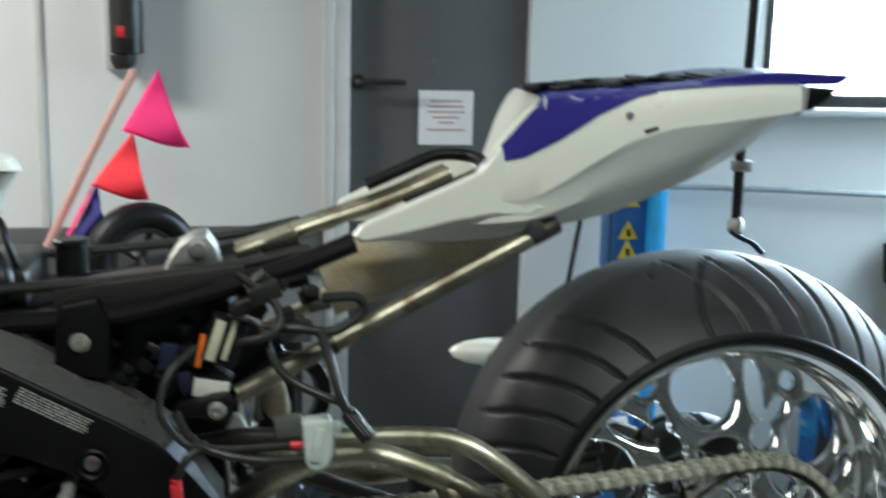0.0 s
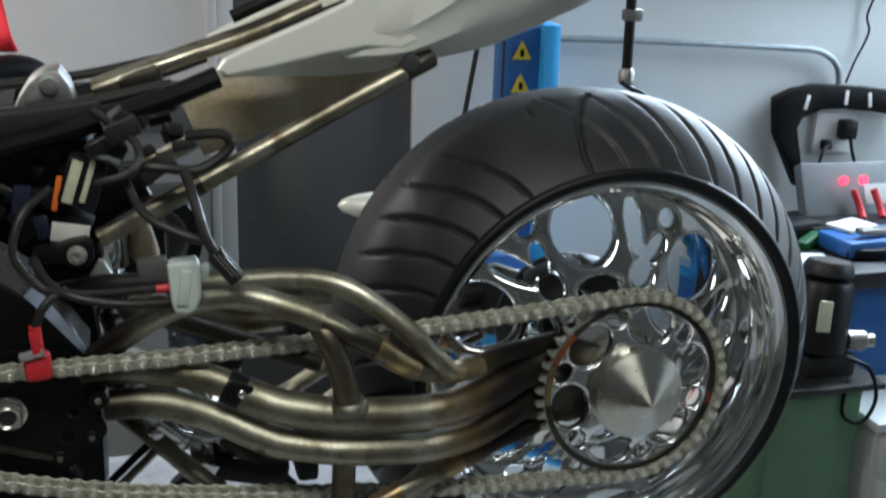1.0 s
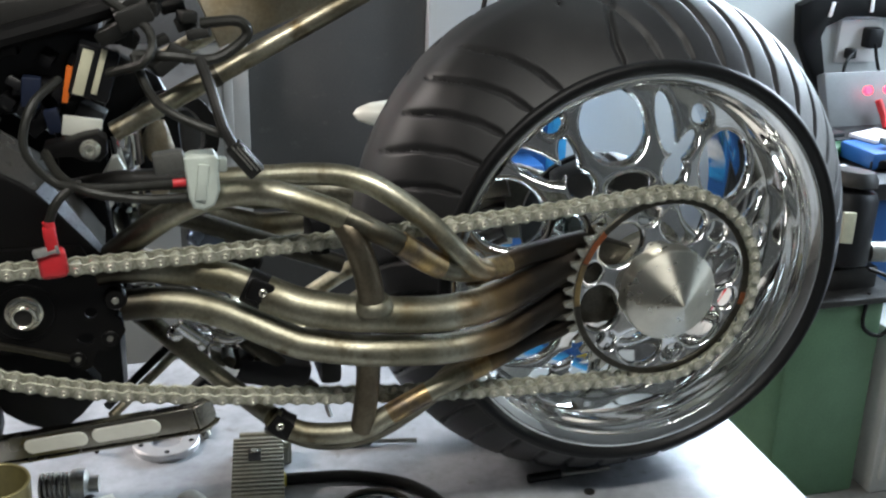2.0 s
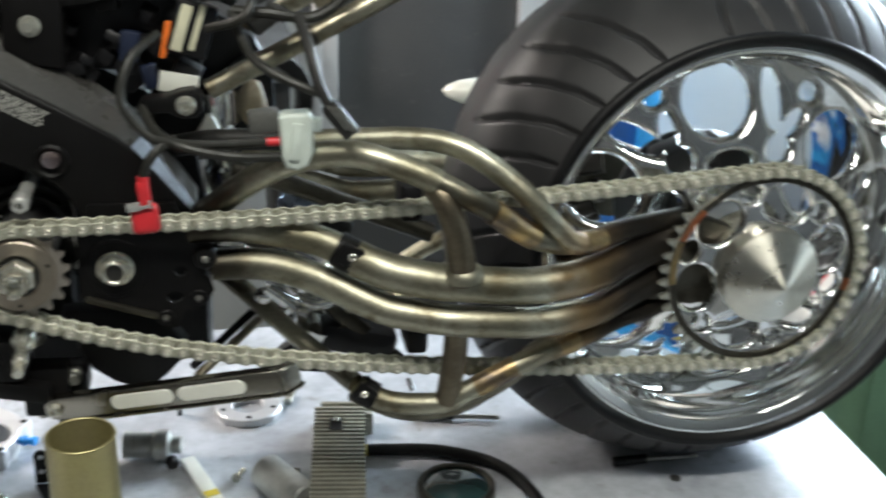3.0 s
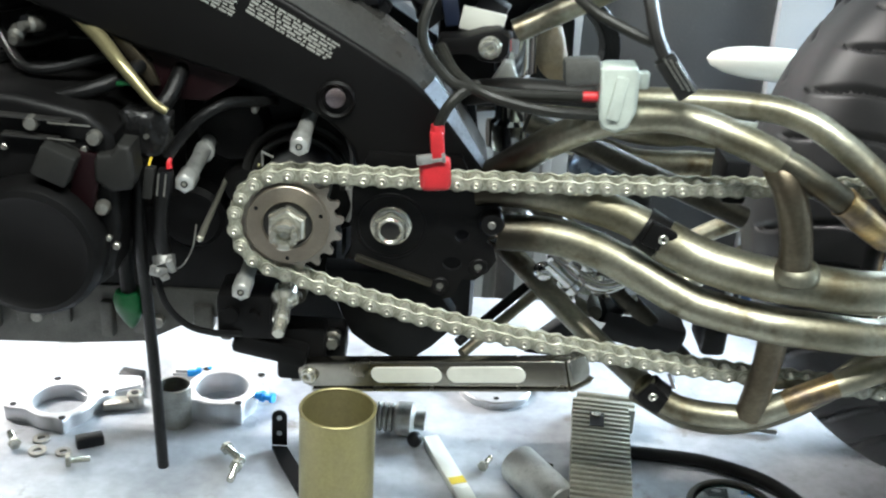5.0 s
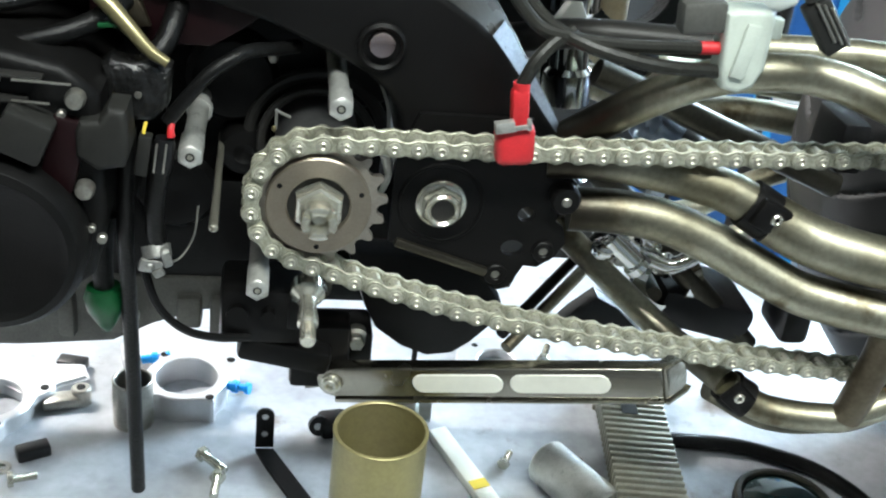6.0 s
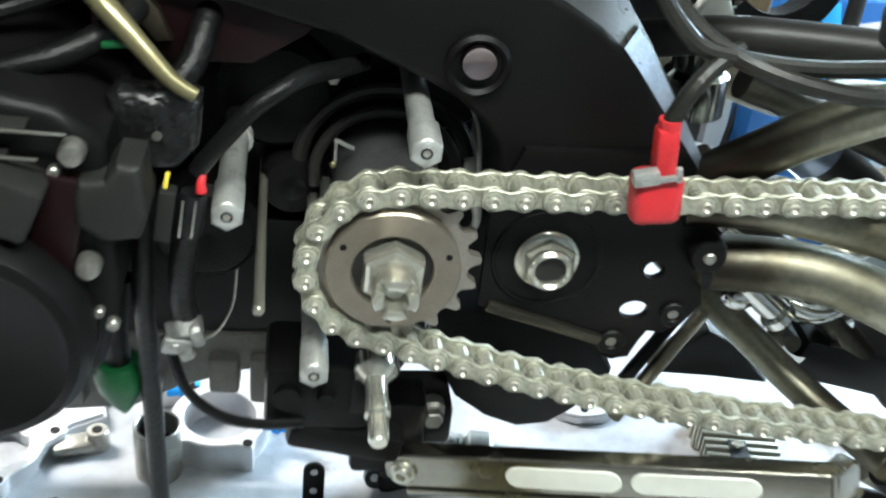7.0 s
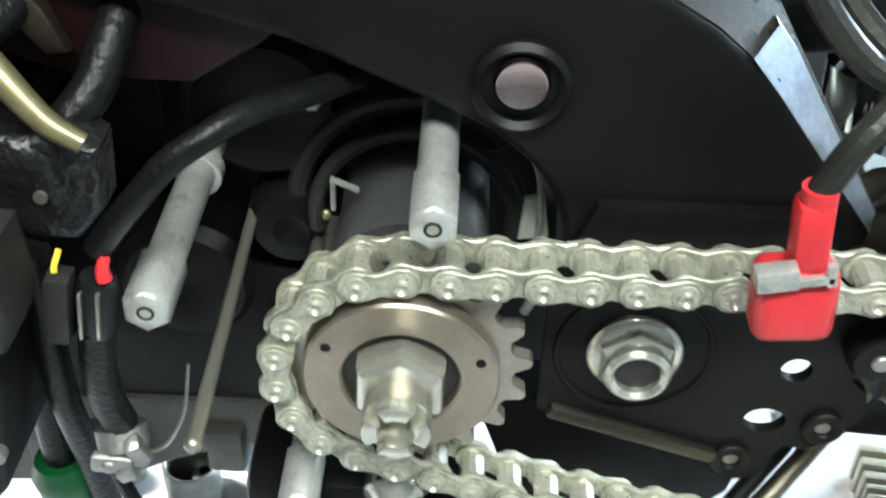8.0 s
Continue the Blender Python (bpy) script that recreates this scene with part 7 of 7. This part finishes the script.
# hanging air line with a hook at its end
hp = thing("hanging_pole", (1.39, 1.60, 1.07), "dark drop pole hanging from the ceiling with a hook", "drop pole")
part("pole", tube(G(), [(1.40, 1.60, CEIL), (1.398, 1.60, 1.70), (1.389, 1.60, 1.45), (1.390, 1.60, 1.14)], 0.014, 14, 5), PLASTIC, hp)
part("collar", lathe(G(), [(0.014, 0), (0.021, 0.008), (0.021, 0.035), (0.014, 0.045)], (1.390, 1.60, 1.118), (0, 0, 1), 18), STEEL, hp)
part("hook", tube(G(), [(1.372, 1.59, 1.130), (1.400, 1.59, 1.112), (1.430, 1.58, 1.098), (1.452, 1.58, 1.078), (1.462, 1.58, 1.072)], 0.008, 10, 5), PLASTIC, hp)
part("bracket", rbox(G(), (1.394, 1.60, 1.300), (0.05, 0.03, 0.03), 0.005), STEEL, hp)

# ---- bench, instrument and machine to the rear of the bike ----
wb = thing("workbench", (2.5, 1.95, FLOOR), "blue workbench with a black top crowded with tools", "workbench")
part("worktop", rbox(G(), (2.95, 1.95, 0.495), (1.72, 0.62, 0.055), 0.006), BENCHTOP, wb)
part("cabinet", rbox(G(), (2.98, 1.97, 0.04), (1.60, 0.55, 0.85), 0.006), LIFTBLUE, wb)
part("yellow_label", rbox(G(), (2.515, 1.693, 0.215), (0.075, 0.003, 0.085), 0), CREAM, wb)
part("yellow_label", rbox(G(), (2.510, 1.6905, 0.230), (0.045, 0.003, 0.030), 0), YELLOW, wb)
tr = thing("padded_frame", (2.5, 2.2, 0.62), "black angular frame leaning on the wall", "frame")
out = [(2.235, 0.946), (2.300, 0.975), (2.382, 0.990), (2.50, 0.985), (2.62, 0.975), (2.75, 0.955), (2.75, 0.87), (2.63, 0.892), (2.50, 0.905), (2.42, 0.905), (2.345, 0.875), (2.330, 0.84), (2.378, 0.66), (2.355, 0.635), (2.250, 0.822)]
part("body", prism(G(), out, 2.235, 2.275, 0.006), BLACK, tr)
for x, z, a in ((2.352, 0.932, 12), (2.505, 0.945, 0), (2.60, 0.935, -10)):
    part("white_strap", rbox(G(), (x, 2.2335, z), (0.014, 0.004, 0.05), 0.001, (0, a, 0)), PAPER, tr)
so = thing("wall_socket", (2.508, 2.29, 0.74), "white wall socket with black plugs", "socket")
part("plate", rbox(G(), (2.508, 2.288, 0.815), (0.165, 0.022, 0.150), 0.006), PAPER, so)
part("plug", rbox(G(), (2.545, 2.262, 0.828), (0.060, 0.05, 0.070), 0.01), PLASTIC, so)
part("plug", rbox(G(), (2.470, 2.268, 0.775), (0.032, 0.04, 0.035), 0.006), PLASTIC, so)
part("cord", tube(G(), [(2.470, 2.25, 0.775), (2.435, 2.23, 0.75), (2.40, 2.2, 0.66), (2.38, 2.18, 0.60)], 0.006, 8, 6), HOSE, so)
part("cord", tube(G(), [(2.545, 2.24, 0.81), (2.550, 2.22, 0.75), (2.56, 2.2, 0.70)], 0.006, 8, 6), HOSE, so)
ins = thing("instrument", (2.5, 2.1, 0.5225), "grey sloping instrument with two red lights", "instrument")
im = pose(2.50, 2.09, 0.665, -32, 0, 0)
GREYI = M("grey_instrument_case", (0.16, 0.17, 0.175), 0.45, 0.0, 0.15, 12, 200, 0.03)
part("case", rbox(G(), (2.49, 2.11, 0.640), (0.40, 0.05, 0.21), 0.01, (-24, 0, 0)), GREYI, ins)
part("base", rbox(G(), (2.46, 2.03, 0.552), (0.46, 0.22, 0.055), 0.01), PLASTIC, ins)
for x in (2.425, 2.502):
    part("red_light", disc(G(), 0.014, (x, 2.075, 0.692), 0.012, (0, -1, 0.4), 18), LEDRED, ins)
    part("red_probe", tube(G(), [(x + 0.035, 2.055, 0.665), (x + 0.05, 2.03, 0.61), (x + 0.045, 2.0, 0.58)], 0.013, 8, 4), RED, ins)
part("panel", rbox(G(), (2.58, 2.085, 0.640), (0.11, 0.006, 0.07), 0.002, (-24, 0, 0)), CABW, ins)
clutter = {}
for nm, c, sz, rot, mat, lb in (("blue_case", (2.42, 1.84, 0.555), (0.36, 0.16, 0.055), (0, 0, 6), LIFTBLUE, "flat blue case on the bench"),
                                ("paper_pile", (2.36, 1.90, 0.590), (0.14, 0.10, 0.012), (0, 0, 20), PAPER, "white papers on the bench"),
                                ("paper_pile", (2.13, 1.76, 0.527), (0.12, 0.14, 0.008), (0, 0, -14), PAPER, "white papers on the bench"),
                                ("green_tool", (2.21, 1.90, 0.545), (0.10, 0.04, 0.035), (0, -14, 24), GREEN, "small green tool on the bench"),
                                ("dark_box", (2.18, 1.98, 0.560), (0.20, 0.10, 0.07), (0, 0, 8), PLASTIC, "black box on the bench"),
                                ("dark_box", (2.32, 1.76, 0.545), (0.14, 0.05, 0.03), (0, 0, -10), PLASTIC, "black box on the bench"),
                                ("silver_tool", (2.40, 1.80, 0.600), (0.20, 0.035, 0.02), (0, 4, 10), STEEL, "steel hand tool on the blue case")):
    th = clutter[lb, c] = thing(nm, (c[0], c[1], c[2] - sz[2] / 2), lb, nm.replace("_", " "))
    part("body", rbox(G(), c, sz, min(sz) * 0.2, rot), mat, th)
mo = thing("grinder_motor", (2.03, 1.5, 0.27), "dark electric grinder motor with a pale label", "motor")
part("motor", lathe(G(), [(0.045, 0), (0.085, 0.015), (0.085, 0.20), (0.075, 0.22), (0.05, 0.225)], (2.02, 1.52, 0.33), (0.1, 0.1, 1), 36), PLASTIC, mo)
part("cap", lathe(G(), [(0.05, 0), (0.072, 0.01), (0.072, 0.03), (0.06, 0.05), (0.03, 0.055)], (2.045, 1.54, 0.555), (0.1, 0.1, 1), 30), GREYBLACK, mo)
part("pale_label", prism(G(), [(1.965, 0.43), (2.005, 0.425), (2.005, 0.515), (1.965, 0.52)], 1.437, 1.447, 0.002), CREAM, mo)
part("foot", rbox(G(), (2.06, 1.55, 0.295), (0.16, 0.14, 0.07), 0.01), GREYBLACK, mo)
part("fitting", lathe(G(), [(0.03, 0), (0.03, 0.05), (0.02, 0.06), (0.02, 0.08)], (2.11, 1.5, 0.37), (1, -0.2, 0), 18), STEEL, mo)
part("cord", tube(G(), [(2.08, 1.45, 0.34), (2.14, 1.42, 0.31), (2.17, 1.41, 0.22), (2.14, 1.42, 0.14), (2.08, 1.43, 0.17), (2.09, 1.44, 0.27)], 0.006, 8, 7), HOSE, mo)
gm = thing("green_machine_base", (1.95, 1.6, FLOOR), "green painted machine base", "machine base")
part("body", rbox(G(), (2.0, 1.62, -0.075), (0.30, 0.36, 0.65), 0.012), GREENM, gm)
part("top_plate", rbox(G(), (2.03, 1.58, 0.255), (0.34, 0.34, 0.02), 0.004), GREYBLACK, gm)
wc = thing("white_cabinet", (2.4, 1.5, FLOOR), "grey-white steel drawer cabinet beside the machine", "cabinet")
part("body", rbox(G(), (2.40, 1.58, -0.14), (0.42, 0.34, 0.52), 0.008), CABW, wc)
part("top", rbox(G(), (2.40, 1.57, 0.135), (0.46, 0.38, 0.03), 0.006), CABW, wc)
for z in (0.04, -0.12, -0.28):
    d = part("drawer", rbox(G(), (2.40, 1.405, z), (0.38, 0.02, 0.14), 0.006), CABW, wc)
    part("handle", tube(G(), [(2.36, 1.395, z), (2.36, 1.378, z), (2.44, 1.378, z), (2.44, 1.395, z)], 0.005, 8, 3), STEEL, d)
# blue power unit at the foot of the lift post
unit = thing("lift_power_unit", (1.14, 2.02, FLOOR), "blue steel lift power unit with a white label and cyan stripe", "power unit")
body = part("body", rbox(G(), (1.12, 2.05, 0.065), (0.31, 0.14, 0.93), 0.012), LIFTBLUE, unit)
part("cyan_stripe", rbox(G(), (1.13, 1.978, 0.37), (0.045, 0.004, 0.30), 0.001, (0, -14, 0)), LIFTCYAN, body)
part("white_label", rbox(G(), (1.20, 1.978, 0.435), (0.11, 0.004, 0.075), 0.001, (0, -10, 0)), PAPER, body)
part("green_label", rbox(G(), (1.255, 1.976, 0.365), (0.035, 0.004, 0.07), 0.001), GREEN, body)
part("switch_plate", rbox(G(), (1.165, 1.975, 0.30), (0.030, 0.008, 0.030), 0.002), STEEL, body)

# the whole wall side of the room stands this much further along and up
for ob, dx, dz in [(wall_n, 0.036, 0.04), (trim, 0.036, 0.04), (conduit, 0.035, 0.04), (wall_cord, 0.035, 0.04), (door, 0.036, 0.04), (notice, 0.036, 0.04), (win, 0.036, 0.04),
                   (bench2, 0.028, 0.04), (flags, 0.026, 0.04), (sw, 0.024, 0.04), (ext, 0.016, 0.035), (post, 0.032, 0.04), (lean, 0.032, 0.04), (hp, 0.020, 0.03),
                   (wb, 0.028, 0.04), (tr, 0.035, 0.04), (so, 0.035, 0.04), (ins, 0.031, 0.04), (mo, 0.018, 0.04), (gm, 0.018, 0.04), (wc, 0.018, 0.04), (unit, 0.032, 0.04)] + [(th, 0.027, 0.04) for th in clutter.values()]:
    ob.location += Vector((dx, 0, dz))
